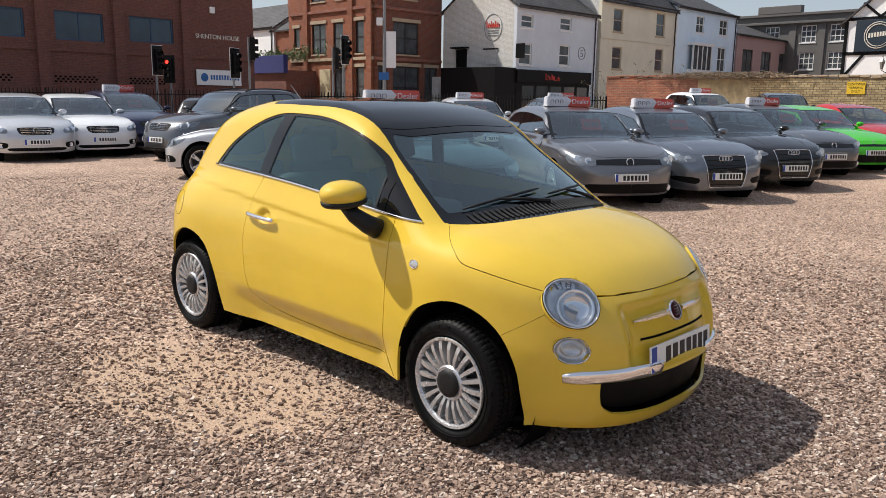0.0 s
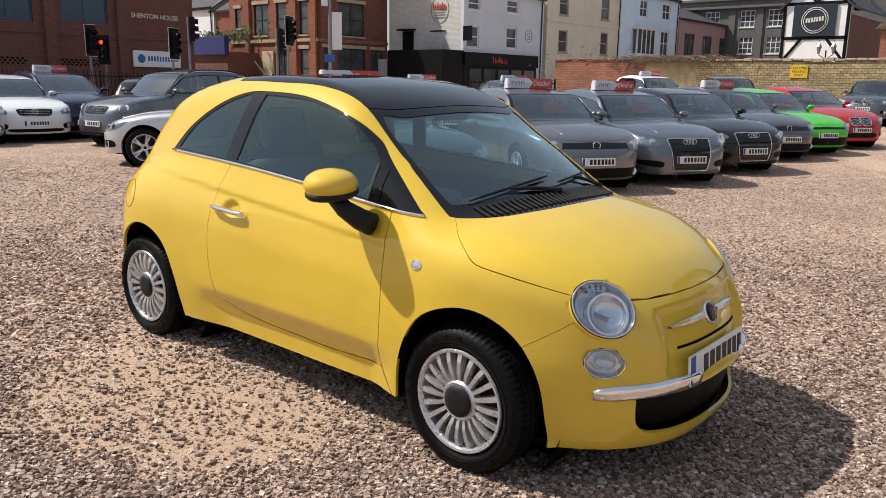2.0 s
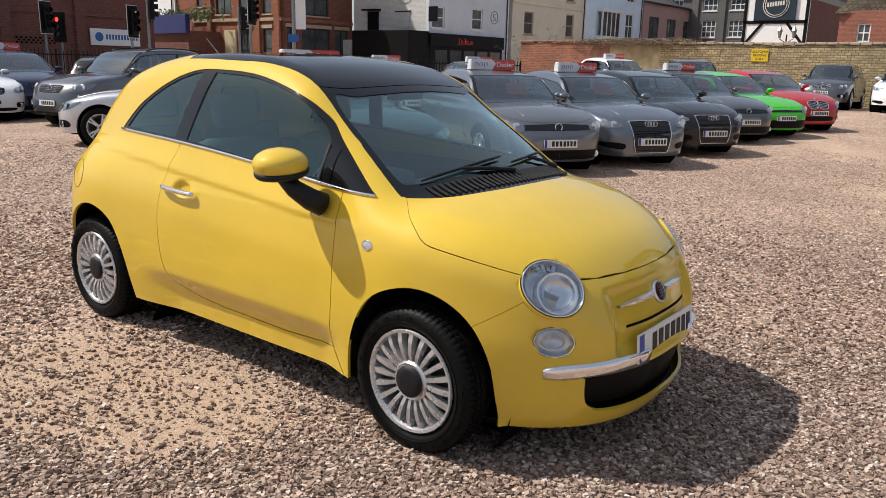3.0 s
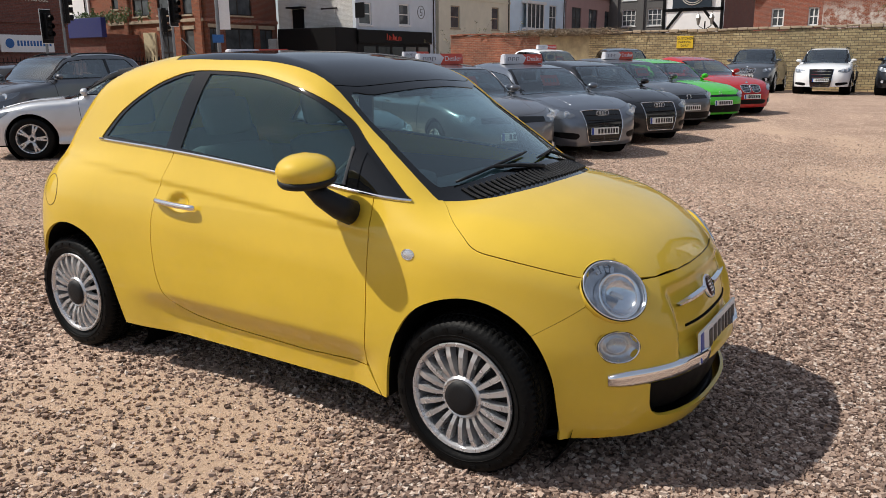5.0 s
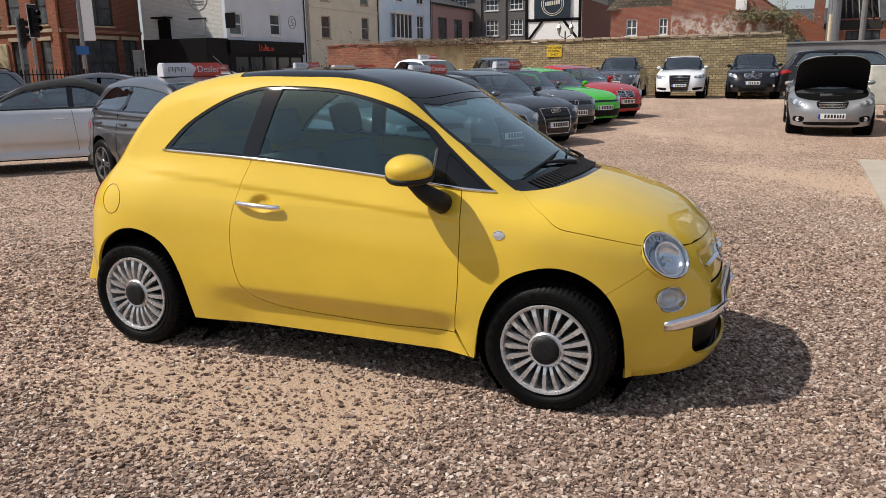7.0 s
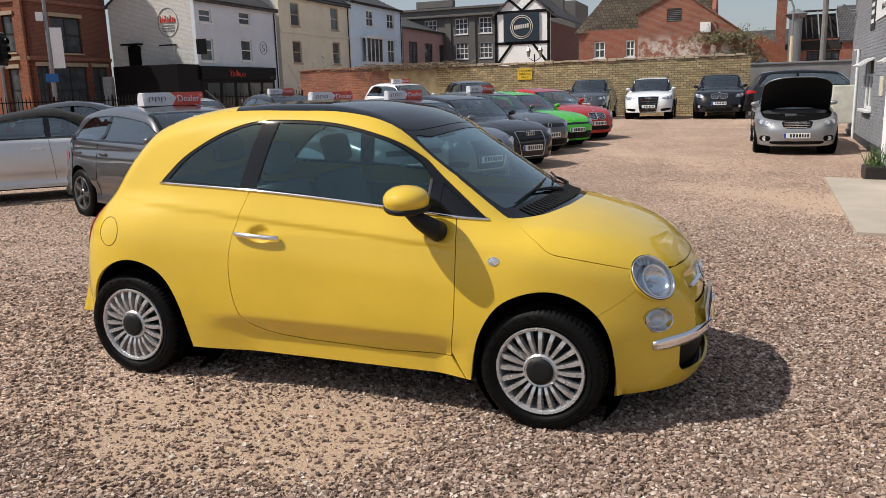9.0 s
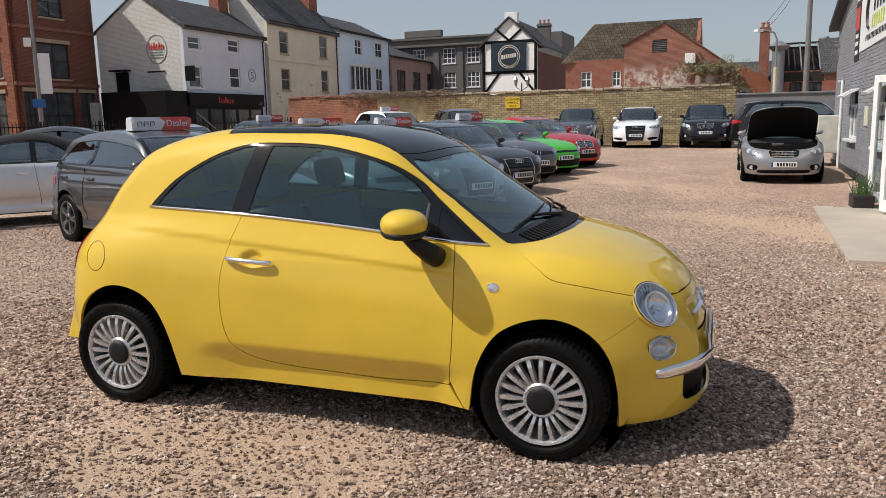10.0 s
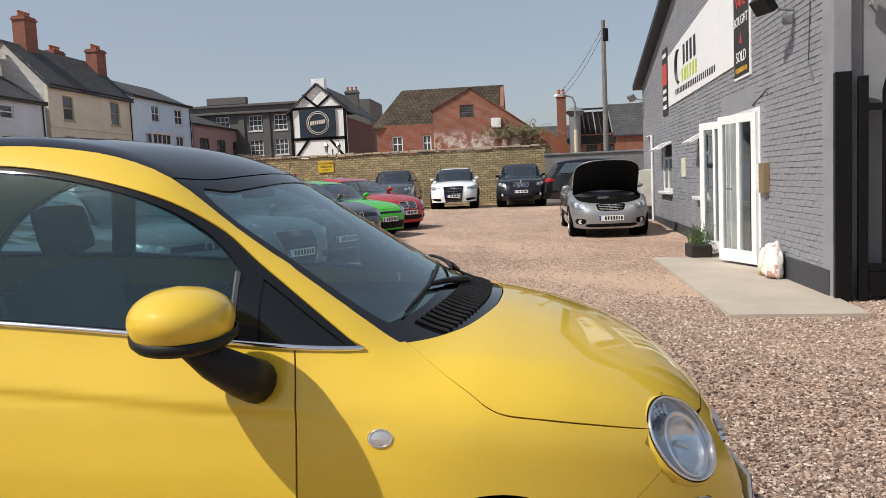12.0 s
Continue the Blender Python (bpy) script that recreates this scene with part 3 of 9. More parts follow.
    bump2 = np.concatenate([bumper[:9], [[smid, intake[0, 1]]], intake[1:-1], [[smid, intake[-1, 1]]], bumper[9:]])
    dlo = np.concatenate([s_(dlo_top), s_(belt)[1:-1]])
    q_glass = spline2([(-0.908, 1.090), (-0.775, 1.217), (-0.59, 1.32), (-0.43, 1.375), (-0.355, 1.383)], False)
    q_glass = np.concatenate([q_glass, [(-0.435, 1.073)]])
    d_glass = np.concatenate([spline2([(-0.258, 1.387), (0.06, 1.372), (0.355, 1.305), (0.515, 1.225), (0.605, 1.142)], False), [(0.60, 0.995)], [(-0.338, 1.07)]])
    t_glass = side_poly((0.66, 1.115), (0.86, 0.968), (0.66, 0.982))
    for left in (False, True):
        k = dict(mirror=left)
        S.panel("front_wing", [wing], YELLOW, car, step=0.024, **k)
        S.panel("side_frame", [frame_loop], YELLOW, car, step=0.020, **k)
        S.panel("door", [door], YELLOW, car, step=0.014, **k)
        S.panel("window_surround", [dlo, s_(q_glass), s_(d_glass), s_(t_glass)], BLACK_GLOSS, car, lift=-0.004, **k)
        for g, nm in ((q_glass, "quarter_window"), (d_glass, "door_window"), (t_glass, "corner_window")):
            S.panel(nm, [s_(g)], BLACK_GLOSS if g is t_glass else GLASS, car, lift=-0.008, flange=0.0, **k)
        for loop, r in ((belt, 0.0065),):
            p = S.side(loop) + S.normal(S.side(loop)) * 0.003
            if left:
                p = p * [1, -1, 1]
            bm = bmesh.new()
            tube(bm, p, r, 6)
            part("chrome_strip", bm, CHROME, car, smooth=True)
    S.panel("front_bumper", [bump2], YELLOW, car, both=True, step=0.018)
    rim = S.from_s(np.array([(s, 0.178) for s in np.linspace(S.xf + 0.45, smid, 16)]))
    rim = rim - S.normal(rim) * 0.035
    ring_ = np.concatenate([rim, (rim * [1, -1, 1])[::-1][1:]])
    k = len(ring_)
    part("under_tray", mesh_of("under_tray", np.concatenate([ring_, ring_ - [0, 0, 0.006]]), [tuple(range(k)), tuple(range(2 * k - 1, k - 1, -1))], GRILLE), None, car)
    part("grille_box", box_bm(1.3, -0.45, 0.19, 1.70, 0.45, 0.40, 0.03), GRILLE, car)
    S.panel("intake_grille", [np.concatenate([intake])], GRILLE, car, lift=-0.045, flange=0, both=True)
    # bonnet
    bo = np.concatenate([S.front([(-0.001, 0.717), (-0.08, 0.717), (-0.2, 0.718), (-0.36, 0.721), (-0.47, 0.727), (-0.565, 0.738)])[:, :2] - [0.002, 0], S.side(bonnet_side)[:, :2] + [[0.0, 0.002]]])
    cowl = spline2([(0.972, -0.617), (1.045, -0.53), (1.115, -0.41), (1.17, -0.21), (1.185, 0.0)], False)
    bo = np.concatenate([bo[:-1], cowl])
    bo[0, 1] = bo[-1, 1] = 0.0
    S.panel("bonnet", [bo], YELLOW, car, how="over", both=True, step=0.024)
    header = spline2([(0.40, -0.525), (0.455, -0.40), (0.49, -0.2), (0.50, 0.0)], False)
    i0 = int(np.argmin(np.abs(edge_plan[:, 0] - 0.40)))
    scr = np.concatenate([cowl[::-1] - [0.004, 0], edge_plan[1:i0 + 1], header[1:]])
    glass = spline2([(1.03, 0.0), (1.02, -0.2), (0.99, -0.40), (0.945, -0.53), (0.90, -0.57), (0.70, -0.545), (0.47, -0.495), (0.505, -0.39), (0.535, -0.2), (0.545, 0.0)], False, 4)
    glass[0, 1] = glass[-1, 1] = 0.0
    scr_frame = np.concatenate([scr, glass[::-1]])
    S.panel("windscreen_surround", [scr_frame], BLACK_GLOSS, car, how="over", both=True, lift=-0.003)
    S.panel("windscreen", [glass], GLASS_SCREEN, car, how="over", both=True, lift=-0.006, flange=0)
    i1 = int(np.argmin(np.abs(edge_plan[:, 0] + 0.55)))
    back = [(-0.55, edge_plan[i1, 1]), (-0.60, -0.3), (-0.61, 0.0)]
    roof = np.concatenate([header[::-1] - [0.004, 0], edge_plan[i0 + 1:i1], back])
    S.panel("glass_roof", [roof], BLACK_GLOSS, car, how="over", both=True, lift=-0.002)
    rear = np.concatenate([np.array(back)[::-1] - [0.004, 0], edge_plan[i1:]])
    S.panel("rear_roof", [rear], YELLOW, car, how="over", both=True)
    # dark tub behind the gaps, wheel housings, floor
    zz = np.linspace(0.2, 0.93, 14)
    ss = np.linspace(rmid, smid, 90)
    g = np.array([(s, z) for s in ss for z in zz])
    p = S.from_s(g)
    p = p - S.normal(p) * 0.02
    fs = []
    for i in range(len(ss) - 1):
        for j in range(len(zz) - 1):
            q = (i * 14 + j, (i + 1) * 14 + j, (i + 1) * 14 + j + 1, i * 14 + j + 1)
            c = p[list(q)].mean(axis=0)
            if min(np.hypot(c[0] - 1.15, c[2] - 0.29), np.hypot(c[0] + 1.11, c[2] - 0.29)) > 0.41 and c[0] < 1.42 and (c[0] > -1.35 or c[2] > 0.34):
                fs.append(q)
    v2 = np.concatenate([p, p * [1, -1, 1]])
    part("inner_shell", mesh_of("inner_shell", v2, fs + [tuple(i + len(p) for i in q[::-1]) for q in fs], DASH), None, car)
    for x in (1.15, -1.11):
        for sg in (1, -1):
            bm = bmesh.new()
            lathe(bm, [(0.375, -0.62 * sg), (0.375, -0.42 * sg), (0.05, -0.42 * sg)], 32, m=pose(x, 0, 0.29))
            part("wheel_housing", bm, BLACK_DEEP, car)
    part("floor_pan", box_bm(-1.35, -0.52, 0.18, 1.46, 0.52, 0.28, 0.03), BLACK_DEEP, car)
    for x in (1.15, -1.15):
        for sg in (1, -1):
            wheel(car, (x, -(0.692 if x > 0 else 0.680) * sg, 0.291), 0.291, 0.205, 0.165, 20, "thin", sg, ALLOY)
    # inner edges of the arches
    for loop in (f_arch, r_arch):
        for sg in (1, -1):
            p = S.side(loop)
            nn = S.normal(p)
            a_, b_ = p - nn * 0.002, p * [1, 0.82, 1]
            k = len(p)
            part("arch_liner", mesh_of("arch_liner", np.concatenate([a_, b_]) * [1, sg, 1], [(i, i + 1, k + i + 1, k + i) for i in range(k - 1)], BLACK_DEEP), None, car)
    fiat_details(car, S)
    return car


def on_skin(p, n, turn=0.0):
    m = Vector(n).to_track_quat("Z", "Y").to_matrix().to_4x4()
    m.translation = Vector(p)
    return m @ Matrix.Rotation(turn, 4, "Z")


def oval(bm, m, rx, ry, profile, steps=32):
    """Turned profile (radius share, height), stretched to an oval."""
    return lathe(bm, profile, steps, "z", m=m @ Matrix.Diagonal((rx, ry, 1, 1)))


def fiat_details(car, S):
    for sg in (1, -1):                                       # 1: its right side
        f = np.array([1, sg, 1.0])
        # headlight
        c, n, d1, d2, rx, ry = S.sockets[0]
        m = Matrix((d1 * f, np.cross(n * f, d1 * f), n * f)).transposed().to_4x4()
        m.translation = Vector(c * f)
        bm = bmesh.new()
        oval(bm, m, rx, ry, [(0.975, -0.02), (0.978, 0.002), (0.965, 0.006), (0.935, 0.005), (0.92, -0.006)], 56)
        lamp = part("headlight", bm, CHROME, car, "oval headlight with chrome ring", True)
        bm = bmesh.new()
        oval(bm, m, rx, ry, [(1.0, -0.02), (0.999, -0.001), (0.975, -0.003)], 56)
        part("lamp_seal", bm, BLACK_DEEP, lamp, smooth=True)
        bm = bmesh.new()
        oval(bm, m, rx, ry, [(1.06, -0.035), (1.05, -0.012), (1.025, -0.003), (1.003, -0.001), (0.998, -0.012)], 56)
        part("lamp_surround", bm, YELLOW, lamp, smooth=True)
        bm = bmesh.new()
        oval(bm, m, rx, ry, [(0.93, -0.004), (0.88, -0.012), (0.85, -0.030), (0.70, -0.040), (0.4, -0.044), (0.02, -0.045)], 56)
        part("reflector", bm, LAMP_TRAY, lamp, smooth=True)
        mb = m @ pose(0.026, -0.006, 0.0)
        bm = bmesh.new()
        lathe(bm, [(0.080, -0.040), (0.0795, -0.010), (0.077, -0.005), (0.072, -0.007), (0.067, -0.012)], 40, "z", m=mb)
        part("bowl_ring", bm, CHROME, lamp, smooth=True)
        bm = bmesh.new()
        lathe(bm, [(0.0675, -0.011), (0.062, -0.022), (0.050, -0.034), (0.032, -0.042), (0.001, -0.044)], 36, "z", m=mb)
        part("bulb_bowl", bm, BOWL, lamp, smooth=True)
        bm = bmesh.new()
        box(bm, -0.030, -0.007, -0.030, 0.018, 0.007, -0.014, 0.003, mb)
        part("bulb_shield", bm, ALLOY, lamp)
        bm = bmesh.new()                                      # the turn lamp at the inner top, cut into small prisms
        for u in range(4):
            for v in range(3):
                a0, r0 = 1.75 + 0.22 * u, 0.66 + 0.085 * v
                p = m @ Vector((rx * r0 * math.cos(a0), ry * r0 * math.sin(a0), -0.026))
                box(bm, -0.007, -0.004, -0.004, 0.007, 0.004, 0.005, 0.0, m @ pose(rx * r0 * math.cos(a0), ry * r0 * math.sin(a0), -0.026, 14 * (u % 2), 10 * (v % 2), math.degrees(a0) + 90))
        part("turn_lamp", bm, LAMP_TRAY, lamp)
        bm = bmesh.new()
        oval(bm, m, rx, ry, [(0.95, 0.003), (0.86, 0.012), (0.6, 0.022), (0.3, 0.027), (0.01, 0.029)], 40)
        part("lens", bm, LENS, lamp, smooth=True)
        # lower lamp
        c, n, d1, d2, rx, ry = S.sockets[1]
        m = Matrix((d1 * f, np.cross(n * f, d1 * f), n * f)).transposed().to_4x4()
        m.translation = Vector(c * f)
        bm = bmesh.new()
        oval(bm, m, rx, ry, [(0.975, -0.03), (0.975, 0.001), (0.96, 0.003), (0.93, -0.003)], 40)
        fog = part("fog_lamp", bm, CHROME, car, smooth=True)
        bm = bmesh.new()
        oval(bm, m, rx, ry, [(1.005, -0.03), (1.005, -0.001), (0.975, -0.003)], 40)
        part("lamp_seal", bm, BLACK_DEEP, fog, smooth=True)
        bm = bmesh.new()
        oval(bm, m, rx, ry, [(1.07, -0.035), (1.06, -0.010), (1.03, -0.003), (1.008, -0.001), (1.003, -0.012)], 40)
        part("lamp_surround", bm, YELLOW, fog, smooth=True)
        bm = bmesh.new()
        oval(bm, m, rx, ry, [(0.96, -0.002), (0.9, -0.016), (0.75, -0.028), (0.55, -0.034), (0.52, -0.022), (0.44, -0.026), (0.3, -0.036), (0.01, -0.038)], 40)
        part("reflector", bm, LAMP_TRAY, fog, smooth=True)
        bm = bmesh.new()
        oval(bm, m, rx, ry, [(0.98, 0.001), (0.7, 0.009), (0.01, 0.013)], 32)
        part("lens", bm, LENS, fog, smooth=True)
        # chrome bumper blade
        ys = np.linspace(-0.20, -0.590, 16)
        zs = 0.416 - 0.014 * ((ys + 0.20) / -0.40) ** 2
        p = S.front(list(zip(ys, zs)))
        nn = S.normal(p)
        bm = bmesh.new()
        rows = []
        for k in range(16):
            e = 0.72 + 0.28 * min(1.0, (15 - k) / 1.5)
            h = 0.030 * e
            rows.append([bm.verts.new(Vector((p[k] + nn[k] * o + np.array([0, 0, z * h])) * f)) for o, z in ((-0.01, -1.0), (0.006, -0.95), (0.012, -0.55), (0.018, 0.55), (0.011, 0.92), (-0.01, 1.0))])
        for a, b in zip(rows, rows[1:]):
            for k in range(5):
                bm.faces.new((a[k], a[k + 1], b[k + 1], b[k]))
        bm.faces.new(rows[0])
        bm.faces.new(rows[-1])
        bmesh.ops.recalc_face_normals(bm, faces=bm.faces[:])
        part("chrome_bumper_blade", bm, CHROME, car, smooth=True)
        # whisker beside the badge
        ys = np.linspace(-0.055, -0.30, 10)
        p = S.front([(y, 0.612 + 0.006 * (y + 0.055)) for y in ys])
        nn = S.normal(p)
        bm = bmesh.new()
        rows = []
        for k in range(10):
            h = 0.017 * (1 - 0.6 * (k / 9) ** 3)
            rows.append([bm.verts.new(Vector((p[k] + nn[k] * o + np.array([0, 0, z * h])) * f)) for o, z in ((-0.004, -1), (0.014, -0.5), (0.017, 0.3), (-0.002, 1))])
        for a, b in zip(rows, rows[1:]):
            for k in range(3):
                bm.faces.new((a[k], a[k + 1], b[k + 1], b[k]))
        bmesh.ops.recalc_face_normals(bm, faces=bm.faces[:])
        part("badge_whisker", bm, CHROME, car)
        # side indicator
        c = S.side([(0.940, 0.788)])[0]
        n = S.normal(c[None])[0]
        m = on_skin(c * f, n * f, math.pi / 2)
        bm = bmesh.new()
        oval(bm, m, 0.020, 0.027, [(1.0, -0.002), (1.0, 0.002), (0.85, 0.003), (0.8, 0.002)], 24)
        ind = part("side_indicator", bm, CHROME, car, smooth=True)
        bm = bmesh.new()
        oval(bm, m, 0.016, 0.022, [(1.0, 0.001), (0.7, 0.0025), (0.01, 0.003)], 20)
        part("lens", bm, ALLOY, ind, smooth=True)
        # door handle
        c = S.side([(-0.41, 0.838), (-0.30, 0.842), (-0.18, 0.836)])
        y = c[:, 1].min() - 0.028
        pts = [(-0.425, c[0, 1] + 0.004, 0.845), (-0.40, y + 0.008, 0.846), (-0.33, y, 0.846), (-0.25, y, 0.843), (-0.18, y + 0.006, 0.838), (-0.165, y + 0.02, 0.837)]
        bm = bmesh.new()
        xy = spline2(np.array(pts)[:, :2], False, 4)
        tube(bm, [(q[0], q[1] * sg, 0.846 - 0.04 * (q[0] + 0.425)) for q in xy], [0.006, 0.010] + [0.0125] * (len(xy) - 4) + [0.010, 0.006], 10)
        part("door_handle", bm, CHROME, car, "chrome pull handle", True)
        # mirror on its foot
        if sg > 0:
            bm = bmesh.new()
            m = pose(0.566, -0.885, 1.042, 0, 0, 8)
            rings = []
            for k in range(13):                                   # a low domed shell over a flat foot, drawn out to its outer end
                h = k / 12
                r = (0.965 + 0.14 * h) if h < 0.25 else max(1 - ((h - 0.25) / 0.75) ** 2.2, 0.0016) ** 0.5
                rings.append([bm.verts.new(m @ Vector(((0.102 * math.cos(a) + 0.006) * r, 0.108 * math.sin(a) * r - (0.012 * math.sin(h * 3.1) if math.sin(a) < 0 else 0.0),
                                                       0.088 * h + 0.012 * math.sin(a) * (1 - h)))) for a in np.linspace(0, 2 * math.pi, 32, endpoint=False)])
            for a, b in zip(rings, rings[1:]):
                for k in range(32):
                    bm.faces.new((a[k], a[(k + 1) % 32], b[(k + 1) % 32], b[k]))
            bm.faces.new(rings[-1])
            mir = part("door_mirror", bm, YELLOW, car, smooth=True)
            bm = bmesh.new()
            rings = [[bm.verts.new(m @ Vector(((0.104 * math.cos(a) + 0.008) * r, 0.108 * math.sin(a) * r, z + 0.012 * math.sin(a)))) for a in np.linspace(0, 2 * math.pi, 32, endpoint=False)]
                     for r, z in ((0.97, 0.002), (1.012, 0.0), (1.0, -0.014), (0.90, -0.024), (0.5, -0.030), (0.02, -0.030))]
            for a, b in zip(rings, rings[1:]):
                for k in range(32):
                    bm.faces.new((a[k], b[k], b[(k + 1) % 32], a[(k + 1) % 32]))
            part("mirror_lower_rim", bm, BLACK_PLASTIC, mir, smooth=True)
            bm = bmesh.new()
            foot = [(0.575, -0.885, 1.025), (0.62, -0.862, 0.972), (0.66, -0.815, 0.93), (0.675, -0.765, 0.905)]
            tube(bm, foot, [0.032, 0.037, 0.045, 0.048], 14)
            part("mirror_foot", bm, BLACK_PLASTIC, mir, smooth=True)
        # fuel flap on the right, tail lamps
        if sg > 0:
            c = S.side([(-1.235 + 0.072 * math.cos(a), 0.815 + 0.075 * math.sin(a)) for a in np.linspace(0, 2 * math.pi, 30, endpoint=False)])
            bm = bmesh.new()
            tube(bm, c + S.normal(c) * -0.0008, 0.0028, 4, True)
            part("fuel_flap_gap", bm, SEAM_YELLOW, car)
        loop = S.s_of_side(spline2([(-1.50, 0.93), (-1.47, 0.90), (-1.50, 0.80), (-1.545, 0.70), (-1.565, 0.72), (-1.55, 0.85)], True, 4))
        S.panel("tail_lamp", [loop], RED_LENS, car, lift=0.010, mirror=sg < 0)
        # window rubber edge in front of the door glass
        p = S.side([(0.60, 0.995), (0.605, 1.13)])
        bm = bmesh.new()
        tube(bm, (p + S.normal(p) * 0.001) * f, 0.007, 5)
        part("window_channel", bm, POST_GREY_DARK, car)
    # badge, plate, and a near-black line painted as the notch's shade above it
    c = S.front([(0.0, 0.612)])[0]
    n = S.normal(c[None])[0]
    m = on_skin(c, n)
    bm = bmesh.new()
    lathe(bm, [(0.046, -0.004), (0.047, 0.010), (0.042, 0.015), (0.038, 0.012)], 28, "z", m=m)
    b = part("badge", bm, CHROME, car, "round chrome-rimmed badge", True)
    bm = bmesh.new()
    lathe(bm, [(0.039, 0.011), (0.02, 0.014), (0.001, 0.015)], 24, "z", m=m)
    part("badge_face", bm, plain("dark_red_enamel", (0.05, 0.008, 0.012), 0.2), b, smooth=True)
    bm = bmesh.new()
    for k in range(4):
        box(bm, -0.016, -0.022 + 0.0125 * k, 0.0145, 0.016, -0.017 + 0.0125 * k, 0.0165, 0.0, m)
    part("badge_bars", bm, CHROME, b)
    c = S.front([(0.0, 0.462)])[0]
    plate_ob = number_plate(car, c + np.array([0.016, -0.014, -0.006]), (1, 0, 0.09), size=(0.52, 0.112))
    part("plate_mount", box_bm(c[0] - 0.05, -0.20, 0.41, c[0] + 0.008, 0.20, 0.490, 0.01), YELLOW, car)
    p = S.front([(y, 0.535) for y in np.linspace(-0.27, 0.27, 12)])
    bm = bmesh.new()
    tube(bm, p + S.normal(p) * -0.002, 0.007, 5)
    part("plate_shadow_line", bm, BLACK_DEEP, car)
    p = S.front([(y, 0.7165) for y in np.linspace(-0.40, 0.40, 40)])
    bm = bmesh.new()
    tube(bm, p - S.normal(p) * 0.0065, 0.0065, 6)
    part("bonnet_seam", bm, SEAM_YELLOW, car, smooth=True)
    # lower lip
    p = S.from_s(np.array([(s, 0.166) for s in np.linspace(S.xf + 0.80, S.xf + S.R * math.pi / 2, 14)]))
    p = p - S.normal(p) * 0.030 - [0, 0, 0.004]
    q = np.concatenate([p, (p * [1, -1, 1])[::-1][1:]])
    bm = bmesh.new()
    tube(bm, q, 0.014, 6)
    part("front_lip", bm, BLACK_PLASTIC, car, smooth=True)
    # wipers, cowl vents
    for y0, y1, x0 in ((-0.50, 0.02, 1.0), (0.05, 0.50, 1.03)):
        pts = []
        for s in np.linspace(0, 1, 8):
            y = y0 + (y1 - y0) * s
            x = 1.055 - 0.30 * y * y - 0.05 * s - (0.02 if y0 < 0 else 0.03)
            z = S.over([(x, y)])[0][2]
            pts.append((x, y, z + 0.011))
        bm = bmesh.new()
        tube(bm, pts, [0.004] + [0.0065] * 6 + [0.004], 6)
        w = part("wiper", bm, BLACK_PLASTIC, car, smooth=True)
        k = pts[3]
        piv = (1.075 - 0.3 * (y1 - 0.02) ** 2, y1 - 0.02, S.over([(1.075 - 0.3 * (y1 - 0.02) ** 2, y1 - 0.02)])[0][2] + 0.010)
        bm = bmesh.new()
        tube(bm, [k, ((k[0] + piv[0]) / 2, (k[1] + piv[1]) / 2, (k[2] + piv[2]) / 2 + 0.005), piv], [0.006, 0.009, 0.012], 6)
        part("wiper_arm", bm, BLACK_PLASTIC, w, smooth=True)
    for k in range(34):                                       # slotted plastic at the foot of the windscreen
        y = -0.495 + 0.03 * k
        x0, x1 = 1.062 - 0.32 * y * y, 1.150 - 0.36 * y * y
        pp = S.over([(x0 + (x1 - x0) * q, y) for q in (0.0, 0.5, 1.0)]) + [0, 0, 0.001]
        bm = bmesh.new()
        tube(bm, pp, 0.0055, 5)
        part("cowl_slat", bm, BLACK_PLASTIC, car)
    # cabin
    bm = bmesh.new()
    box(bm, 0.42, -0.60, 0.60, 1.10, 0.60, 0.905, 0.06)
    dash = part("dashboard", bm, DASH, car, smooth=True)
    part("instrument_hood", box_bm(0.40, -0.50, 0.90, 0.70, -0.20, 1.0, 0.05), DASH, dash, smooth=True)
    steering_wheel(car, 0.34, -0.35, 0.90)
    for y in (-0.34, 0.34):
        seat(car, -0.02, y, 0.46)
    for y in (-0.30, 0.30):
        seat(car, -0.80, y, 0.50)
    part("parcel_shelf", box_bm(-1.35, -0.5, 0.86, -1.05, 0.5, 0.90, 0.01), DASH, car)
    part("roof_lining", box_bm(-0.9, -0.42, 1.40, 0.2, 0.42, 1.42, 0.01), LINING, car)
    bm = bmesh.new()
    box(bm, 0.42, -0.12, 1.285, 0.45, 0.12, 1.345, 0.012)
    tube(bm, [(0.44, 0, 1.33), (0.455, 0, 1.36)], 0.01, 6)
    part("interior_mirror", bm, BLACK_PLASTIC, car)
    bm = bmesh.new()
    z = S.over([(-0.95, 0.0)])[0][2]
    tube(bm, [(-0.95, 0, z - 0.01), (-0.99, 0, z + 0.03), (-1.12, 0, z + 0.13)], [0.014, 0.006, 0.003], 6)
    part("aerial", bm, BLACK_PLASTIC, car, smooth=True)


# ---------------------------------------------------------------- the other cars
def side_dent(x, z, zb, t, n):
    """A crisp shoulder crease along the flank and a tucked-in foot above the sill."""
    zc = zb - 0.115 + 0.02 * (x - n) / (t - n)
    line = 0.013 * sstep(0.0, 0.014, z - zc) * sstep(0.12, 0.03, z - zc)
    foot = 0.030 * sstep(0.50, 0.42, z) * sstep(0.24, 0.34, z)
    return (line + foot) * sstep(t + 0.25, t + 0.7, x) * sstep(n - 0.5, n - 1.0, x)


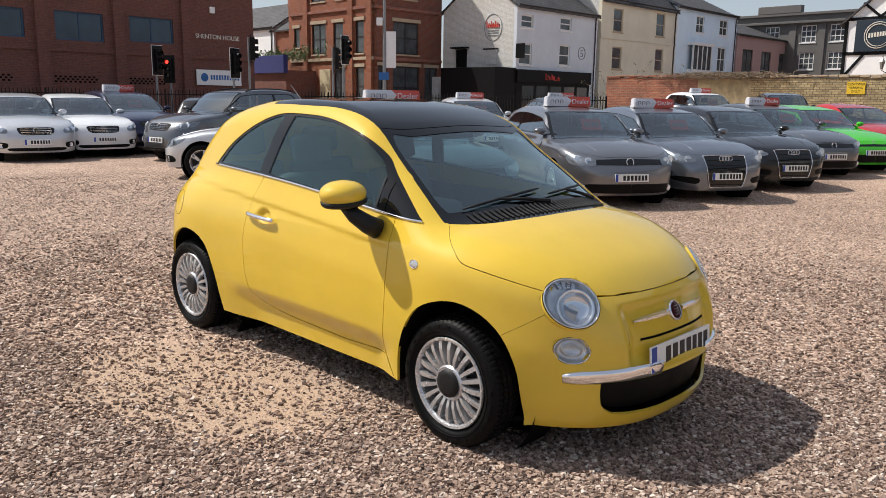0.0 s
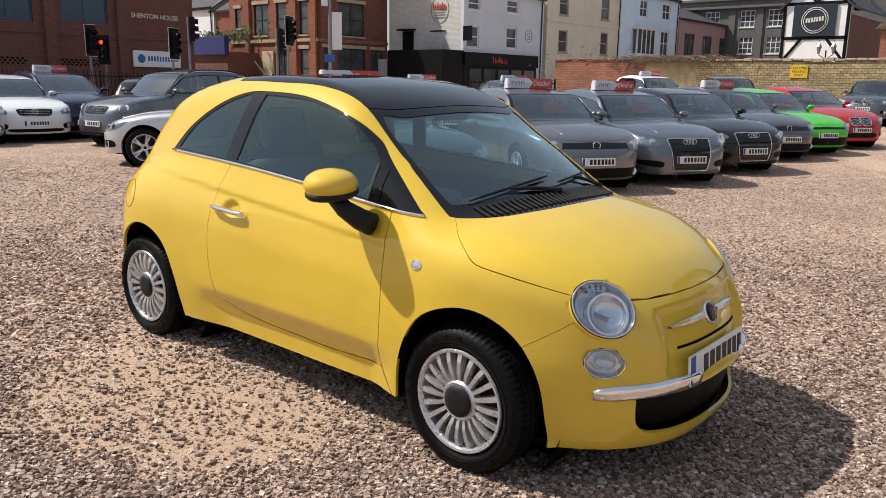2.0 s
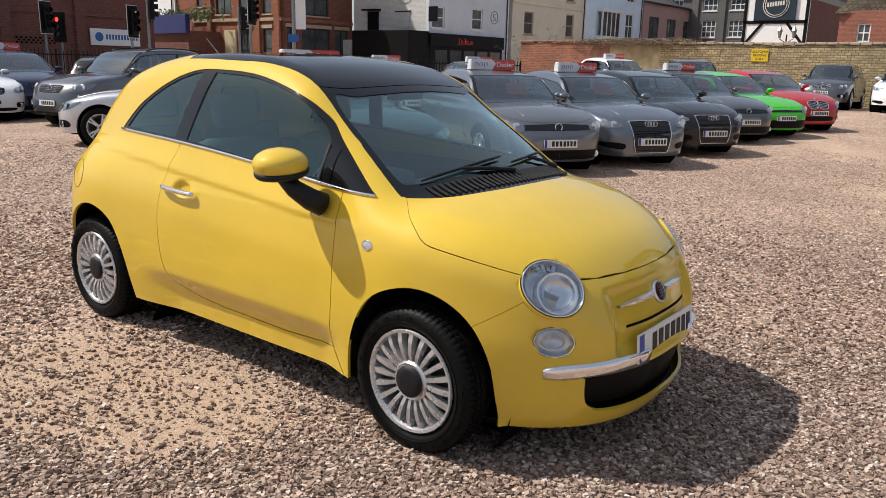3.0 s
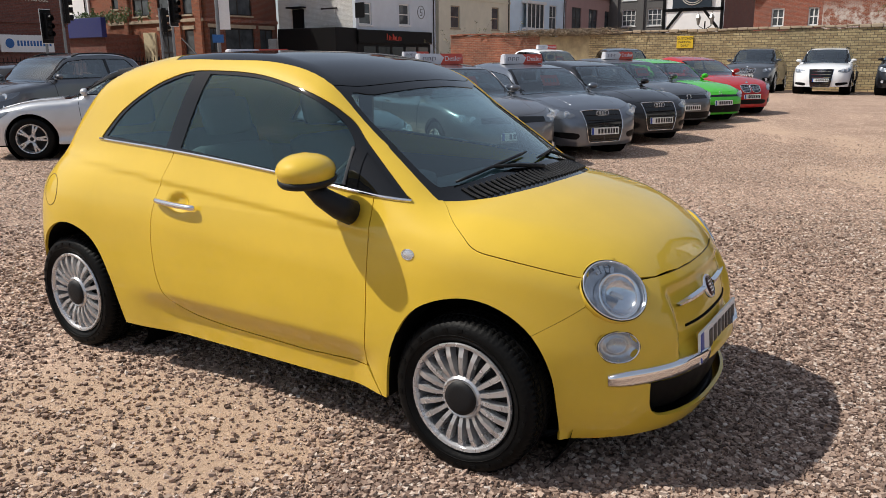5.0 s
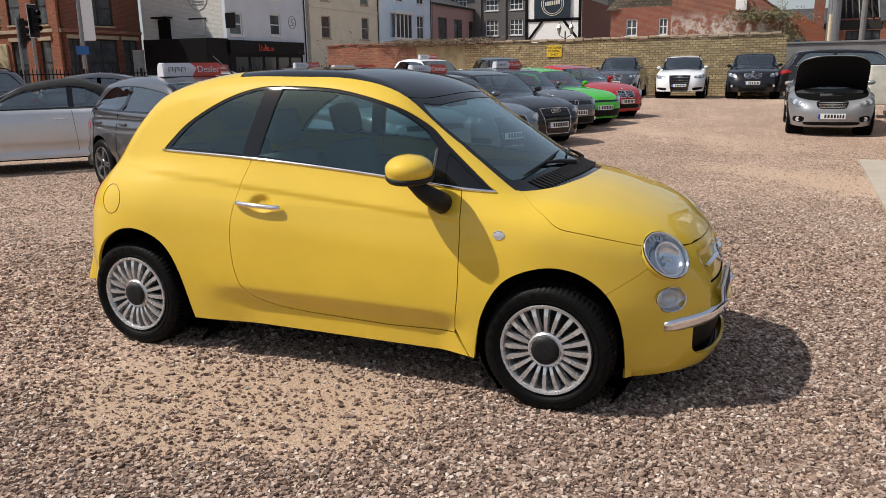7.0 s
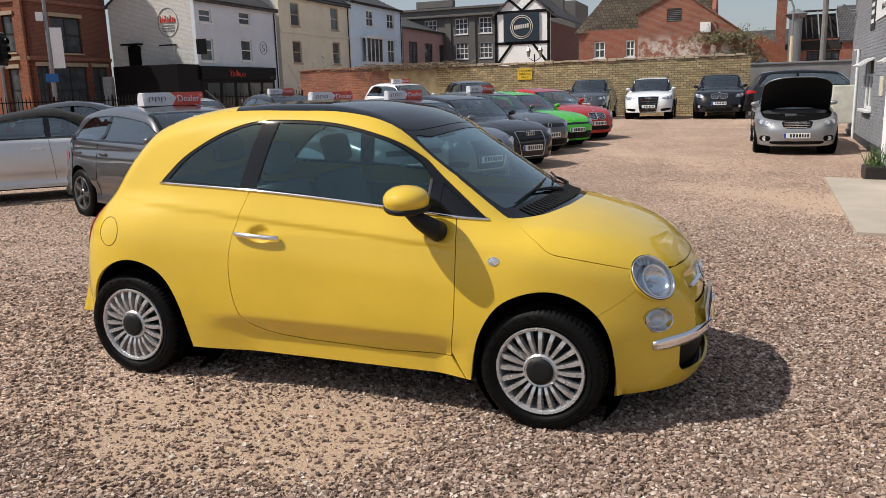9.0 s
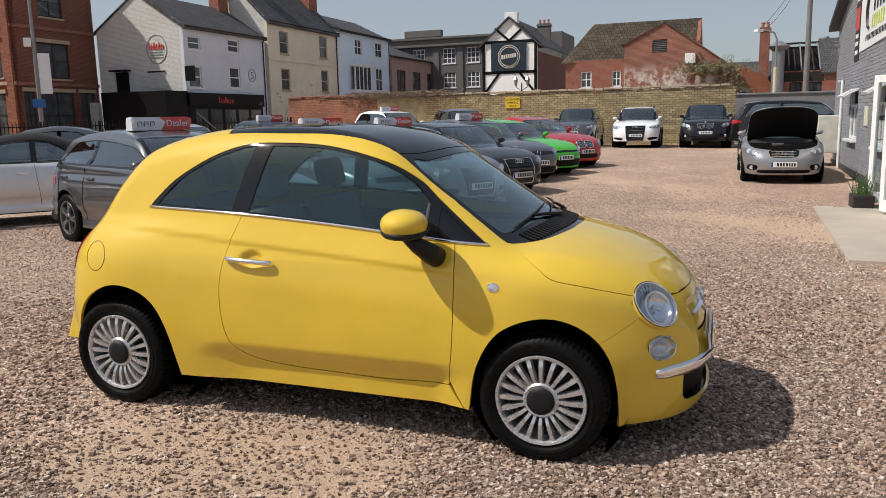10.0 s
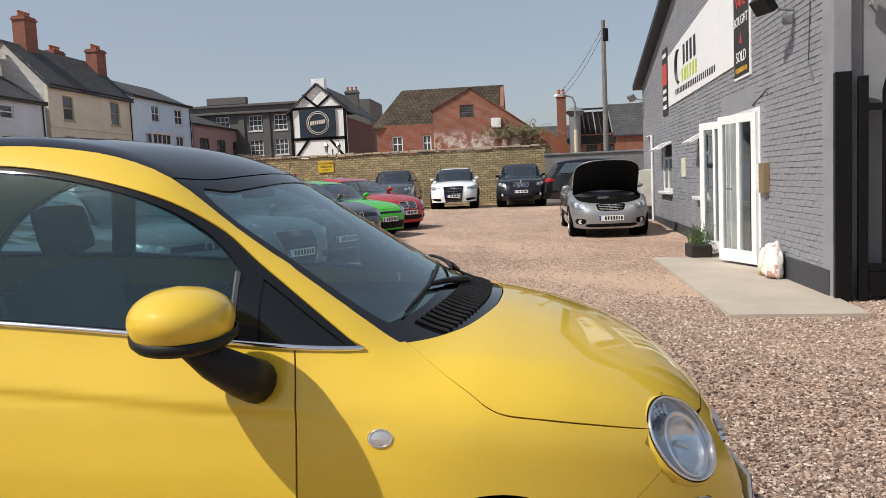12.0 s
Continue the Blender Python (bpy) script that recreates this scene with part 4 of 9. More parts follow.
def car_shape(L, W, H, wb, fo, kind):
    """A common car's skin from its measures and the kind of its tail."""
    n = wb / 2 + fo
    t = n - L
    hw = W / 2
    tall = kind == "suv"
    zc = {"suv": 1.10, "mpv": 1.06, "coupe": 0.93, "open": 0.93}.get(kind, 0.98) * (H / 1.66 if tall else 1.0)
    xc = n - (1.02 if kind == "mpv" else 1.20 if tall else 1.28)
    xs = xc - (0.78 if kind != "mpv" else 0.95)
    zb = zc - 0.02
    deck = zc + (0.06 if kind in ("saloon", "open") else 0.12)
    if kind in ("saloon", "open"):
        xrr, xb = t + 1.25, t + 0.62
    else:
        xrr, xb = t + (0.62 if kind == "coupe" else 0.42), t + 0.14
    roof = [(t - 0.6, -0.6), (xb - 0.15 if kind in ("saloon", "open") else t - 0.02, deck - 0.18), (xb, deck), (xrr, H - 0.10), ((xrr + xs) / 2 - 0.1, H), (xs, H - 0.075),
            (xc, zc - 0.02), (xc + 0.3, zc - 0.24), (xc + 0.9, -0.6)]
    return dict(n=n, t=t, hw=hw, zc=zc, xc=xc, xs=xs, zb=zb, deck=deck, xrr=xrr, xb=xb, H=H, wb=wb, W=W, L=L), Shape(
        xf=n - 1.15, xr=t + 1.0, nf=3.5, nr=3.5,
        wx=curve((t, hw * 0.97), (-wb / 2, hw), (0, hw * 0.985), (wb / 2, hw), (n, hw * 0.985)),
        wz=curve((0.12, 0.92), (0.3, 0.972), (0.55, 1.0), (0.75, 0.99), (zb, 0.955), (zb + 0.18, 0.90)),
        nose=curve((0.12, n - 0.08), (0.28, n - 0.006), (0.48, n), (0.62, n - 0.025), (0.78, n - 0.10), (1.0, n - 0.26)),
        tail=curve((0.12, t + 0.1), (0.4, t), (0.7, t + 0.015), (0.9, t + 0.06), (1.2, t + 0.2)),
        top=curve((t, deck - 0.08), (t + 0.15, deck), (xrr, deck + 0.02), (xc - 0.3, zc + 0.03), (xc, zc), (n - 0.75, zc - 0.05), (n - 0.42, zc - 0.125), (n - 0.18, zc - 0.22), (n, zc - 0.40)),
        crown=0.08, k_low=0.08, dent=lambda x, z: side_dent(x, z, zb, t, n), roof=curve(*roof),
        wc=curve((zb - 0.12, hw * 0.945), (zb, hw * 0.905), (H - 0.28, hw * 0.78), (H - 0.10, hw * 0.69), (H, hw * 0.60)),
        wt=curve((t, 0.84), (xrr, 0.94), (0, 1.0), (xc, 0.985)),
        bow_f=0.22, bow_r=0.2, roof_crown=0.07, k_roof=0.075, k_join=0.035)


def disc_badge(parent, at, n, r, mat, ring=True):
    bm = bmesh.new()
    rot = Vector(n).to_track_quat("Z", "Y").to_matrix().to_4x4()
    rot.translation = Vector(at)
    if ring:
        tube(bm, [rot @ Vector((r * math.cos(a), r * math.sin(a), 0.004)) for a in np.linspace(0, 2 * math.pi, 20, endpoint=False)], r * 0.14, 5, True)
    else:
        lathe(bm, [(r, 0.0), (r * 0.9, 0.006), (0.001, 0.009)], 20, "z", m=rot)
    return part("badge", bm, mat, parent, smooth=True)


def build_car(name, front, heading, dims, paint, label, grille="slim", roof_mat=None, wheel_style=(5, "twin"), r_wheel=0.318, plate="white",
              signed=False, glass=None, bonnet_open=False, group="", step=0.07, clad=False, rails=False, rim_paint=None):
    kind = dims[-1]
    q, S = car_shape(*dims)
    n, t, hw, zc, xc, xs, zb, xrr, xb, H, wb = (q[k] for k in ("n", "t", "hw", "zc", "xc", "xs", "zb", "xrr", "xb", "H", "wb"))
    a = radians(heading)
    ux, uy = math.cos(a), math.sin(a)
    cx, cy = front[0] - ux * n, front[1] - uy * n
    g = lambda d: float(gz(cx + ux * d, cy + uy * d))
    tilt = math.degrees(math.atan2(g(-wb / 2) - g(wb / 2), wb))
    car = thing(name, pose(cx, cy, (g(wb / 2) + g(-wb / 2)) / 2, 0, tilt, heading), label, "car", group)
    glass = glass or GLASS_DARK
    smid, rmid = S.xf + S.R * math.pi / 2, S.xr - S.R * math.pi / 2
    low = 0.27 if kind == "suv" else 0.20
    ra, fx, rx = r_wheel + 0.055, wb / 2, -wb / 2
    ang = np.linspace(-0.25, math.pi + 0.25, 22)
    f_arch = [(fx + ra * math.cos(b), r_wheel + ra * math.sin(b)) for b in ang]
    r_arch = [(rx + ra * math.cos(b), r_wheel + ra * math.sin(b)) for b in ang]
    f_arch = [(x, max(z, low)) for x, z in f_arch]
    r_arch = [(x, max(z, low)) for x, z in r_arch]
    lead = [(n - 0.15, 0.0), (n - 0.155, -0.25 * hw), (n - 0.20, -0.5 * hw), (n - 0.33, -0.72 * hw), (n - 0.55, -0.81 * hw), (xc + 0.15, -0.835 * hw), (xc, -0.815 * hw)]
    xend = t + 0.12 if kind in ("saloon", "open") else xrr - 0.16
    up = [(xc, -0.815 * hw), ((xc + xs) / 2, -0.745 * hw), (xs, -0.675 * hw), (0.5 * (xs + xrr), -0.665 * hw), (xrr, -0.62 * hw)]
    if kind in ("saloon", "open"):
        up += [(xb + 0.05, -0.70 * hw), (xb - 0.2, -0.72 * hw), (t + 0.2, -0.6 * hw), (xend, -0.3 * hw), (xend - 0.01, 0.0)]
    else:
        up += [(xrr - 0.1, -0.5 * hw), (xend, -0.25 * hw), (xend - 0.01, 0.0)]
    lead, up = spline2(lead, False, 4), spline2(up, False, 4)
    ls, us = S.s_of_over(lead), S.s_of_over(up)
    ls[0, 0], us[-1, 0] = smid, rmid
    low_s = lambda pts: S.to_s(S.side(pts))
    us_all = us
    if kind == "open":                                       # the canvas roof takes over above the belt
        keep = up[:, 0] < xb + 0.02
        rim = low_s([(x, zb + 0.04) for x in np.linspace(xc - 0.14, xb + 0.12, 14)])
        us = np.concatenate([us[:3], rim, us[keep]])
        S_top = np.concatenate([us_all[2:][~keep[2:]], us_all[keep][:1], rim[::-1] + [0, 0.004]])
    body = np.concatenate([ls, us[1:], [[rmid, low + 0.04]], S.s_of_rear([(-0.45 * hw, low + 0.02)]), low_s(r_arch[::-1]), low_s(f_arch[::-1]), S.s_of_front([(-0.5 * hw, low)]), [[smid, low]]])
    # side windows
    zt = H - 0.135
    tz = lambda x: float(S.roof(x)) - 0.13 + (0.02 if kind == "suv" else 0)
    w0 = xc - 0.16
    w1 = xrr - (0.02 if kind in ("suv", "mpv") else 0.0)
    xsr = xrr - (0.05 if kind in ("saloon", "open") else -0.05)
    tops = [(x, min(tz(x - 0.05), H - 0.13)) for x in np.linspace(xs + 0.12, xsr + 0.25, 7)]
    dlo = spline2([(w0, zb + 0.03)] + [((w0 + xs + 0.12) / 2 + 0.02, (zb + 0.03 + tops[0][1]) / 2)] + tops + [(xsr + 0.02, zb + 0.17), (xsr - 0.06, zb + 0.06)], False, 4)
    dlo = [p for p in dlo if p[1] > zb + 0.035]
    dlo = np.array([(w0, zb + 0.03)] + list(dlo) + [(xsr - 0.05, zb + 0.055)])
    dlo = dlo[np.concatenate([[True], np.hypot(*np.diff(dlo, axis=0).T) > 0.004])]
    bx = (xs + xsr) / 2 - 0.02
    inner = dlo.mean(axis=0) + (dlo - dlo.mean(axis=0)) * [0.955, 0.88]
    fr = np.array([p for p in inner if p[0] > bx + 0.045])
    bk = np.array([p for p in inner if p[0] < bx - 0.045])
    ip = lambda x: np.interp(x, inner[::-1, 0][np.argsort(inner[::-1, 0])], inner[::-1, 1][np.argsort(inner[::-1, 0])])
    lo_line = lambda x: zb + 0.05 + (x - w0) / (xsr - w0) * 0.03
    topf, topb = fr[-1, 1], (bk[0, 1] if len(bk) else zt)
    fr = np.concatenate([fr, [(bx + 0.04, topf), (bx + 0.04, lo_line(bx))]])
    bk = np.concatenate([[(bx - 0.04, lo_line(bx)), (bx - 0.04, topb)], bk])
    dlo_s = low_s(dlo)
    if kind == "open":
        S.panel("body_side", [body], paint, car, both=True, step=step)
        for left in (False, True):
            S.panel("canvas_side", [S_top, dlo_s + [0, 0.012]], roof_mat, car, mirror=left, step=step)
    else:
        S.panel("body_side", [body, dlo_s], paint, car, both=True, step=step)
    for left in (False, True):
        S.panel("window_surround", [dlo_s, low_s(fr), low_s(bk)], BLACK_GLOSS, car, lift=-0.003, mirror=left, step=step, flange=0)
        S.panel("front_window", [low_s(fr)], glass, car, lift=-0.006, flange=0, mirror=left, step=step)
        S.panel("rear_window", [low_s(bk)], glass, car, lift=-0.006, flange=0, mirror=left, step=step)
        # shut lines, handles and mirror
        sg = 1 if left else -1
        for x in (w0 - 0.02, bx, xsr + 0.12 if kind not in ("coupe", "open") else None):
            if x is None:
                continue
            zs = np.linspace(low + 0.12, zb + 0.02, 9)
            xs_ = [x + 0.05 * math.sin((z - zb) * 2.0) for z in zs]
            p = S.side(list(zip(xs_, zs)))
            p = (p + S.normal(p) * 0.0006) * [1, -sg, 1]
            bm = bmesh.new()
            tube(bm, p, 0.004, 4)
            part("shut_line", bm, BLACK_DEEP, car)
        for x in (bx + 0.16, (xsr + 0.3) if kind not in ("coupe", "open") else None):
            if x is None:
                continue
            p = S.side([(x, zb - 0.10)])[0] * [1, -sg, 1]
            bm = box_bm(p[0] - 0.09, p[1] - 0.018, p[2] - 0.014, p[0] + 0.09, p[1] + 0.018, p[2] + 0.014, 0.012)
            part("door_handle", bm, paint if kind != "open" else CHROME, car, smooth=True)
        p = S.side([(w0 - 0.12, zb + 0.06)])[0] * [1, -sg, 1]
        bm = bmesh.new()
        mm = pose(p[0], p[1] + sg * 0.11, p[2] + 0.035)
        lathe(bm, [(0.001, 0.07), (0.05, 0.062), (0.082, 0.03), (0.09, -0.03), (0.08, -0.055), (0.001, -0.055)], 18, "x", m=mm @ Matrix.Diagonal((0.75, 1.05, 0.60, 1)))
        box(bm, p[0] - 0.03, min(p[1], p[1] + sg * 0.09), p[2] - 0.03, p[0] + 0.03, max(p[1], p[1] + sg * 0.09), p[2] + 0.0, 0.008)
        part("door_mirror", bm, paint, car, smooth=True)
    # top skins
    cowl = spline2([(xc, -0.815 * hw), (xc + 0.05, -0.6 * hw), (xc + 0.09, -0.3 * hw), (xc + 0.10, 0.0)], False, 4)
    i0 = int(np.argmin(np.abs(up[:, 0] - xs)))
    header = spline2([tuple(up[i0]), (xs + 0.06, -0.4 * hw), (xs + 0.08, -0.2 * hw), (xs + 0.085, 0.0)], False, 4)
    lid = S.panel("bonnet", [np.concatenate([lead[:-1] - [0.005, 0], cowl])], paint, car, how="over", both=True, step=step)
    if bonnet_open:
        hinge = pose(xc + 0.06, 0, zc - 0.01)
        lid.matrix_local = hinge @ pose(0, 0, 0, 0, -52, 0) @ hinge.inverted()
        me = lid.data.copy()
        me.name = "bonnet_lining"
        me.materials.clear()
        me.materials.append(BLACK_PLASTIC)
        ob = part("bonnet_lining", me, None, lid)
        ob.location = (0, 0, -0.02)
        # solid near-black block: the bay's shade is put into its colour
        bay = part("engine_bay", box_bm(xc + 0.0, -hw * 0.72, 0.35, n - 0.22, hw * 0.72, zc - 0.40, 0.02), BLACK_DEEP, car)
        rng = np.random.RandomState(3)
        for k in range(16):
            x, y = rng.uniform(xc + 0.15, n - 0.45), rng.uniform(-0.5, 0.5) * hw
            part("engine_piece", box_bm(x - 0.12, y - 0.12, zc - 0.42, x + 0.12, y + 0.12, zc - rng.uniform(0.10, 0.24), 0.02), (BLACK_PLASTIC, ALLOY_DARK, POST_GREY_DARK)[k % 3], bay)
    S.panel("windscreen_surround", [np.concatenate([cowl[::-1] - [0.004, 0], up[1:i0 + 1], header[1:], [(xs + 0.13, 0.0), (xs + 0.10, -0.3 * hw), (xs + 0.06, up[i0, 1] + 0.045), (xc - 0.07, -0.75 * hw), (xc - 0.01, -0.45 * hw), (xc + 0.03, 0.0)]])],
            BLACK_GLOSS, car, how="over", both=True, step=step, flange=0, lift=-0.002)
    S.panel("windscreen", [np.array([(xc + 0.03, 0.0), (xc - 0.01, -0.45 * hw), (xc - 0.07, -0.75 * hw), (xs + 0.06, up[i0, 1] + 0.045), (xs + 0.10, -0.3 * hw), (xs + 0.13, 0.0)])],
            glass, car, how="over", both=True, step=step, flange=0, lift=-0.004)
    i1 = int(np.argmin(np.abs(up[:, 0] - xrr)))
    back = np.array([tuple(up[i1]), (xrr - 0.03, -0.3 * hw), (xrr - 0.035, 0.0)])
    S.panel("roof", [np.concatenate([header[::-1] - [0.004, 0], up[i0 + 1:i1], back])], roof_mat or paint, car, how="over", both=True, step=step)
    rear = np.concatenate([back[::-1] - [0.004, 0], up[i1 + 1:]])
    if kind in ("saloon", "open"):
        i2 = int(np.argmin(np.abs(up[:, 0] - xb - 0.05)))
        rg = np.concatenate([back[::-1] - [0.004, 0], up[i1 + 1:i2 + 1], [(xb, -0.3 * hw), (xb, 0.0)]])
        S.panel("rear_screen", [rg], glass if kind == "saloon" else (roof_mat or glass), car, how="over", both=True, step=step, flange=0)
        S.panel("boot_lid", [np.concatenate([[(xb - 0.004, 0.0), (xb - 0.004, -0.3 * hw)], up[i2 + 1:]])], paint, car, how="over", both=True, step=step)
    else:
        S.panel("tailgate_top", [rear], paint, car, how="over", both=True, step=step)
    # tub, near-black to paint in the shade behind the gaps; dashboard, seats
    zz, ss = np.linspace(low + 0.02, zb - 0.06, 8), np.linspace(rmid, smid, 44)
    gg = np.array([(s, z) for s in ss for z in zz])
    p = S.from_s(gg)
    p = p - S.normal(p) * 0.03
    fs = []
    for i in range(len(ss) - 1):
        for j in range(7):
            f4 = (i * 8 + j, (i + 1) * 8 + j, (i + 1) * 8 + j + 1, i * 8 + j + 1)
            c = p[list(f4)].mean(axis=0)
            if min(np.hypot(c[0] - fx, c[2] - r_wheel), np.hypot(c[0] - rx, c[2] - r_wheel)) > ra + 0.03:
                fs.append(f4)
    v2 = np.concatenate([p, p * [1, -1, 1]])
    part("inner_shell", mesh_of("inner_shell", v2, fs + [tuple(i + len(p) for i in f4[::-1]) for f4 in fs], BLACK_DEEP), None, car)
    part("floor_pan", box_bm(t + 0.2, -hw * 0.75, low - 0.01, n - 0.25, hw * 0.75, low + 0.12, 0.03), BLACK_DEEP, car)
    part("dashboard", box_bm(xc - 0.32, -hw * 0.8, zc - 0.3, xc + 0.02, hw * 0.8, zc - 0.035, 0.04), DASH, car, smooth=True)
    for y in (-0.36, 0.36):
        k = zc - 0.98
        s_ob = seat(car, xs - 0.45, y * hw / 0.9, 0.5)
        s_ob.location.z += k + 0.02
        s_ob = seat(car, xs - 1.25, y * hw / 0.9, 0.52)
        s_ob.location.z += k + 0.02
    if signed:
        bm = bmesh.new()
        box(bm, -0.004, -0.17, -0.11, 0.004, 0.17, 0.11, 0.0, pose(xs + 0.25, 0.12, zc + 0.17, 0, -38, 0))
        card = part("price_card", bm, CARD_RED, car)
        bm = bmesh.new()
        for k in range(4):
            box(bm, 0.005, -0.12 + 0.065 * k, -0.045, 0.007, -0.075 + 0.065 * k, 0.04, 0.0, pose(xs + 0.25, 0.12, zc + 0.17, 0, -38, 0))
        part("price_bars", bm, POST_GREY_DARK, card)
    for x in (fx, rx):
        for sg in (1, -1):
            bm = bmesh.new()
            lathe(bm, [(ra + 0.005, -(hw - 0.05) * sg), (ra + 0.005, -(hw - 0.36) * sg), (0.05, -(hw - 0.36) * sg)], 24, m=pose(x, 0, r_wheel))
            part("wheel_housing", bm, BLACK_DEEP, car)
            wheel(car, (x, -(hw - 0.115) * sg, r_wheel), r_wheel, r_wheel * 0.70, 0.20, wheel_style[0], wheel_style[1], sg, rim_paint or ALLOY)
    if clad:
        for arch in (f_arch, r_arch):
            for sg in (1, -1):
                pp = S.side(arch)
                pp = (pp + S.normal(pp) * 0.004) * [1, sg, 1]
                bm = bmesh.new()
                tube(bm, pp, 0.028, 6)
                part("arch_trim", bm, BLACK_PLASTIC, car, smooth=True)
    if rails:
        for sg in (1, -1):
            xx = np.linspace(xs - 0.15, xrr + 0.12, 9)
            pp = S.over([(x, 0.62 * hw * sg) for x in xx]) + [0, 0, 0.035]
            pp[0, 2] -= 0.03
            pp[-1, 2] -= 0.03
            bm = bmesh.new()
            tube(bm, pp, 0.016, 6)
            part("roof_rail", bm, BLACK_PLASTIC, car, smooth=True)
    # the face
    zl = zc - 0.30                                            # lamps' middle height
    up_ = 0.06 if kind == "suv" else 0.0

    def face(nm, loop, mat, lift, both=True, per=0, mirror=False, flange=0.006):
        s = S.s_of_front(loop)
        return S.panel(nm, [s], mat, car, lift=lift, both=both, mirror=mirror, step=0.05, flange=flange)

    lamp = [(-0.60 * hw, zl + 0.015), (-0.74 * hw, zl + 0.055), (-0.90 * hw, zl + 0.10), (-0.93 * hw, zl + 0.085), (-0.90 * hw, zl - 0.0), (-0.80 * hw, zl - 0.055), (-0.62 * hw, zl - 0.06)]
    if grille == "ring":
        lamp = [(-0.56 * hw, zl + 0.02), (-0.72 * hw, zl + 0.055), (-0.88 * hw, zl + 0.085), (-0.925 * hw, zl + 0.05), (-0.85 * hw, zl - 0.05), (-0.58 * hw, zl - 0.03)]
    if grille in ("slim", "coupe"):
        lamp = [(-0.56 * hw, zl + 0.03), (-0.72 * hw, zl + 0.06), (-0.88 * hw, zl + 0.10), (-0.93 * hw, zl + 0.06), (-0.89 * hw, zl - 0.04), (-0.74 * hw, zl - 0.065), (-0.58 * hw, zl - 0.045)]
    lamp = spline2(lamp, True, 4)
    for left in (False, True):
        face("headlight_bowl", lamp, LAMP_GREY, 0.002, False, mirror=left)
        h = face("headlight", lamp, LENS, 0.012, False, mirror=left, flange=0.012)
        for fy, r in ((-0.68, 0.052), (-0.81, 0.056)):
            c = S.front([(fy * hw, zl + 0.012 + (0.02 if fy < -0.75 else 0))])[0]
            nn = S.normal(c[None])[0]
            nn = (nn * 0.4 + np.array([0.6, 0, 0]))
            if left:
                c, nn = c * [1, -1, 1], nn * [1, -1, 1]
            rot = Vector(nn).to_track_quat("Z", "Y").to_matrix().to_4x4()
            rot.translation = Vector(c)
            bm = bmesh.new()
            lathe(bm, [(r, 0.006), (r * 0.9, 0.010), (r * 0.55, 0.004), (0.001, 0.003)], 18, "z", m=rot)
            part("lamp_bulb", bm, REFLECTOR, h, smooth=True)
    zgt = zl + 0.02
    zin = low + 0.06
    logo_z = zl
    if grille == "slim":
        face("grille", [(-0.001, zl + 0.045), (-0.56 * hw, zl + 0.03), (-0.57 * hw, zl - 0.04), (-0.001, zl - 0.045)], BLACK_GLOSS, 0.003)
        face("lower_grille", spline2([(-0.001, 0.37), (-0.40 * hw, 0.37), (-0.72 * hw, 0.36), (-0.80 * hw, 0.29), (-0.70 * hw, 0.245), (-0.3 * hw, 0.235), (-0.001, 0.235)], False), GRILLE, 0.003)
        plate_z = 0.46
    elif grille == "coupe":
        face("grille", [(-0.001, zl + 0.01), (-0.56 * hw, zl + 0.0), (-0.57 * hw, zl - 0.04), (-0.001, zl - 0.04)], BLACK_GLOSS, 0.003)
        face("lower_grille", spline2([(-0.001, 0.42), (-0.40 * hw, 0.42), (-0.70 * hw, 0.41), (-0.78 * hw, 0.32), (-0.66 * hw, 0.255), (-0.3 * hw, 0.245), (-0.001, 0.245)], False), GRILLE, 0.003)
        plate_z, logo_z = 0.46, zl + 0.05
    elif grille == "ring":
        face("grille", spline2([(-0.001, zl + 0.06), (-0.36 * hw, zl + 0.055), (-0.40 * hw, zl), (-0.33 * hw, 0.30), (-0.22 * hw, 0.265), (-0.001, 0.265)], False), BLACK_GLOSS, 0.004)
        for left in (False, True):
            face("side_intake", spline2([(-0.52 * hw, 0.40), (-0.85 * hw, 0.42), (-0.86 * hw, 0.36), (-0.55 * hw, 0.31)], True, 3), GRILLE, 0.003, False, mirror=left)
        hoop = spline2([(-0.001, zl + 0.06), (-0.36 * hw, zl + 0.055), (-0.40 * hw, zl), (-0.33 * hw, 0.30), (-0.22 * hw, 0.265), (-0.001, 0.265)], False)
        pp = S.front(hoop)
        pp = pp + S.normal(pp) * 0.010
        bm = bmesh.new()
        tube(bm, np.concatenate([pp, (pp * [1, -1, 1])[::-1][1:-1]]), 0.0075, 6, True)
        part("grille_frame", bm, CHROME, car, smooth=True)
        for k in range(6):
            zk = 0.30 + (zl + 0.03 - 0.30) * k / 5.5
            pp = S.front([(y, zk) for y in np.linspace(-0.33 * hw, 0.33 * hw, 9)]) + [0.008, 0, 0]
            bm = bmesh.new()
            tube(bm, pp, 0.006, 4)
            part("grille_bar", bm, BLACK_PLASTIC if not clad else CHROME, car)
        plate_z = 0.43 + up_
    elif grille == "kidney":
        kid = spline2([(-0.03, zl + 0.065), (-0.26, zl + 0.06), (-0.30, zl + 0.01), (-0.25, zl - 0.10), (-0.05, zl - 0.10), (-0.025, zl)], True, 3)
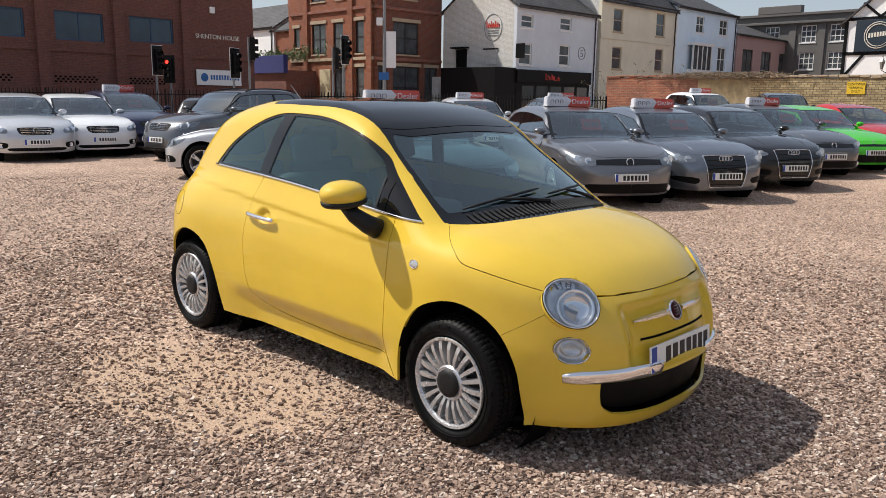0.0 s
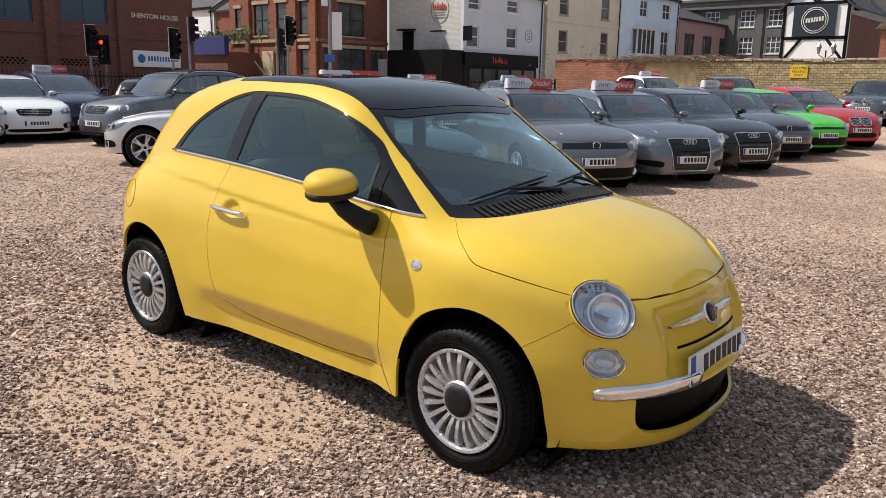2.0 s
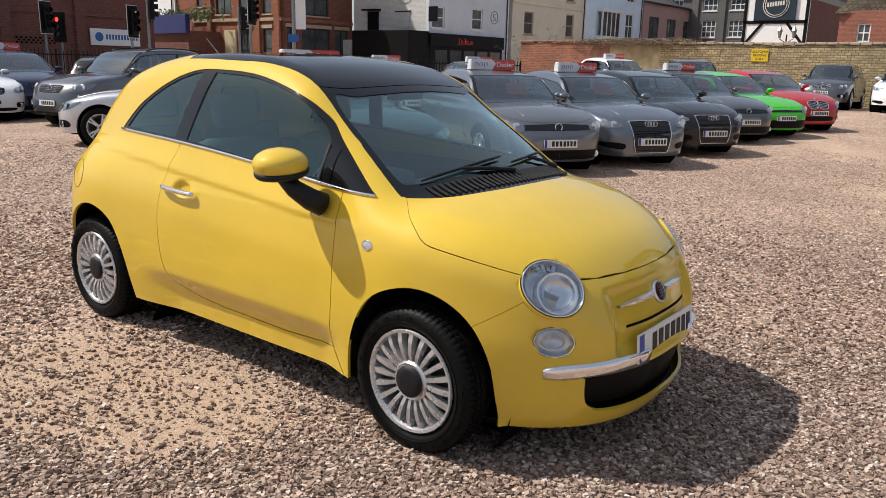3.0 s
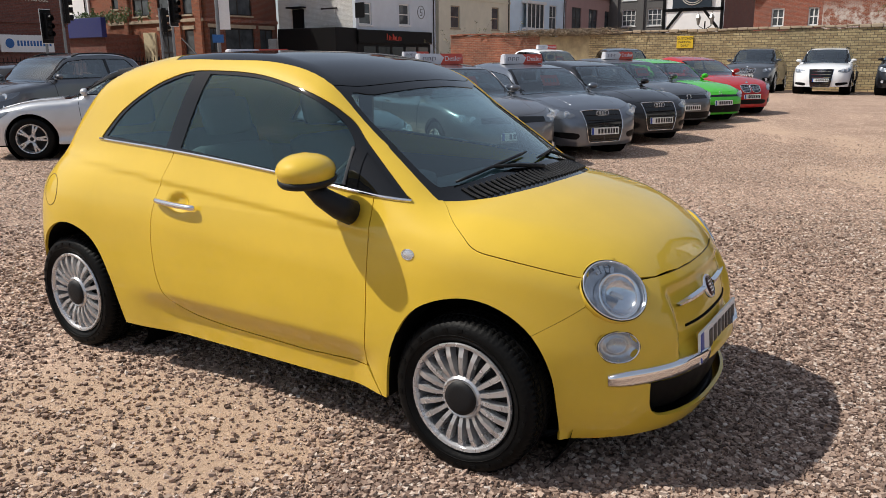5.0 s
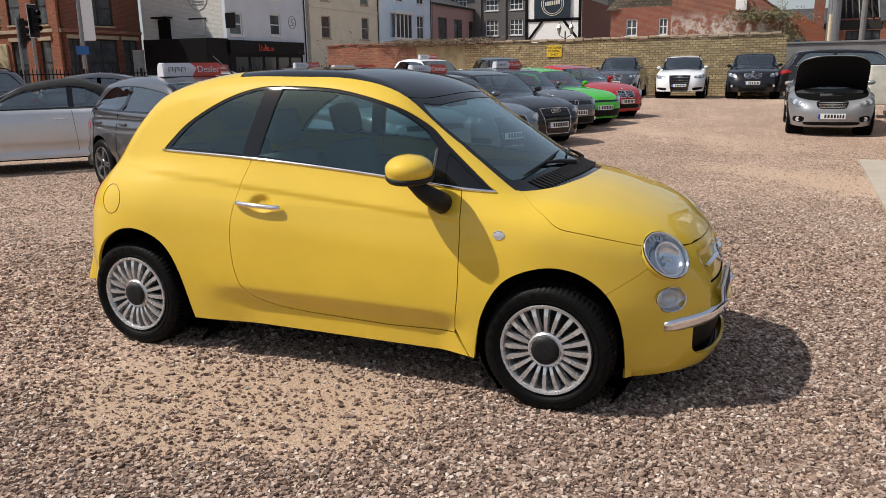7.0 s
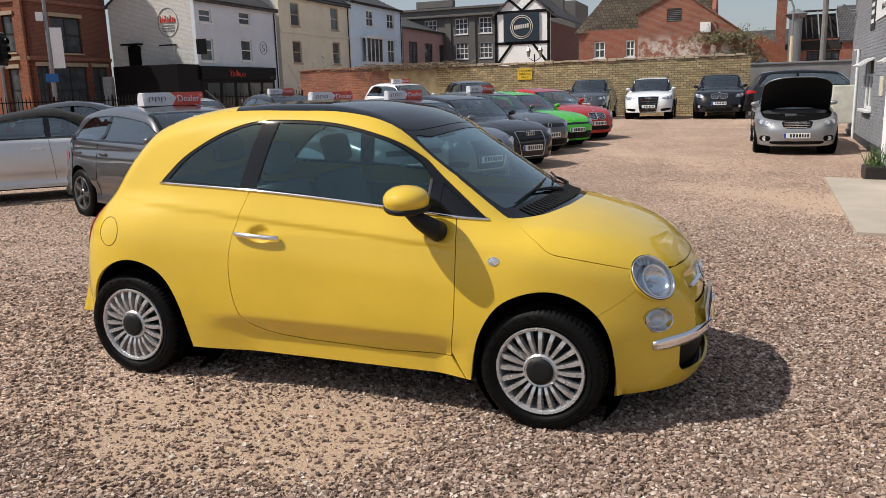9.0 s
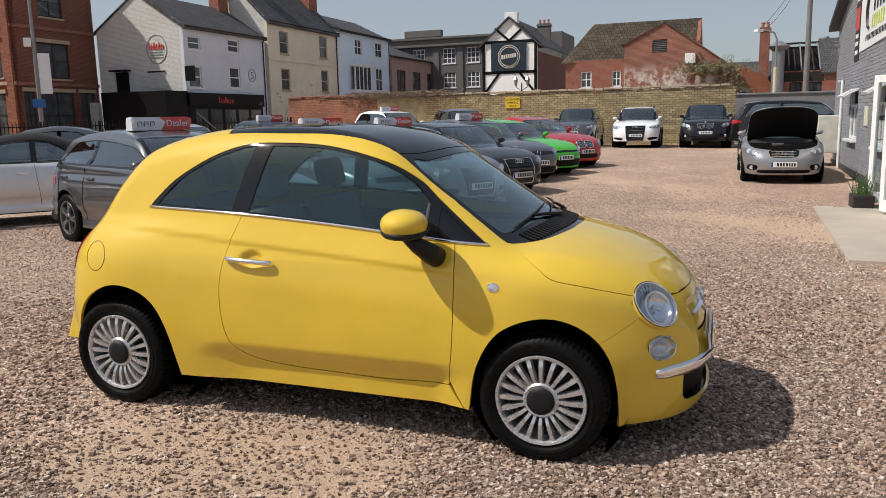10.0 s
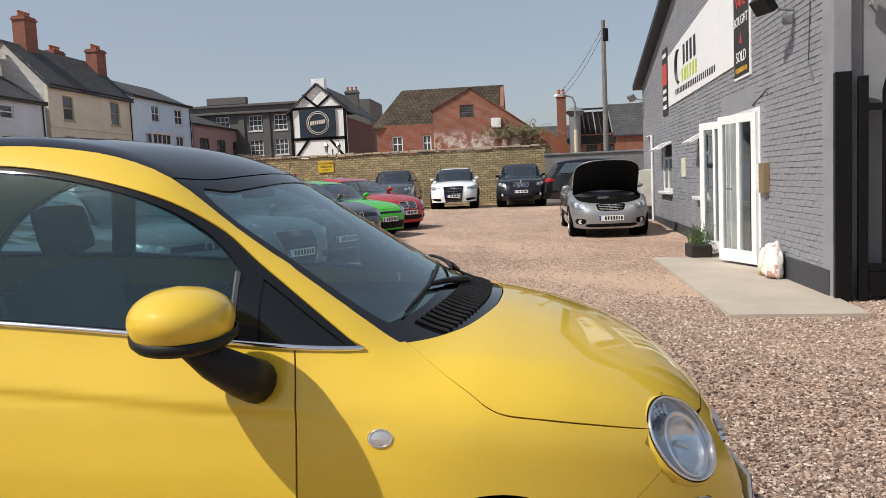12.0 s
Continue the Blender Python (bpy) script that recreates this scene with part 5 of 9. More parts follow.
        for left in (False, True):
            face("grille", kid, BLACK_GLOSS, 0.004, False, mirror=left)
            pp = S.front(kid)
            pp = (pp + S.normal(pp) * 0.010) * ([1, -1, 1] if left else [1, 1, 1])
            bm = bmesh.new()
            tube(bm, pp, 0.010, 5, True)
            part("grille_frame", bm, CHROME, car, smooth=True)
            for k in range(7):
                y = 0.06 + k * 0.034
                pp = S.front([(-y, zl - 0.085), (-y, zl - 0.02), (-y, zl + 0.05)]) + [0.012, 0, 0]
                if left:
                    pp = pp * [1, -1, 1]
                bm = bmesh.new()
                tube(bm, pp, 0.006, 4)
                part("grille_bar", bm, CHROME, car)
        face("lower_grille", spline2([(-0.001, 0.40), (-0.45 * hw, 0.39), (-0.5 * hw, 0.33), (-0.4 * hw, 0.29), (-0.001, 0.285)], False), GRILLE, 0.003)
        plate_z, logo_z = 0.47 + 2 * up_, zl + 0.12
    else:                                                    # barred: a rounded grille with bright bars
        gw = 0.36 if grille == "barred" else 0.30
        face("grille", spline2([(-0.001, zl + 0.055), (-gw * 0.9, zl + 0.05), (-gw, zl), (-gw * 0.8, zl - 0.09), (-0.001, zl - 0.10)], False), BLACK_GLOSS, 0.004)
        for k in range(4):
            zk = zl - 0.075 + 0.035 * k
            pp = S.front([(y, zk) for y in np.linspace(-gw * 0.85, gw * 0.85, 9)]) + [0.010, 0, 0]
            bm = bmesh.new()
            tube(bm, pp, 0.007, 4)
            part("grille_bar", bm, CHROME, car)
        face("lower_grille", spline2([(-0.001, 0.31), (-0.55 * hw, 0.31), (-0.62 * hw, 0.275), (-0.5 * hw, 0.245), (-0.001, 0.24)], False), GRILLE, 0.003)
        plate_z = 0.43 + up_
    if grille in ("slim", "barred", "merc", "kidney"):
        for left in (False, True):
            zf = 0.30 if grille == "slim" else 0.36 + 2 * up_
            if grille != "slim":
                face("fog_recess", spline2([(-0.62 * hw, zf + 0.05), (-0.82 * hw, zf + 0.06), (-0.84 * hw, zf - 0.04), (-0.64 * hw, zf - 0.05)], True, 3), GRILLE, 0.002, False, mirror=left)
            c = S.front([(-0.74 * hw, zf)])[0]
            nn = S.normal(c[None])[0] * 0.5 + np.array([0.5, 0, 0])
            if left:
                c, nn = c * [1, -1, 1], nn * [1, -1, 1]
            rot = Vector(nn).to_track_quat("Z", "Y").to_matrix().to_4x4()
            rot.translation = Vector(c)
            bm = bmesh.new()
            lathe(bm, [(0.048, 0.004), (0.046, 0.014), (0.040, 0.012), (0.030, 0.008), (0.001, 0.006)], 18, "z", m=rot)
            part("fog_lamp", bm, REFLECTOR, car, smooth=True)
    # bonnet creases and the seam between bonnet and bumper
    if not bonnet_open:
        for sg in (1, -1):
            xx = np.linspace(xc + 0.02, n - 0.26, 9)
            pp = S.over([(x, sg * hw * (0.56 - 0.14 * (x - xc) / (n - xc))) for x in xx])
            bm = bmesh.new()
            tube(bm, pp - [0, 0, 0.004], [0.002] + [0.0085] * 7 + [0.002], 8)
            part("bonnet_crease", bm, paint, car, smooth=True)
    c = S.front([(0.0, logo_z)])[0] + [0.014, 0, 0]
    if grille == "ring":
        for k in (-1.5, -0.5, 0.5, 1.5):
            disc_badge(car, c + [0, k * 0.052, 0.02], (1, 0, 0.1), 0.036, CHROME)
    else:
        disc_badge(car, c, (1, 0, 0.15), 0.055 if grille in ("slim", "barred") else 0.036, CHROME, grille != "kidney")
    c = S.front([(0.0, plate_z)])[0]
    number_plate(car, c + [0.012, 0, 0], (1, 0, 0.06))
    for left in (False, True):
        sg = 1 if left else -1
        s = S.s_of_rear(spline2([(-0.55 * hw, zb - 0.12), (-0.84 * hw, zb - 0.11), (-0.86 * hw, zb - 0.22), (-0.60 * hw, zb - 0.25)], True, 3))
        S.panel("tail_lamp", [s], RED_LENS, car, lift=0.004, mirror=left, step=0.06)
    if signed:
        top = S.over([(xs - 0.55, 0.0)])[0]
        roof_sign(car.matrix_world @ Vector(top), heading)
    return car, S, q


@functools.lru_cache(None)
def text_mesh(body, size, mat, name="lettering", depth=0.002):
    cu = bpy.data.curves.new(name, "FONT")
    cu.body, cu.size, cu.extrude, cu.align_x, cu.align_y = body, size, depth, "CENTER", "CENTER"
    ob = bpy.data.objects.new(name, cu)
    scene.collection.objects.link(ob)
    bpy.context.view_layer.update()
    me = bpy.data.meshes.new_from_object(ob.evaluated_get(bpy.context.evaluated_depsgraph_get()))
    bpy.data.objects.remove(ob)
    bpy.data.curves.remove(cu)
    me.name = name
    me.materials.clear()
    me.materials.append(mat)
    return me


SIGN_WHITE = plain("sign_white", (0.62, 0.62, 0.66), 0.4, vary=0.06)
SIGN_RED = plain("sign_red", (0.55, 0.07, 0.045), 0.4, vary=0.06)
CARD_RED = plain("card_red", (0.30, 0.05, 0.04), 0.6)
SIGN_GREY = plain("sign_grey", (0.12, 0.12, 0.16), 0.5)


def roof_sign(at, heading, length=0.80):
    """The two-coloured sign that sits on a car's roof, its faces fore and aft."""
    m = Matrix.Translation(at) @ pose(0, 0, 0, 0, 0, heading + 90)
    ob = thing("roof_sign", m, "grey and orange-red plastic dealer sign sitting on a car roof", "sign", "roof signs")
    prof = [(-0.095, 0.0), (-0.085, 0.10), (-0.06, 0.165), (0.06, 0.165), (0.085, 0.10), (0.095, 0.0)]
    h = length / 2
    for nm, x0, x1, pt, mat in (("pale_half", -h, -0.02, True, SIGN_WHITE), ("red_half", -0.02, h, False, SIGN_RED)):
        bm = bmesh.new()
        xs = ([x0, x0 + 0.025, x1] if pt else [x0, x1 - 0.025, x1])
        rows = []
        for i, x in enumerate(xs):
            end = (pt and i == 0) or (not pt and i == 2)
            rows.append([bm.verts.new((x + ((0.07 if 0.05 < z < 0.12 else 0) if (x == -0.02) else 0), y * (0.86 if end else 1), z * (0.93 if end else 1) - 0.004)) for y, z in prof])
        for a, b in zip(rows, rows[1:]):
            for k in range(5):
                bm.faces.new((a[k], a[k + 1], b[k + 1], b[k]))
        bm.faces.new(rows[0])
        bm.faces.new(rows[-1][::-1])
        bmesh.ops.recalc_face_normals(bm, faces=bm.faces[:])
        part(nm, bm, mat, ob)
    for sg in (-1, 1):
        wd = part("lettering", text_mesh("Dealer", 0.115, SIGN_WHITE), None, ob)
        wd.matrix_local = pose(0.21 * (1 if sg < 0 else 1), sg * 0.096, 0.078, 90 - sg * -6 if sg < 0 else 90, 0, 0 if sg < 0 else 180) @ pose(0, 0, 0.0)
        bm = bmesh.new()
        for k in range(3):
            x = -0.33 + 0.085 * k
            y0 = sg * 0.094
            tube(bm, [(x, y0, 0.045), (x, y0, 0.105), (x + 0.05, y0 * 0.985, 0.105), (x + 0.05, y0, 0.06)], 0.006, 4)
        part("plain_marks", bm, SIGN_GREY, ob)
    return ob


SILVER = car_paint("silver_paint", (0.60, 0.61, 0.63), 0.5, 0.35)
SILVER_DULL = car_paint("dull_silver_paint", (0.34, 0.345, 0.355), 0.6, 0.35)
WHITE = car_paint("white_paint", (0.78, 0.79, 0.80), 0.0, 0.4)
GREY = car_paint("grey_paint", (0.135, 0.138, 0.146), 0.8, 0.30)
GREY_BLUE = car_paint("blue_grey_paint", (0.175, 0.195, 0.228), 0.8, 0.30)
GREY_MID = car_paint("mid_grey_paint", (0.20, 0.20, 0.21), 0.8, 0.30)
BLACK_PAINT = car_paint("black_paint", (0.010, 0.010, 0.012), 0.2, 0.3)
NAVY = car_paint("navy_paint", (0.012, 0.016, 0.05), 0.4, 0.3)
GREEN = car_paint("green_paint", (0.06, 0.50, 0.02), 0.0, 0.4)
RED = car_paint("red_paint", (0.42, 0.015, 0.015), 0.0, 0.4)
SOFT_TOP = plain("black_canvas", (0.015, 0.015, 0.016), 0.95, bump=0.3, bscale=500)

HATCH = (4.27, 1.80, 1.45, 2.63, 0.87, "hatch")
SALOON = (4.75, 1.85, 1.47, 2.72, 0.96, "saloon")


def all_cars():
    row = "cars in the diagonal row"
    build_car("hatchback_car", (0.30, 8.75), -66, HATCH, GREY, "dark grey metallic five-door hatchback with two-tone wheels on gravel", "slim", signed=True, group=row, rim_paint=ALLOY_SMOKE)
    build_car("hatchback_car", (2.70, 11.15), -77, HATCH, GREY_MID, "grey metallic hatchback with black mesh grille parked on gravel", "slim", signed=True, group=row)
    build_car("hatchback_car", (4.45, 12.2), -77, HATCH, GREY_BLUE, "blue-grey metallic hatchback with large framed grille", "ring", signed=True, group=row)
    build_car("hatchback_car", (6.25, 13.85), -77, HATCH, BLACK_PAINT, "black hatchback with large framed grille on gravel", "ring", group=row)
    build_car("hatchback_car", (8.0, 15.95), -77, HATCH, GREY, "dark grey hatchback with slim black grille on gravel", "slim", signed=True, group=row)
    build_car("coupe_car", (9.4, 17.0), -77, (4.25, 1.81, 1.40, 2.58, 0.88, "coupe"), GREEN, "bright green coupe with black grille on gravel", "coupe", group=row)
    build_car("saloon_car", (11.1, 18.5), -80, (4.52, 1.82, 1.42, 2.76, 0.80, "saloon"), RED, "red saloon with twin rounded grilles on gravel", "kidney", group=row)
    build_car("saloon_car", (-8.75, 16.8), -52, SALOON, SILVER, "silver saloon with wide barred chrome grille", "barred")
    build_car("saloon_car", (-7.9, 18.2), -50, SALOON, WHITE, "white saloon with rounded chrome barred grille", "barred")
    build_car("mpv_car", (-7.2, 19.6), -48, (4.3, 1.78, 1.58, 2.69, 0.90, "mpv"), NAVY, "dark navy people carrier with a roof sign", "barred", signed=True)
    build_car("suv_car", (-6.4, 17.3), -125, (4.28, 1.78, 1.65, 2.55, 0.86, "suv"), GREY, "dark grey small off-roader with black lower trim", "barred", r_wheel=0.345, clad=True, rails=True)
    build_car("convertible_car", (-4.26 - 0.77, 14.30), 184, (4.36, 1.75, 1.41, 2.66, 0.77, "open"), SILVER, "silver convertible with its black canvas roof up", "kidney", roof_mat=SOFT_TOP)
    build_car("suv_car", (17.9, 24.95), -132, (4.66, 1.89, 1.66, 2.82, 0.89, "suv"), WHITE, "white off-roader with large barred grille against the wall", "ring", r_wheel=0.36, clad=True, rails=True)
    build_car("suv_car", (19.9, 23.3), -134, (4.88, 1.94, 1.76, 2.93, 0.88, "suv"), BLACK_PAINT, "black off-roader with twin barred grilles by the wall", "kidney", r_wheel=0.375)
    build_car("suv_car", (16.2, 26.8), -132, (4.6, 1.85, 1.66, 2.8, 0.88, "suv"), GREY, "dark grey off-roader with twin grilles by the wall", "kidney", r_wheel=0.36)
    def at_middle(x, y, h, L, fo, wb):
        return (x + math.cos(radians(h)) * (wb / 2 + fo), y + math.sin(radians(h)) * (wb / 2 + fo))
    rear = "cars parked behind the row"
    build_car("hatchback_car", at_middle(-6.3, 21.5, 100, 4.2, 0.85, 2.6), 100, HATCH, BLACK_PAINT, "black hatchback seen from behind among other cars", "slim", group=rear)
    build_car("saloon_car", at_middle(-2.6, 22.5, 175, 4.7, 0.95, 2.7), 175, SALOON, GREY, "dark grey saloon parked behind the convertible", "barred", group=rear)
    build_car("hatchback_car", at_middle(0.8, 22.5, -77, 4.2, 0.87, 2.63), -77, HATCH, SILVER, "silver hatchback with a roof sign behind the row", "slim", signed=True, group=rear)
    build_car("hatchback_car", at_middle(3.6, 23.6, -77, 4.2, 0.87, 2.63), -77, HATCH, BLACK_PAINT, "black hatchback with a roof sign behind the row", "slim", signed=True, group=rear)
    build_car("suv_car", at_middle(9.7, 29.6, -80, 4.5, 0.86, 2.6), -80, (4.4, 1.82, 1.60, 2.62, 0.86, "suv"), WHITE, "white off-roader with a roof sign behind the row", "barred", signed=True, r_wheel=0.35, group=rear)
    build_car("suv_car", at_middle(12.6, 29.4, -100, 4.5, 0.86, 2.6), -100, (4.4, 1.82, 1.62, 2.62, 0.86, "suv"), BLACK_PAINT, "black off-roader parked near the boundary wall", "barred", r_wheel=0.35, group=rear)
    build_car("van_car", at_middle(23.2, 21.6, -45, 4.9, 0.9, 3.0), -45, (5.0, 1.94, 1.80, 3.0, 0.92, "suv"), BLACK_PAINT, "black van parked beyond the silver saloon", "barred", r_wheel=0.35)
    build_car("saloon_car", (12.1, 12.65), -134, (4.53, 1.73, 1.45, 2.715, 0.79, "saloon"), SILVER_DULL, "silver saloon with its bonnet standing open", "merc", bonnet_open=True)


all_cars()


# ---------------------------------------------------------------- materials of the place
def brick_mat(name, a, b, mortar, size=(0.225, 0.075), rough=0.9, stain=(0.06, 0.05, 0.045), stain_amt=0.35, bump=0.5, white=0.0, speck=0.28):
    """Brickwork in the plane of the wall (x along, z up), each brick a little different, with soot and washed-out streaks."""
    m, t, s = nodes_of(name)
    c = t.nodes.new("ShaderNodeTexCoord")
    sep, com = t.nodes.new("ShaderNodeSeparateXYZ"), t.nodes.new("ShaderNodeCombineXYZ")
    t.links.new(c.outputs["Object"], sep.inputs[0])
    add = t.nodes.new("ShaderNodeMath")
    t.links.new(sep.outputs[0], add.inputs[0])
    t.links.new(sep.outputs[1], add.inputs[1])
    t.links.new(add.outputs[0], com.inputs[0])
    t.links.new(sep.outputs[2], com.inputs[1])
    k = t.nodes.new("ShaderNodeTexBrick")
    k.inputs["Scale"].default_value = 1.0
    k.inputs["Brick Width"].default_value, k.inputs["Row Height"].default_value, k.inputs["Mortar Size"].default_value = size[0], size[1], size[1] * 0.12
    k.inputs["Mortar Smooth"].default_value, k.inputs["Bias"].default_value = 0.3, 0.0
    k.inputs["Color1"].default_value, k.inputs["Color2"].default_value, k.inputs["Mortar"].default_value = (*a, 1), (*b, 1), (*mortar, 1)
    t.links.new(com.outputs[0], k.inputs["Vector"])
    n1, n2 = noise_node(t, 0.7, 6, 0.65), noise_node(t, 9.0, 5, 0.6)
    r1 = ramp(t, n1, [(0.42, (0, 0, 0)), (0.72, (stain_amt,) * 3)])
    col = mixc(t, r1.outputs[0], k.outputs["Color"], stain)
    r2 = ramp(t, n2, [(0.3, (1 - speck,) * 3), (0.7, (1 + speck * 0.7,) * 3)])
    col = mixc(t, 1.0, col, r2.outputs[0], "MULTIPLY")
    if white:
        n3 = noise_node(t, 1.6, 7, 0.7)
        r3 = ramp(t, n3, [(0.50 - white * 0.2, (0, 0, 0)), (0.56, (0.85,) * 3)])
        scale = t.nodes.new("ShaderNodeMath")                # the limewash was only brushed on low down
        scale.operation = "MULTIPLY"
        scale.inputs[1].default_value = 0.1
        t.links.new(sep.outputs[2], scale.inputs[0])
        low = ramp(t, scale.outputs[0], [(0.40, (1, 1, 1)), (0.49, (0, 0, 0))])
        col = mixc(t, mixc(t, 1.0, r3.outputs[0], low.outputs[0], "MULTIPLY"), col, (0.62, 0.58, 0.53))
    t.links.new(col, s.inputs["Base Color"])
    s.inputs["Roughness"].default_value = rough
    inv = t.nodes.new("ShaderNodeMath")
    inv.operation = "SUBTRACT"
    inv.inputs[0].default_value = 1.0
    t.links.new(k.outputs["Fac"], inv.inputs[1])
    ad = t.nodes.new("ShaderNodeMath")
    ad.operation = "MULTIPLY_ADD"
    ad.inputs[1].default_value = 0.35
    t.links.new(n2.outputs[0], ad.inputs[0])
    t.links.new(inv.outputs[0], ad.inputs[2])
    bump_of(t, s, ad.outputs[0], bump, 0.012)
    return m


def roof_mat(name, a, b, row=0.22):
    m, t, s = nodes_of(name)
    c = t.nodes.new("ShaderNodeTexCoord")
    k = t.nodes.new("ShaderNodeTexBrick")
    sep, com = t.nodes.new("ShaderNodeSeparateXYZ"), t.nodes.new("ShaderNodeCombineXYZ")
    t.links.new(c.outputs["Object"], sep.inputs[0])
    t.links.new(sep.outputs[0], com.inputs[0])
    mu = t.nodes.new("ShaderNodeMath")
    mu.operation = "MULTIPLY"
    mu.inputs[1].default_value = 1.5
    t.links.new(sep.outputs[2], mu.inputs[0])
    t.links.new(mu.outputs[0], com.inputs[1])
    t.links.new(com.outputs[0], k.inputs["Vector"])
    k.inputs["Scale"].default_value = 1.0
    k.inputs["Brick Width"].default_value, k.inputs["Row Height"].default_value, k.inputs["Mortar Size"].default_value = row * 0.9, row, 0.025
    k.inputs["Color1"].default_value, k.inputs["Color2"].default_value, k.inputs["Mortar"].default_value = (*a, 1), (*b, 1), (a[0] * 0.35, a[1] * 0.35, a[2] * 0.35, 1)
    n = noise_node(t, 1.2, 6)
    r = ramp(t, n, [(0.3, (0.7,) * 3), (0.7, (1.25,) * 3)])
    t.links.new(mixc(t, 1.0, k.outputs["Color"], r.outputs[0], "MULTIPLY"), s.inputs["Base Color"])
    s.inputs["Roughness"].default_value = 0.8
    bump_of(t, s, k.outputs["Fac"], -0.5, 0.03)
    return m


BRICK_DARK = brick_mat("dark_red_brick", (0.20, 0.068, 0.048), (0.15, 0.050, 0.037), (0.14, 0.10, 0.085), stain_amt=0.2)
BRICK_ORANGE = brick_mat("orange_brick", (0.33, 0.102, 0.046), (0.26, 0.074, 0.035), (0.25, 0.15, 0.10), stain_amt=0.25)
BRICK_RED = brick_mat("red_brick", (0.34, 0.105, 0.06), (0.26, 0.075, 0.045), (0.30, 0.22, 0.18), stain_amt=0.3)
# red brick darkened: dimmer light on the corner building's right wall, put into colour
BRICK_RED_SHADED = brick_mat("shaded_red_brick", (0.23, 0.066, 0.036), (0.18, 0.050, 0.029), (0.20, 0.13, 0.10), stain_amt=0.3)
BRICK_PATCHY = brick_mat("weathered_brick", (0.33, 0.11, 0.06), (0.24, 0.075, 0.045), (0.34, 0.27, 0.22), stain_amt=0.4, white=0.22)
BRICK_YELLOW = brick_mat("old_yellow_brick", (0.52, 0.41, 0.22), (0.31, 0.225, 0.115), (0.13, 0.105, 0.075), (0.26, 0.10), stain=(0.10, 0.085, 0.055), stain_amt=0.5, bump=0.8)
BRICK_WALL_RED = brick_mat("crumbling_red_brick", (0.40, 0.14, 0.075), (0.26, 0.085, 0.05), (0.34, 0.24, 0.17), (0.24, 0.085), stain_amt=0.5, bump=0.9)
WHITE_BRICK = brick_mat("whitewashed_brick", (0.68, 0.67, 0.64), (0.62, 0.61, 0.58), (0.44, 0.43, 0.40), stain=(0.48, 0.45, 0.37), stain_amt=0.5, bump=0.4, speck=0.12)
RENDER_GREY = plain("pale_grey_render", (0.62, 0.66, 0.71), 0.85, vary=0.08, scale=0.8, bump=0.15, bscale=30)
RENDER_CREAM = plain("cream_render", (0.68, 0.63, 0.50), 0.85, vary=0.09, scale=0.7, bump=0.15, bscale=30)
RENDER_BLUE = plain("pale_blue_render", (0.64, 0.78, 0.90), 0.85, vary=0.07, scale=0.7, bump=0.15, bscale=30)
RENDER_MAUVE = plain("dusky_pink_render", (0.40, 0.27, 0.255), 0.85, vary=0.09, scale=0.7, bump=0.15, bscale=30)
RENDER_WHITE = plain("white_render", (0.86, 0.86, 0.85), 0.8, vary=0.05, scale=0.8, bump=0.1, bscale=30)
STONE_GREY = plain("soot_grey_stone", (0.12, 0.115, 0.11), 0.85, vary=0.15, scale=0.8, bump=0.3, bscale=12)
STONE_TRIM = plain("buff_stone", (0.42, 0.33, 0.23), 0.8, vary=0.15, scale=3)
SLATE = roof_mat("slate", (0.085, 0.082, 0.085), (0.06, 0.06, 0.064))
TILE_BROWN = roof_mat("brown_clay_tile", (0.21, 0.165, 0.115), (0.14, 0.11, 0.08), 0.34)
FRAME_WHITE = plain("white_joinery", (0.75, 0.75, 0.74), 0.5, vary=0.05)
FRAME_DARK = plain("dark_joinery", (0.035, 0.03, 0.028), 0.5, spec=0.2)
FRAME_BLUE = plain("blue_joinery", (0.02, 0.06, 0.12), 0.5)
PANE = plain("window_pane", (0.07, 0.078, 0.085), 0.05, vary=0.35, scale=1.5, spec=0.5)
PANE_DARK = plain("dark_shop_pane", (0.012, 0.012, 0.013), 0.06, vary=0.3, scale=1.5)
PANE_BLUE = plain("blue_tinted_pane", (0.02, 0.04, 0.07), 0.08, vary=0.3, scale=1.0)
BLACK_TIMBER = plain("black_painted_timber", (0.006, 0.006, 0.0065), 0.5, bump=0.2, bscale=40, spec=0.15)
BLACK_IRON = plain("black_painted_iron", (0.006, 0.006, 0.0065), 0.45, bump=0.15, bscale=80, spec=0.2)
NAVY_PAINT = plain("navy_fascia", (0.012, 0.02, 0.14), 0.5)
SIGN_BOARD_WHITE = plain("white_sign_board", (0.80, 0.80, 0.80), 0.45, vary=0.05)
SIGN_BLUE = plain("sign_blue", (0.02, 0.12, 0.36), 0.5)
SIGN_TEXT_RED = plain("red_lettering", (0.55, 0.06, 0.04), 0.5)
SIGN_TEXT_PALE = plain("pale_lettering", (0.70, 0.66, 0.58), 0.5)
SIGN_YELLOW = plain("yellow_sign", (0.70, 0.46, 0.02), 0.5)
POST_GREY = plain("galvanised_grey", (0.24, 0.25, 0.26), 0.5, 0.4)
WOOD_POLE = plain("weathered_pole", (0.19, 0.18, 0.17), 0.85, vary=0.2, scale=4)
CLAY = plain("terracotta", (0.42, 0.15, 0.08), 0.8, vary=0.15)
LEAF = plain("leaf_green", (0.07, 0.13, 0.03), 0.6, vary=0.3, scale=8)
TWIG = plain("dry_twig", (0.20, 0.15, 0.10), 0.9, vary=0.3, scale=6)
CONCRETE = plain("pale_concrete", (0.44, 0.38, 0.31), 0.9, vary=0.12, scale=1.6, bump=0.2, bscale=50)
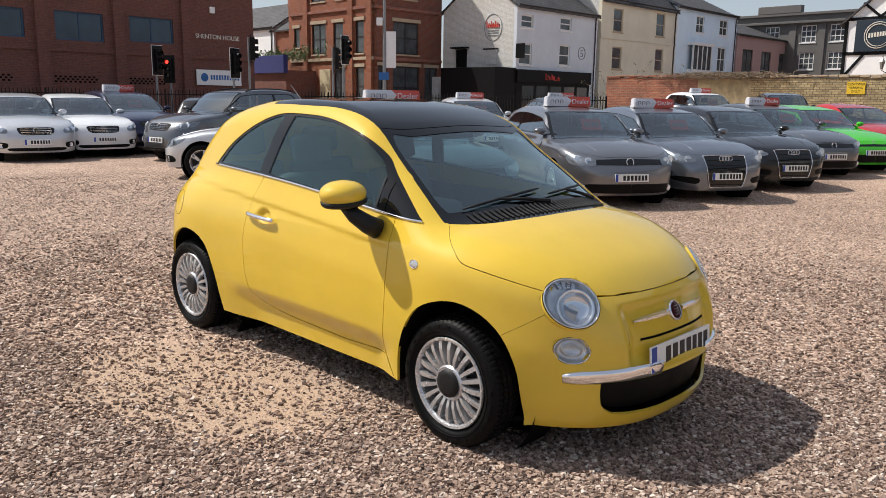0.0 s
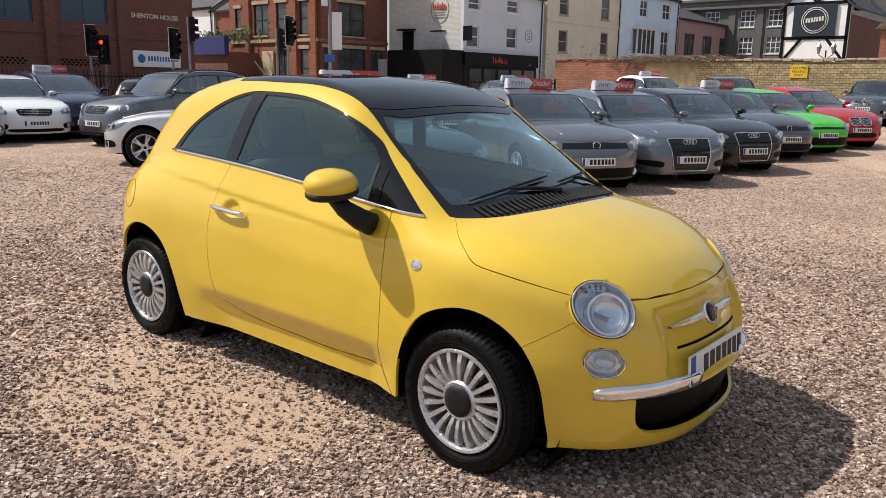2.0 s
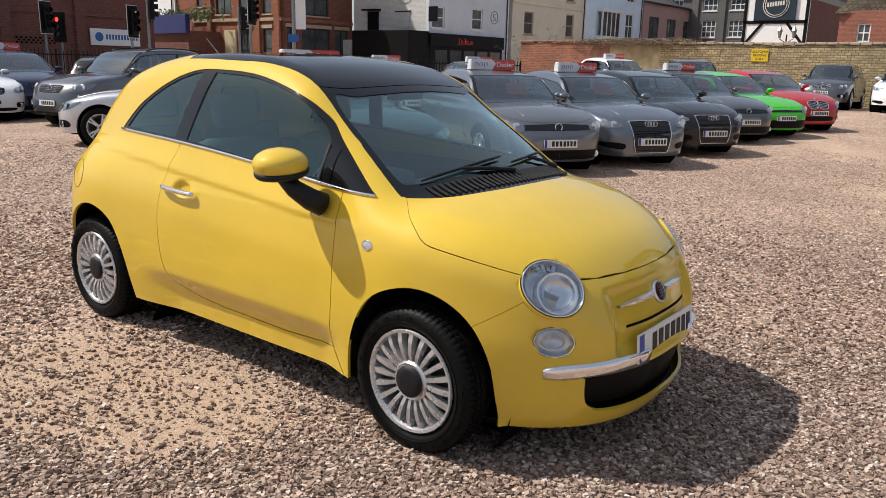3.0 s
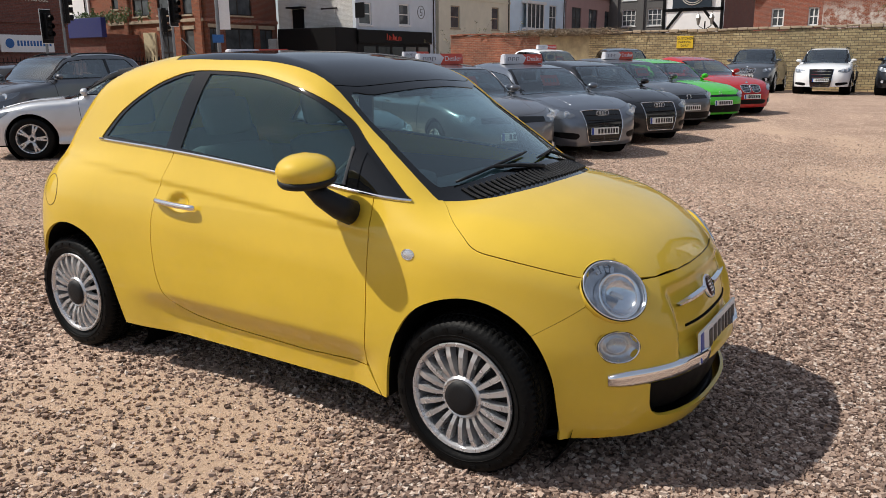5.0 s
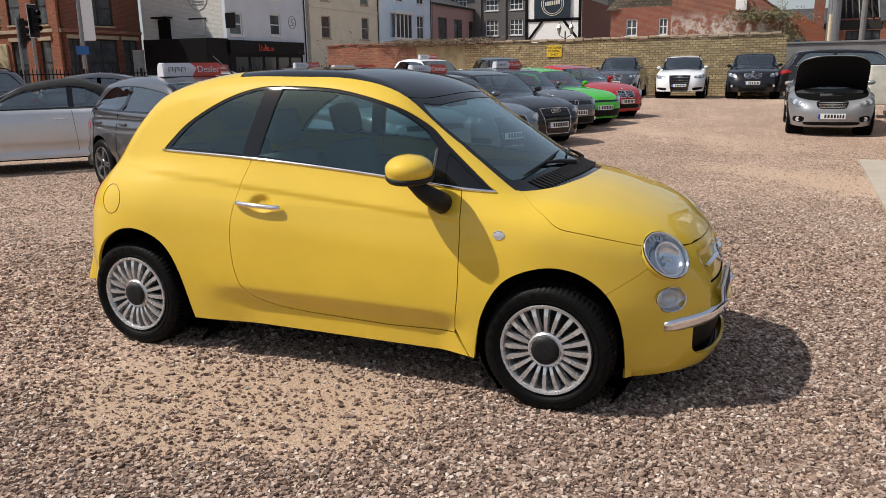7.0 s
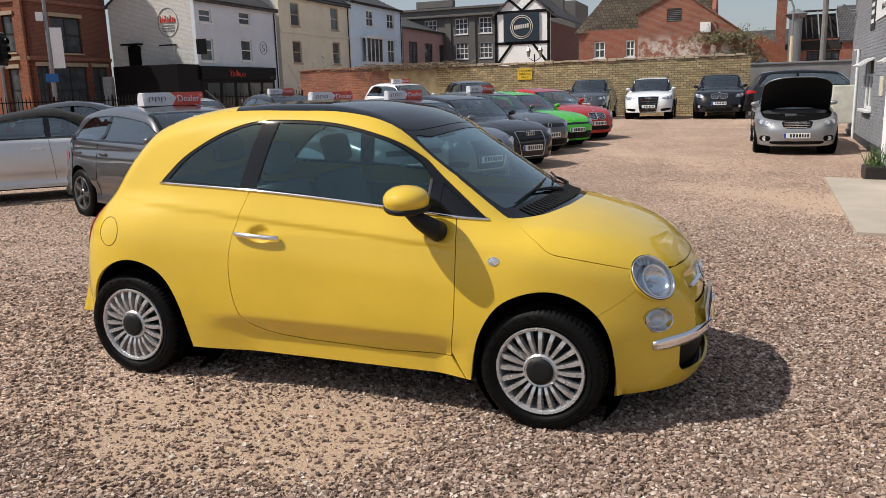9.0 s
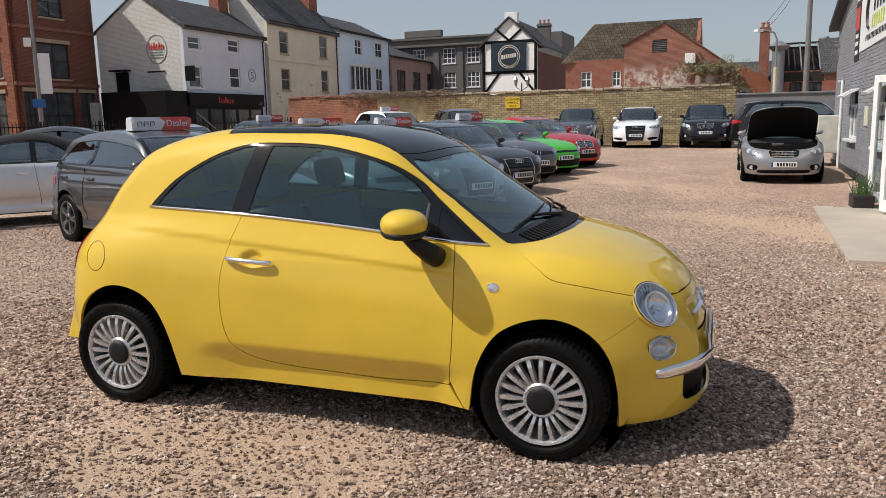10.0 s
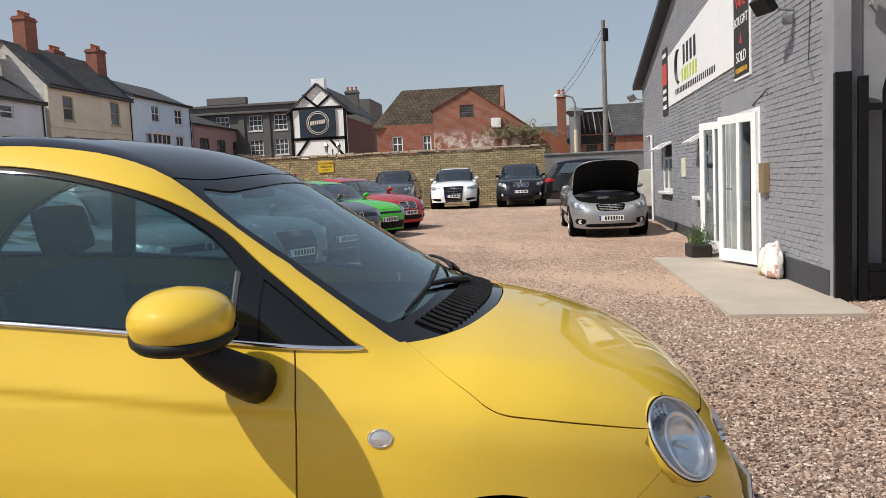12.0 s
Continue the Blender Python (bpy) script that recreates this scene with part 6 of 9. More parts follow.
GREY_PAINT = plain("grey_wall_paint", (0.262, 0.268, 0.290), 0.55, vary=0.14, scale=2.2, bump=0.4, bscale=38)
GREY_PAINT_DARK = plain("dark_plinth_paint", (0.045, 0.047, 0.055), 0.6, vary=0.15, scale=2.0, bump=0.2, bscale=45)
UPVC = plain("white_upvc", (0.80, 0.80, 0.80), 0.3, vary=0.03)
CLEAR = glass_of("clear_pane", (0.86, 0.90, 0.90))


# ---------------------------------------------------------------- building kit
def sheet(name, loops, mat, parent, thick=0.25, place=None, label="", step=50.0):
    """An upright slab (x along, z up, outer face at y = 0) with openings that go through."""
    v, f = fill2([np.array(l, float) for l in loops], step)
    a, b, c = v[f[:, 0]], v[f[:, 1]], v[f[:, 2]]
    cr = (b - a)[:, 0] * (c - a)[:, 1] - (b - a)[:, 1] * (c - a)[:, 0]
    f = np.where((cr < 0)[:, None], f[:, ::-1], f)
    n = len(v)
    verts = [(p[0], 0.0, p[1]) for p in v] + [(p[0], thick, p[1]) for p in v]
    faces = [tuple(t) for t in f] + [tuple(int(i) + n for i in t[::-1]) for t in f]
    e = np.concatenate([f[:, [0, 1]], f[:, [1, 2]], f[:, [2, 0]]])
    _, idx, cnt = np.unique(np.sort(e, axis=1), axis=0, return_index=True, return_counts=True)
    for i, j in e[idx[cnt == 1]]:
        faces.append((int(j), int(i), int(i) + n, int(j) + n))
    ob = part(name, mesh_of(name, verts, faces, mat), None, parent, label)
    if place is not None:
        ob.matrix_local = place
    return ob


def rect(u0, z0, u1, z1):
    return [(u0, z0), (u1, z0), (u1, z1), (u0, z1)]


def sash(parent, u0, z0, u1, z1, frame=None, cols=1, rows=2, place=None, pane=None, sill=True, bar=0.085, depth=0.08):
    """A window set back in its opening: frame with bars, sill, and panes."""
    frame = frame or FRAME_WHITE
    def cuts(a, b, n):
        out = [a, a + bar]
        for k in range(1, n):
            c = a + (b - a) * k / n
            out += [c - bar * 0.4, c + bar * 0.4]
        return out + [b - bar, b]

    us, zs = cuts(u0, u1, cols), cuts(z0, z1, rows)
    bm = bmesh.new()
    vs = {(i, j, k): bm.verts.new((x, depth + 0.07 * k, z)) for i, x in enumerate(us) for j, z in enumerate(zs) for k in (0, 1)}
    solid = lambda i, j: 0 <= i < len(us) - 1 and 0 <= j < len(zs) - 1 and not (i % 2 and j % 2)
    for i in range(len(us) - 1):
        for j in range(len(zs) - 1):
            if not solid(i, j):
                continue
            q = ((i, j), (i + 1, j), (i + 1, j + 1), (i, j + 1))
            bm.faces.new([vs[a, b, 0] for a, b in q])
            bm.faces.new([vs[a, b, 1] for a, b in q[::-1]])
            for k, (di, dj) in enumerate(((0, -1), (1, 0), (0, 1), (-1, 0))):
                if not solid(i + di, j + dj):
                    a, b = q[k], q[(k + 1) % 4]
                    bm.faces.new((vs[a[0], a[1], 1], vs[b[0], b[1], 1], vs[b[0], b[1], 0], vs[a[0], a[1], 0]))
    ob = part("window", bm, frame, parent)
    if place is not None:
        ob.matrix_local = place
    part("pane", box_bm(u0 + 0.01, depth + 0.03, z0 + 0.01, u1 - 0.01, depth + 0.045, z1 - 0.01), pane or PANE, ob)
    if sill:
        part("sill", box_bm(u0 - 0.08, -0.06, z0 - 0.10, u1 + 0.08, depth, z0, 0.01), STONE_TRIM if frame is not FRAME_WHITE else frame, ob)
    return ob


def gable_roof(parent, u0, u1, y0, y1, eave, ridge, mat, over=0.2, mid=None, thick=0.12, name="roof"):
    """Two slopes that meet over the middle, running along x."""
    ym = (y0 + y1) / 2 if mid is None else mid
    bm = bmesh.new()
    for ya, yb in ((y0 - over, ym), (y1 + over, ym)):
        d = (ridge - eave) / abs(ym - (y0 if ya < ym else y1))
        za = eave - d * over
        vs = []
        for x in (u0 - over * 0.5, u1 + over * 0.5):
            vs.append([bm.verts.new(p) for p in ((x, ya, za), (x, yb, ridge), (x, yb, ridge - thick), (x, ya, za - thick))])
        a, b = vs
        for k in range(4):
            bm.faces.new((a[k], a[(k + 1) % 4], b[(k + 1) % 4], b[k]))
        bm.faces.new(a)
        bm.faces.new(b[::-1])
    bmesh.ops.recalc_face_normals(bm, faces=bm.faces[:])
    return part(name, bm, mat, parent)


def chimney(parent, u, y, z0, z1, w=0.9, d=0.6, pots=3, mat=None):
    bm = box_bm(u - w / 2, y - d / 2, z0, u + w / 2, y + d / 2, z1 - 0.25)
    box(bm, u - w / 2 - 0.07, y - d / 2 - 0.07, z1 - 0.25, u + w / 2 + 0.07, y + d / 2 + 0.07, z1 - 0.12)
    box(bm, u - w / 2, y - d / 2, z1 - 0.12, u + w / 2, y + d / 2, z1)
    ob = part("chimney", bm, mat or BRICK_RED, parent)
    for k in range(pots):
        x = u - w / 2 + w * (k + 0.5) / pots
        bm = bmesh.new()
        lathe(bm, [(0.12, z1), (0.10, z1 + 0.25), (0.12, z1 + 0.28), (0.12, z1 + 0.36), (0.08, z1 + 0.36), (0.08, z1 + 0.1)], 12, "z", m=pose(x, y, 0))
        part("chimney_pot", bm, CLAY, ob)
    return ob


def gutter(parent, u0, u1, z, y=-0.22):
    bm = bmesh.new()
    tube(bm, [(u0, y, z), (u1, y, z)], 0.06, 6)
    tube(bm, [(u1 - 0.3, y, z), (u1 - 0.3, -0.06, z - 0.3), (u1 - 0.3, -0.06, 0.2)], 0.045, 6)
    return part("gutter", bm, FRAME_DARK, parent)


def place_of(P, D):
    return pose(P[0], P[1], 0, 0, 0, math.degrees(math.atan2(D[1], D[0])))


R2 = 0.7071


def house(name, P, D, label, u0, u1, depth, eave, ridge, wall_mat, wins, side_mat=None, roof=SLATE, frame=None, base=-0.6, left_gable=True, cols=1, rows=2, overhang=0.2):
    h = thing(name, place_of(P, D), label, "building")
    side_mat = side_mat or wall_mat
    sheet("front_wall", [rect(u0, base, u1, eave)] + [rect(*w) for w in wins], wall_mat, h)
    gable = [(0.25, base), (depth, base), (depth, eave), (depth / 2, ridge), (0.25, eave + (ridge - eave) * 0.5 / depth)]
    sheet("left_wall", [gable], side_mat, h, place=pose(u0 + 0.25, 0, 0, 0, 0, 90))
    sheet("right_wall", [gable], side_mat, h, place=pose(u1, 0, 0, 0, 0, 90))
    part("back_wall", box_bm(u0 + 0.25, depth - 0.25, base, u1 - 0.25, depth - 0.003, eave), side_mat, h)
    part("floor_slab", box_bm(u0 + 0.3, 0.5, 3.0, u1 - 0.3, depth - 0.3, 3.2), FRAME_DARK, h)
    gable_roof(h, u0, u1, 0, depth, eave, ridge, roof, overhang)
    gutter(h, u0, u1, eave - 0.05)
    for w in wins:
        sash(h, *w, frame=frame, cols=cols, rows=rows)
    return h


def street():
    # --- restaurant with a whitewashed gable
    wins = [(0.44, 6.05, 1.64, 6.86), (4.54, 6.15, 5.8, 7.0), (0.32, 3.73, 1.58, 5.08), (4.56, 3.83, 5.74, 5.2)]
    h = house("restaurant_building", (4.49, 50.9), (R2, R2), "two-storey pale grey rendered restaurant with whitewashed gable and black shopfront", 0, 8.9, 6.6, 7.45, 9.6, RENDER_GREY, wins, WHITE_BRICK, rows=2)
    front = part("shopfront", box_bm(-0.15, -0.22, -0.5, 7.9, 0.0, 3.4, 0.02), BLACK_TIMBER, h, "black painted timber shopfront")
    part("fascia", box_bm(-0.2, -0.34, 2.6, 7.95, -0.22, 3.42, 0.02), BLACK_TIMBER, front)
    for k in range(5):
        part("shop_pane", box_bm(0.4 + 1.5 * k, -0.235, 0.5, 1.6 + 1.5 * k, -0.222, 2.4), PANE_DARK, front)
    bm = bmesh.new()
    for k, (w, hh, dz) in enumerate(((0.28, 0.40, 0.0), (0.18, 0.24, -0.08), (0.07, 0.40, 0.0), (0.07, 0.26, -0.07), (0.32, 0.24, -0.08), (0.18, 0.24, -0.08))):
        x = 2.7 + sum((0.28, 0.18, 0.07, 0.07, 0.32, 0.18)[:k]) + 0.09 * k
        tube(bm, [(x, -0.36, 3.02 + dz + hh / 2), (x, -0.36, 3.02 + dz - hh / 2), (x + w * 0.8, -0.36, 3.02 + dz - hh / 2), (x + w * 0.8, -0.36, 3.02 + dz + hh * 0.3)], 0.035, 4)
    part("red_lettering_shape", bm, SIGN_TEXT_RED, front)
    part("hanging_sign", box_bm(-0.12, -0.75, 4.1, -0.04, -0.05, 5.0, 0.01), BLACK_TIMBER, h)
    bm = bmesh.new()
    tube(bm, [(7.1 + 0.42 * math.cos(a), -0.012, 4.75 + 0.42 * math.sin(a)) for a in np.linspace(0, 2 * math.pi, 24, endpoint=False)], 0.03, 4, True)
    tube(bm, [(7.25, -0.012, 4.95), (7.0, -0.012, 4.95), (7.0, -0.012, 4.75), (7.2, -0.012, 4.72), (7.2, -0.012, 4.55), (6.98, -0.012, 4.55)], 0.035, 4)
    part("wall_emblem", bm, POST_GREY, h, "round grey painted emblem")
    # gable things: u runs back from the corner along +y of the house
    bm = bmesh.new()
    c = 2.0
    tube(bm, [(-0.015, c + 0.75 * math.cos(a), 6.1 + 0.85 * math.sin(a)) for a in np.linspace(0, 2 * math.pi, 28, endpoint=False)], 0.02, 4, True)
    for k in range(3):
        box(bm, -0.02, c - 0.45, 5.55 + k * 0.16, -0.003, c + 0.45, 5.63 + k * 0.16)
    part("painted_roundel", bm, POST_GREY, h)
    bm = bmesh.new()
    for k in range(6):
        y0 = c + 0.55 - k * 0.19
        tube(bm, [(-0.02, y0, 6.5 if k % 2 == 0 else 6.4), (-0.02, y0, 6.1), (-0.02, y0 - 0.12, 6.1), (-0.02, y0 - 0.12, 6.3)], 0.035, 4)
    part("red_lettering_shape", bm, SIGN_TEXT_RED, h)
    part("gable_door", box_bm(-0.10, 4.3, 2.9, -0.003, 5.25, 4.8, 0.02), BLACK_TIMBER, h)
    part("gable_canopy", box_bm(-0.5, 4.1, 4.85, -0.003, 5.45, 4.95, 0.02), BLACK_TIMBER, h)
    part("gable_hatch", box_bm(-0.06, 1.6, 3.75, -0.003, 2.7, 4.7, 0.01), WHITE_BRICK, h)
    part("gable_hatch_frame", box_bm(-0.08, 1.5, 4.7, -0.003, 2.8, 4.8, 0.01), FRAME_DARK, h)
    part("black_extension", box_bm(-2.2, -0.2, -0.5, -0.15, 4.6, 3.5, 0.04), BLACK_TIMBER, h, "single-storey black painted timber extension")
    part("yard_wall", box_bm(-0.3, 6.7, -0.5, 0.0, 11.5, 3.0, 0.02), WHITE_BRICK, h)
    chimney(h, 8.4, 3.3, 8.6, 11.3, 1.1, 0.8, 4)
    # --- cream house
    wins = [(0.72, 6.5, 1.94, 8.13), (6.7, 6.55, 8.0, 8.3), (0.74, 3.83, 2.0, 5.43), (6.8, 3.87, 8.0, 5.6)]
    h = house("cream_house", (11.7, 58.1), (R2, R2), "three-storey cream rendered terraced house with sash windows", -0.85, 9.85, 5.8, 8.75, 11.7, RENDER_CREAM, wins, WHITE_BRICK, frame=STONE_TRIM)
    part("string_course", box_bm(-0.85, -0.07, 5.95, 9.85, 0.0, 6.12, 0.01), RENDER_CREAM, h)
    part("passage_door", box_bm(3.3, -0.04, 0.0, 4.6, 0.0, 2.6, 0.01), FRAME_DARK, h)
    chimney(h, 9.3, 2.3, 9.8, 12.6, 1.3, 0.9, 4)
    chimney(h, 1.7, 2.9, 9.8, 13.6, 1.3, 0.9, 4)
    chimney(h, 7.6, 4.6, 9.0, 12.4, 1.3, 0.8, 4)
    # --- pale blue house
    wins = [(1.36, 7.25, 2.76, 8.62), (5.6, 7.3, 7.15, 8.64), (5.6, 4.2, 7.15, 6.3)]
    h = house("blue_house", (20.0, 66.4), (R2, R2), "pale blue rendered terraced house with white sash and bay windows", -1.85, 8.9, 7.2, 9.15, 10.9, RENDER_BLUE, wins, cols=2)
    bay = part("bay_window", box_bm(0.2, -0.55, 3.95, 3.6, 0.0, 4.2, 0.02), FRAME_WHITE, h)
    part("bay_roof", box_bm(0.1, -0.65, 6.15, 3.7, 0.0, 6.4, 0.03), FRAME_WHITE, bay)
    for k in range(5):
        part("bay_post", box_bm(0.25 + k * 0.79, -0.5, 4.2, 0.37 + k * 0.79, -0.38, 6.15), FRAME_WHITE, bay)
    for k in range(4):
        part("bay_pane", box_bm(0.37 + k * 0.79, -0.46, 4.2, 1.04 + k * 0.79, -0.44, 6.15), PANE, bay)
    # --- dusky pink low house
    wins = [(-0.7, 4.3, 1.5, 6.4), (3.4, 4.3, 5.6, 6.4), (7.6, 4.3, 9.8, 6.4)]
    house("pink_house", (28.0, 74.5), (R2, R2), "low dusky pink rendered building with a slate roof", -2.0, 13.5, 8.0, 7.7, 9.3, RENDER_MAUVE, wins, frame=FRAME_DARK, cols=2)
    # --- grey stone block from between the wars
    h = thing("stone_office_building", place_of((33.0, 82.0), (R2, -R2)), "soot-grey stone office building with white metal windows and parapet", "building")
    wins = [(x, z, x + 1.45, z + 1.65) for x in (-0.4, 3.2, 5.95) for z in (4.85, 7.45)]
    sheet("front_wall", [rect(-9, -0.6, 9.6, 10.1)] + [rect(*w) for w in wins], STONE_GREY, h)
    for w in wins:
        sash(h, *w, cols=3, rows=3)
    part("wall", box_bm(-9, 0.25, -0.6, 9.6, 10, 10.0), STONE_GREY, h)
    part("parapet", box_bm(-9.1, -0.25, 10.1, 9.7, 0.4, 10.35, 0.03), STONE_GREY, h)
    part("cornice", box_bm(-9.1, -0.45, 9.3, 9.7, -0.003, 9.55, 0.05), STONE_GREY, h)
    part("raised_parapet", box_bm(-1.2, -0.28, 10.35, 3.1, 0.5, 11.1, 0.05), STONE_GREY, h)
    for x in (-2.2, 2.4, 5.2, 8.3):
        part("pilaster", box_bm(x - 0.35, -0.15, -0.6, x + 0.35, -0.003, 9.3, 0.02), STONE_GREY, h)
    part("attic", box_bm(10.5, 2.0, -0.6, 16.0, 9.0, 10.4, 0.05), STONE_GREY, h)
    # --- pub with a black-and-white timbered gable
    h = thing("timbered_pub", place_of((32.3, 59.9), (R2, -R2)), "pub with white gable and black timbers and a round emblem board", "building")
    sheet("front_wall", [[(-2.4, -0.6), (2.4, -0.6), (2.4, 7.85), (0, 9.75), (-2.4, 7.85)]], RENDER_WHITE, h)
    part("side_wall", box_bm(2.15, 0.26, -0.6, 2.4, 12.0, 7.0), BRICK_DARK, h)
    part("far_wall", box_bm(-2.4, 0.26, -0.6, -2.15, 12.0, 7.0), BRICK_DARK, h)
    bm = bmesh.new()
    for sg in (-1, 1):
        vs = [bm.verts.new(p) for p in ((sg * 2.75, -0.25, 7.5), (0, -0.25, 9.95), (0, 12.2, 9.95), (sg * 2.75, 12.2, 7.5), (sg * 2.75, -0.25, 7.35), (0, -0.25, 9.8), (0, 12.2, 9.8), (sg * 2.75, 12.2, 7.35))]
        for f in ((0, 1, 2, 3), (7, 6, 5, 4), (0, 4, 5, 1), (1, 5, 6, 2), (2, 6, 7, 3), (3, 7, 4, 0)):
            bm.faces.new([vs[i] for i in f])
    bmesh.ops.recalc_face_normals(bm, faces=bm.faces[:])
    part("roof", bm, SLATE, h)
    for nm, a, b, w in (("beam", (-2.4, 7.85), (2.4, 7.85), 0.12), ("beam", (-2.4, 5.3), (2.4, 5.3), 0.12), ("post", (-2.3, 3.0), (-2.3, 7.85), 0.12), ("post", (2.3, 3.0), (2.3, 7.85), 0.12), 
                        ("brace", (-2.2, 3.6), (-0.9, 5.25), 0.1), ("brace", (2.2, 3.6), (0.9, 5.25), 0.1), ("brace", (-1.25, 9.0), (0.0, 7.95), 0.09), ("brace", (1.25, 9.0), (0.0, 7.95), 0.09),
                        ("bargeboard", (-2.7, 7.55), (0.0, 9.85), 0.08), ("bargeboard", (2.7, 7.55), (0.0, 9.85), 0.08)):
        dx, dz = b[0] - a[0], b[1] - a[1]
        L = math.hypot(dx, dz)
        bm = bmesh.new()
        box(bm, 0, -0.06, -w, L, 0.0, w, 0.0, pose(a[0], -0.003, a[1], 0, -math.degrees(math.atan2(dz, dx)), 0))
        part(nm, bm, BLACK_TIMBER, h)
    board = part("emblem_board", box_bm(-1.6, -0.16, 5.42, 1.5, -0.07, 7.75, 0.02), plain("night_blue_board", (0.012, 0.025, 0.04), 0.5), h, "dark blue board with pale round emblem")
    bm = bmesh.new()
    for r in (0.95, 0.80):
        tube(bm, [(r * math.cos(a), -0.175, 6.6 + r * math.sin(a)) for a in np.linspace(0, 2 * math.pi, 32, endpoint=False)], 0.035, 4, True)
    for k in range(7):
        box(bm, -0.66 + k * 0.19, -0.18, 6.42 + 0.02 * k, -0.53 + k * 0.19, -0.165, 6.75 + 0.02 * k)
    part("pale_emblem_shape", bm, SIGN_TEXT_PALE, board)
    part("chimney", box_bm(-0.55, 0.5, 9.4, 0.55, 1.3, 10.35, 0.03), RENDER_WHITE, h)
    chimney(h, 1.0, 9.0, 8.0, 10.2, 1.2, 0.8, 3, STONE_GREY)
    # --- brick workshop with a patched gable
    h = thing("brick_workshop", place_of((34.0, 42.9), (R2, -R2)), "old red brick workshop with patched gable, louvre and tiled roof", "building")
    sheet("gable_wall", [[(-2.2, -0.6), (4.4, -0.6), (4.4, 4.75), (2.6, 6.05), (0.4, 7.45), (-0.9, 6.9), (-2.2, 6.2)], rect(-0.34, 5.55, 0.6, 6.4)], BRICK_PATCHY, h)
    lv = part("louvre", box_bm(-0.34, 0.16, 5.55, 0.6, 0.2, 6.4), FRAME_DARK, h)
    for k in range(7):
        bm = bmesh.new()
        box(bm, -0.34, -0.05, -0.008, 0.6, 0.06, 0.008, 0.0, pose(0, 0.09, 5.62 + 0.12 * k, -35, 0, 0))
        part("slat", bm, POST_GREY, lv)
    part("flood_lamp", box_bm(1.78, -0.22, 4.75, 2.45, -0.003, 5.4, 0.03), SIGN_BOARD_WHITE, h)
    part("side_wall", box_bm(4.15, 0.26, -0.6, 4.4, 9, 4.6), BRICK_RED, h)
    bm = bmesh.new()
    vs = [bm.verts.new(p) for p in ((4.6, -0.1, 4.55), (0.4, -0.1, 7.5), (0.4, 9, 7.5), (4.6, 9, 4.55), (-2.4, -0.1, 6.1), (-2.4, 9, 6.1))]
    bm.faces.new((vs[0], vs[3], vs[2], vs[1]))
    bm.faces.new((vs[1], vs[2], vs[5], vs[4]))
    bmesh.ops.solidify(bm, geom=bm.faces[:], thickness=0.12)
    part("roof", bm, TILE_BROWN, h)
    wins = [(-5.15, 3.4, -4.4, 4.5), (-3.0, 3.4, -2.4, 4.5)]
    sheet("low_wall", [rect(-6.2, -0.6, -2.21, 5.25)] + [rect(*w) for w in wins], BRICK_RED, h)
    for w in wins:
        sash(h, *w, cols=2)
    bm = bmesh.new()
    vs = [bm.verts.new(p) for p in ((-6.5, -0.3, 5.1), (2.6, 2.2, 5.1), (2.6, 4.6, 8.15), (-5.0, 4.6, 8.15), (-6.5, 9.0, 5.1), (2.6, 9.0, 5.1))]
    bm.faces.new((vs[0], vs[1], vs[2], vs[3]))
    bm.faces.new((vs[3], vs[2], vs[5], vs[4]))
    bm.faces.new((vs[0], vs[3], vs[4]))
    bmesh.ops.solidify(bm, geom=bm.faces[:], thickness=0.12)
    part("tiled_roof", bm, TILE_BROWN, h)
    sheet("high_gable", [[(2.2, 4.0), (9.0, 4.0), (9.0, 5.1), (4.6, 8.1), (2.2, 6.4)]], BRICK_RED, h, place=pose(2.62, 0, 0, 0, 0, 90))
    # --- far brick sheds with a flue
    h = thing("brick_shed", place_of((46.0, 40.0), (R2, -R2)), "distant low brick sheds with burnt-out slate roof and steel flue", "building")
    wins = [(-1.9, 2.3, -1.1, 3.5), (-0.8, 2.3, 0.2, 3.5)]
    sheet("front_wall", [rect(-2.6, -0.6, 11.5, 4.3)] + [rect(*w) for w in wins], BRICK_RED, h)
    sheet("low_front", [[(-7.5, -0.6), (-2.62, -0.6), (-2.62, 3.2), (-5.0, 4.9), (-7.5, 3.4)]], BRICK_ORANGE, h)
    part("dark_room", box_bm(-2.4, 0.5, -0.5, 11.3, 6.0, 4.2), FRAME_DARK, h)
    for w in wins:
        sash(h, *w, frame=FRAME_DARK, cols=2, rows=2)
    gable_roof(h, 0.2, 11.5, 0, 6, 4.3, 6.7, SLATE)
    gable_roof(h, -7.5, -2.7, 2.0, 6, 3.4, 5.3, SLATE, name="low_roof")
    part("soot_patch", box_bm(-2.4, -0.02, 3.55, 0.3, -0.003, 4.2), plain("soot_black", (0.02, 0.018, 0.017), 0.9, vary=0.5, scale=1.5), h)
    for k in range(7):                                        # bare rafters where the roof has burnt away
        bm = bmesh.new()
        x = -2.35 + 0.40 * k
        tube(bm, [(x, -0.1, 4.3), (x, 3.0, 6.4 - 0.2 * (k % 3))], 0.06, 4)
        part("rafter", bm, FRAME_DARK if k % 3 else POST_GREY, h)
    part("ridge_board", box_bm(-2.4, 2.95, 6.35, 0.2, 3.05, 6.5), FRAME_DARK, h)
    part("rear_slope", box_bm(-2.4, 3.1, 4.2, 0.2, 3.3, 6.2), FRAME_DARK, h)
    bm = bmesh.new()
    lathe(bm, [(0.42, 1.0), (0.42, 5.7), (0.5, 5.75), (0.75, 6.0), (0.15, 6.35)], 18, "z", m=pose(-2.75, -0.7, 0))
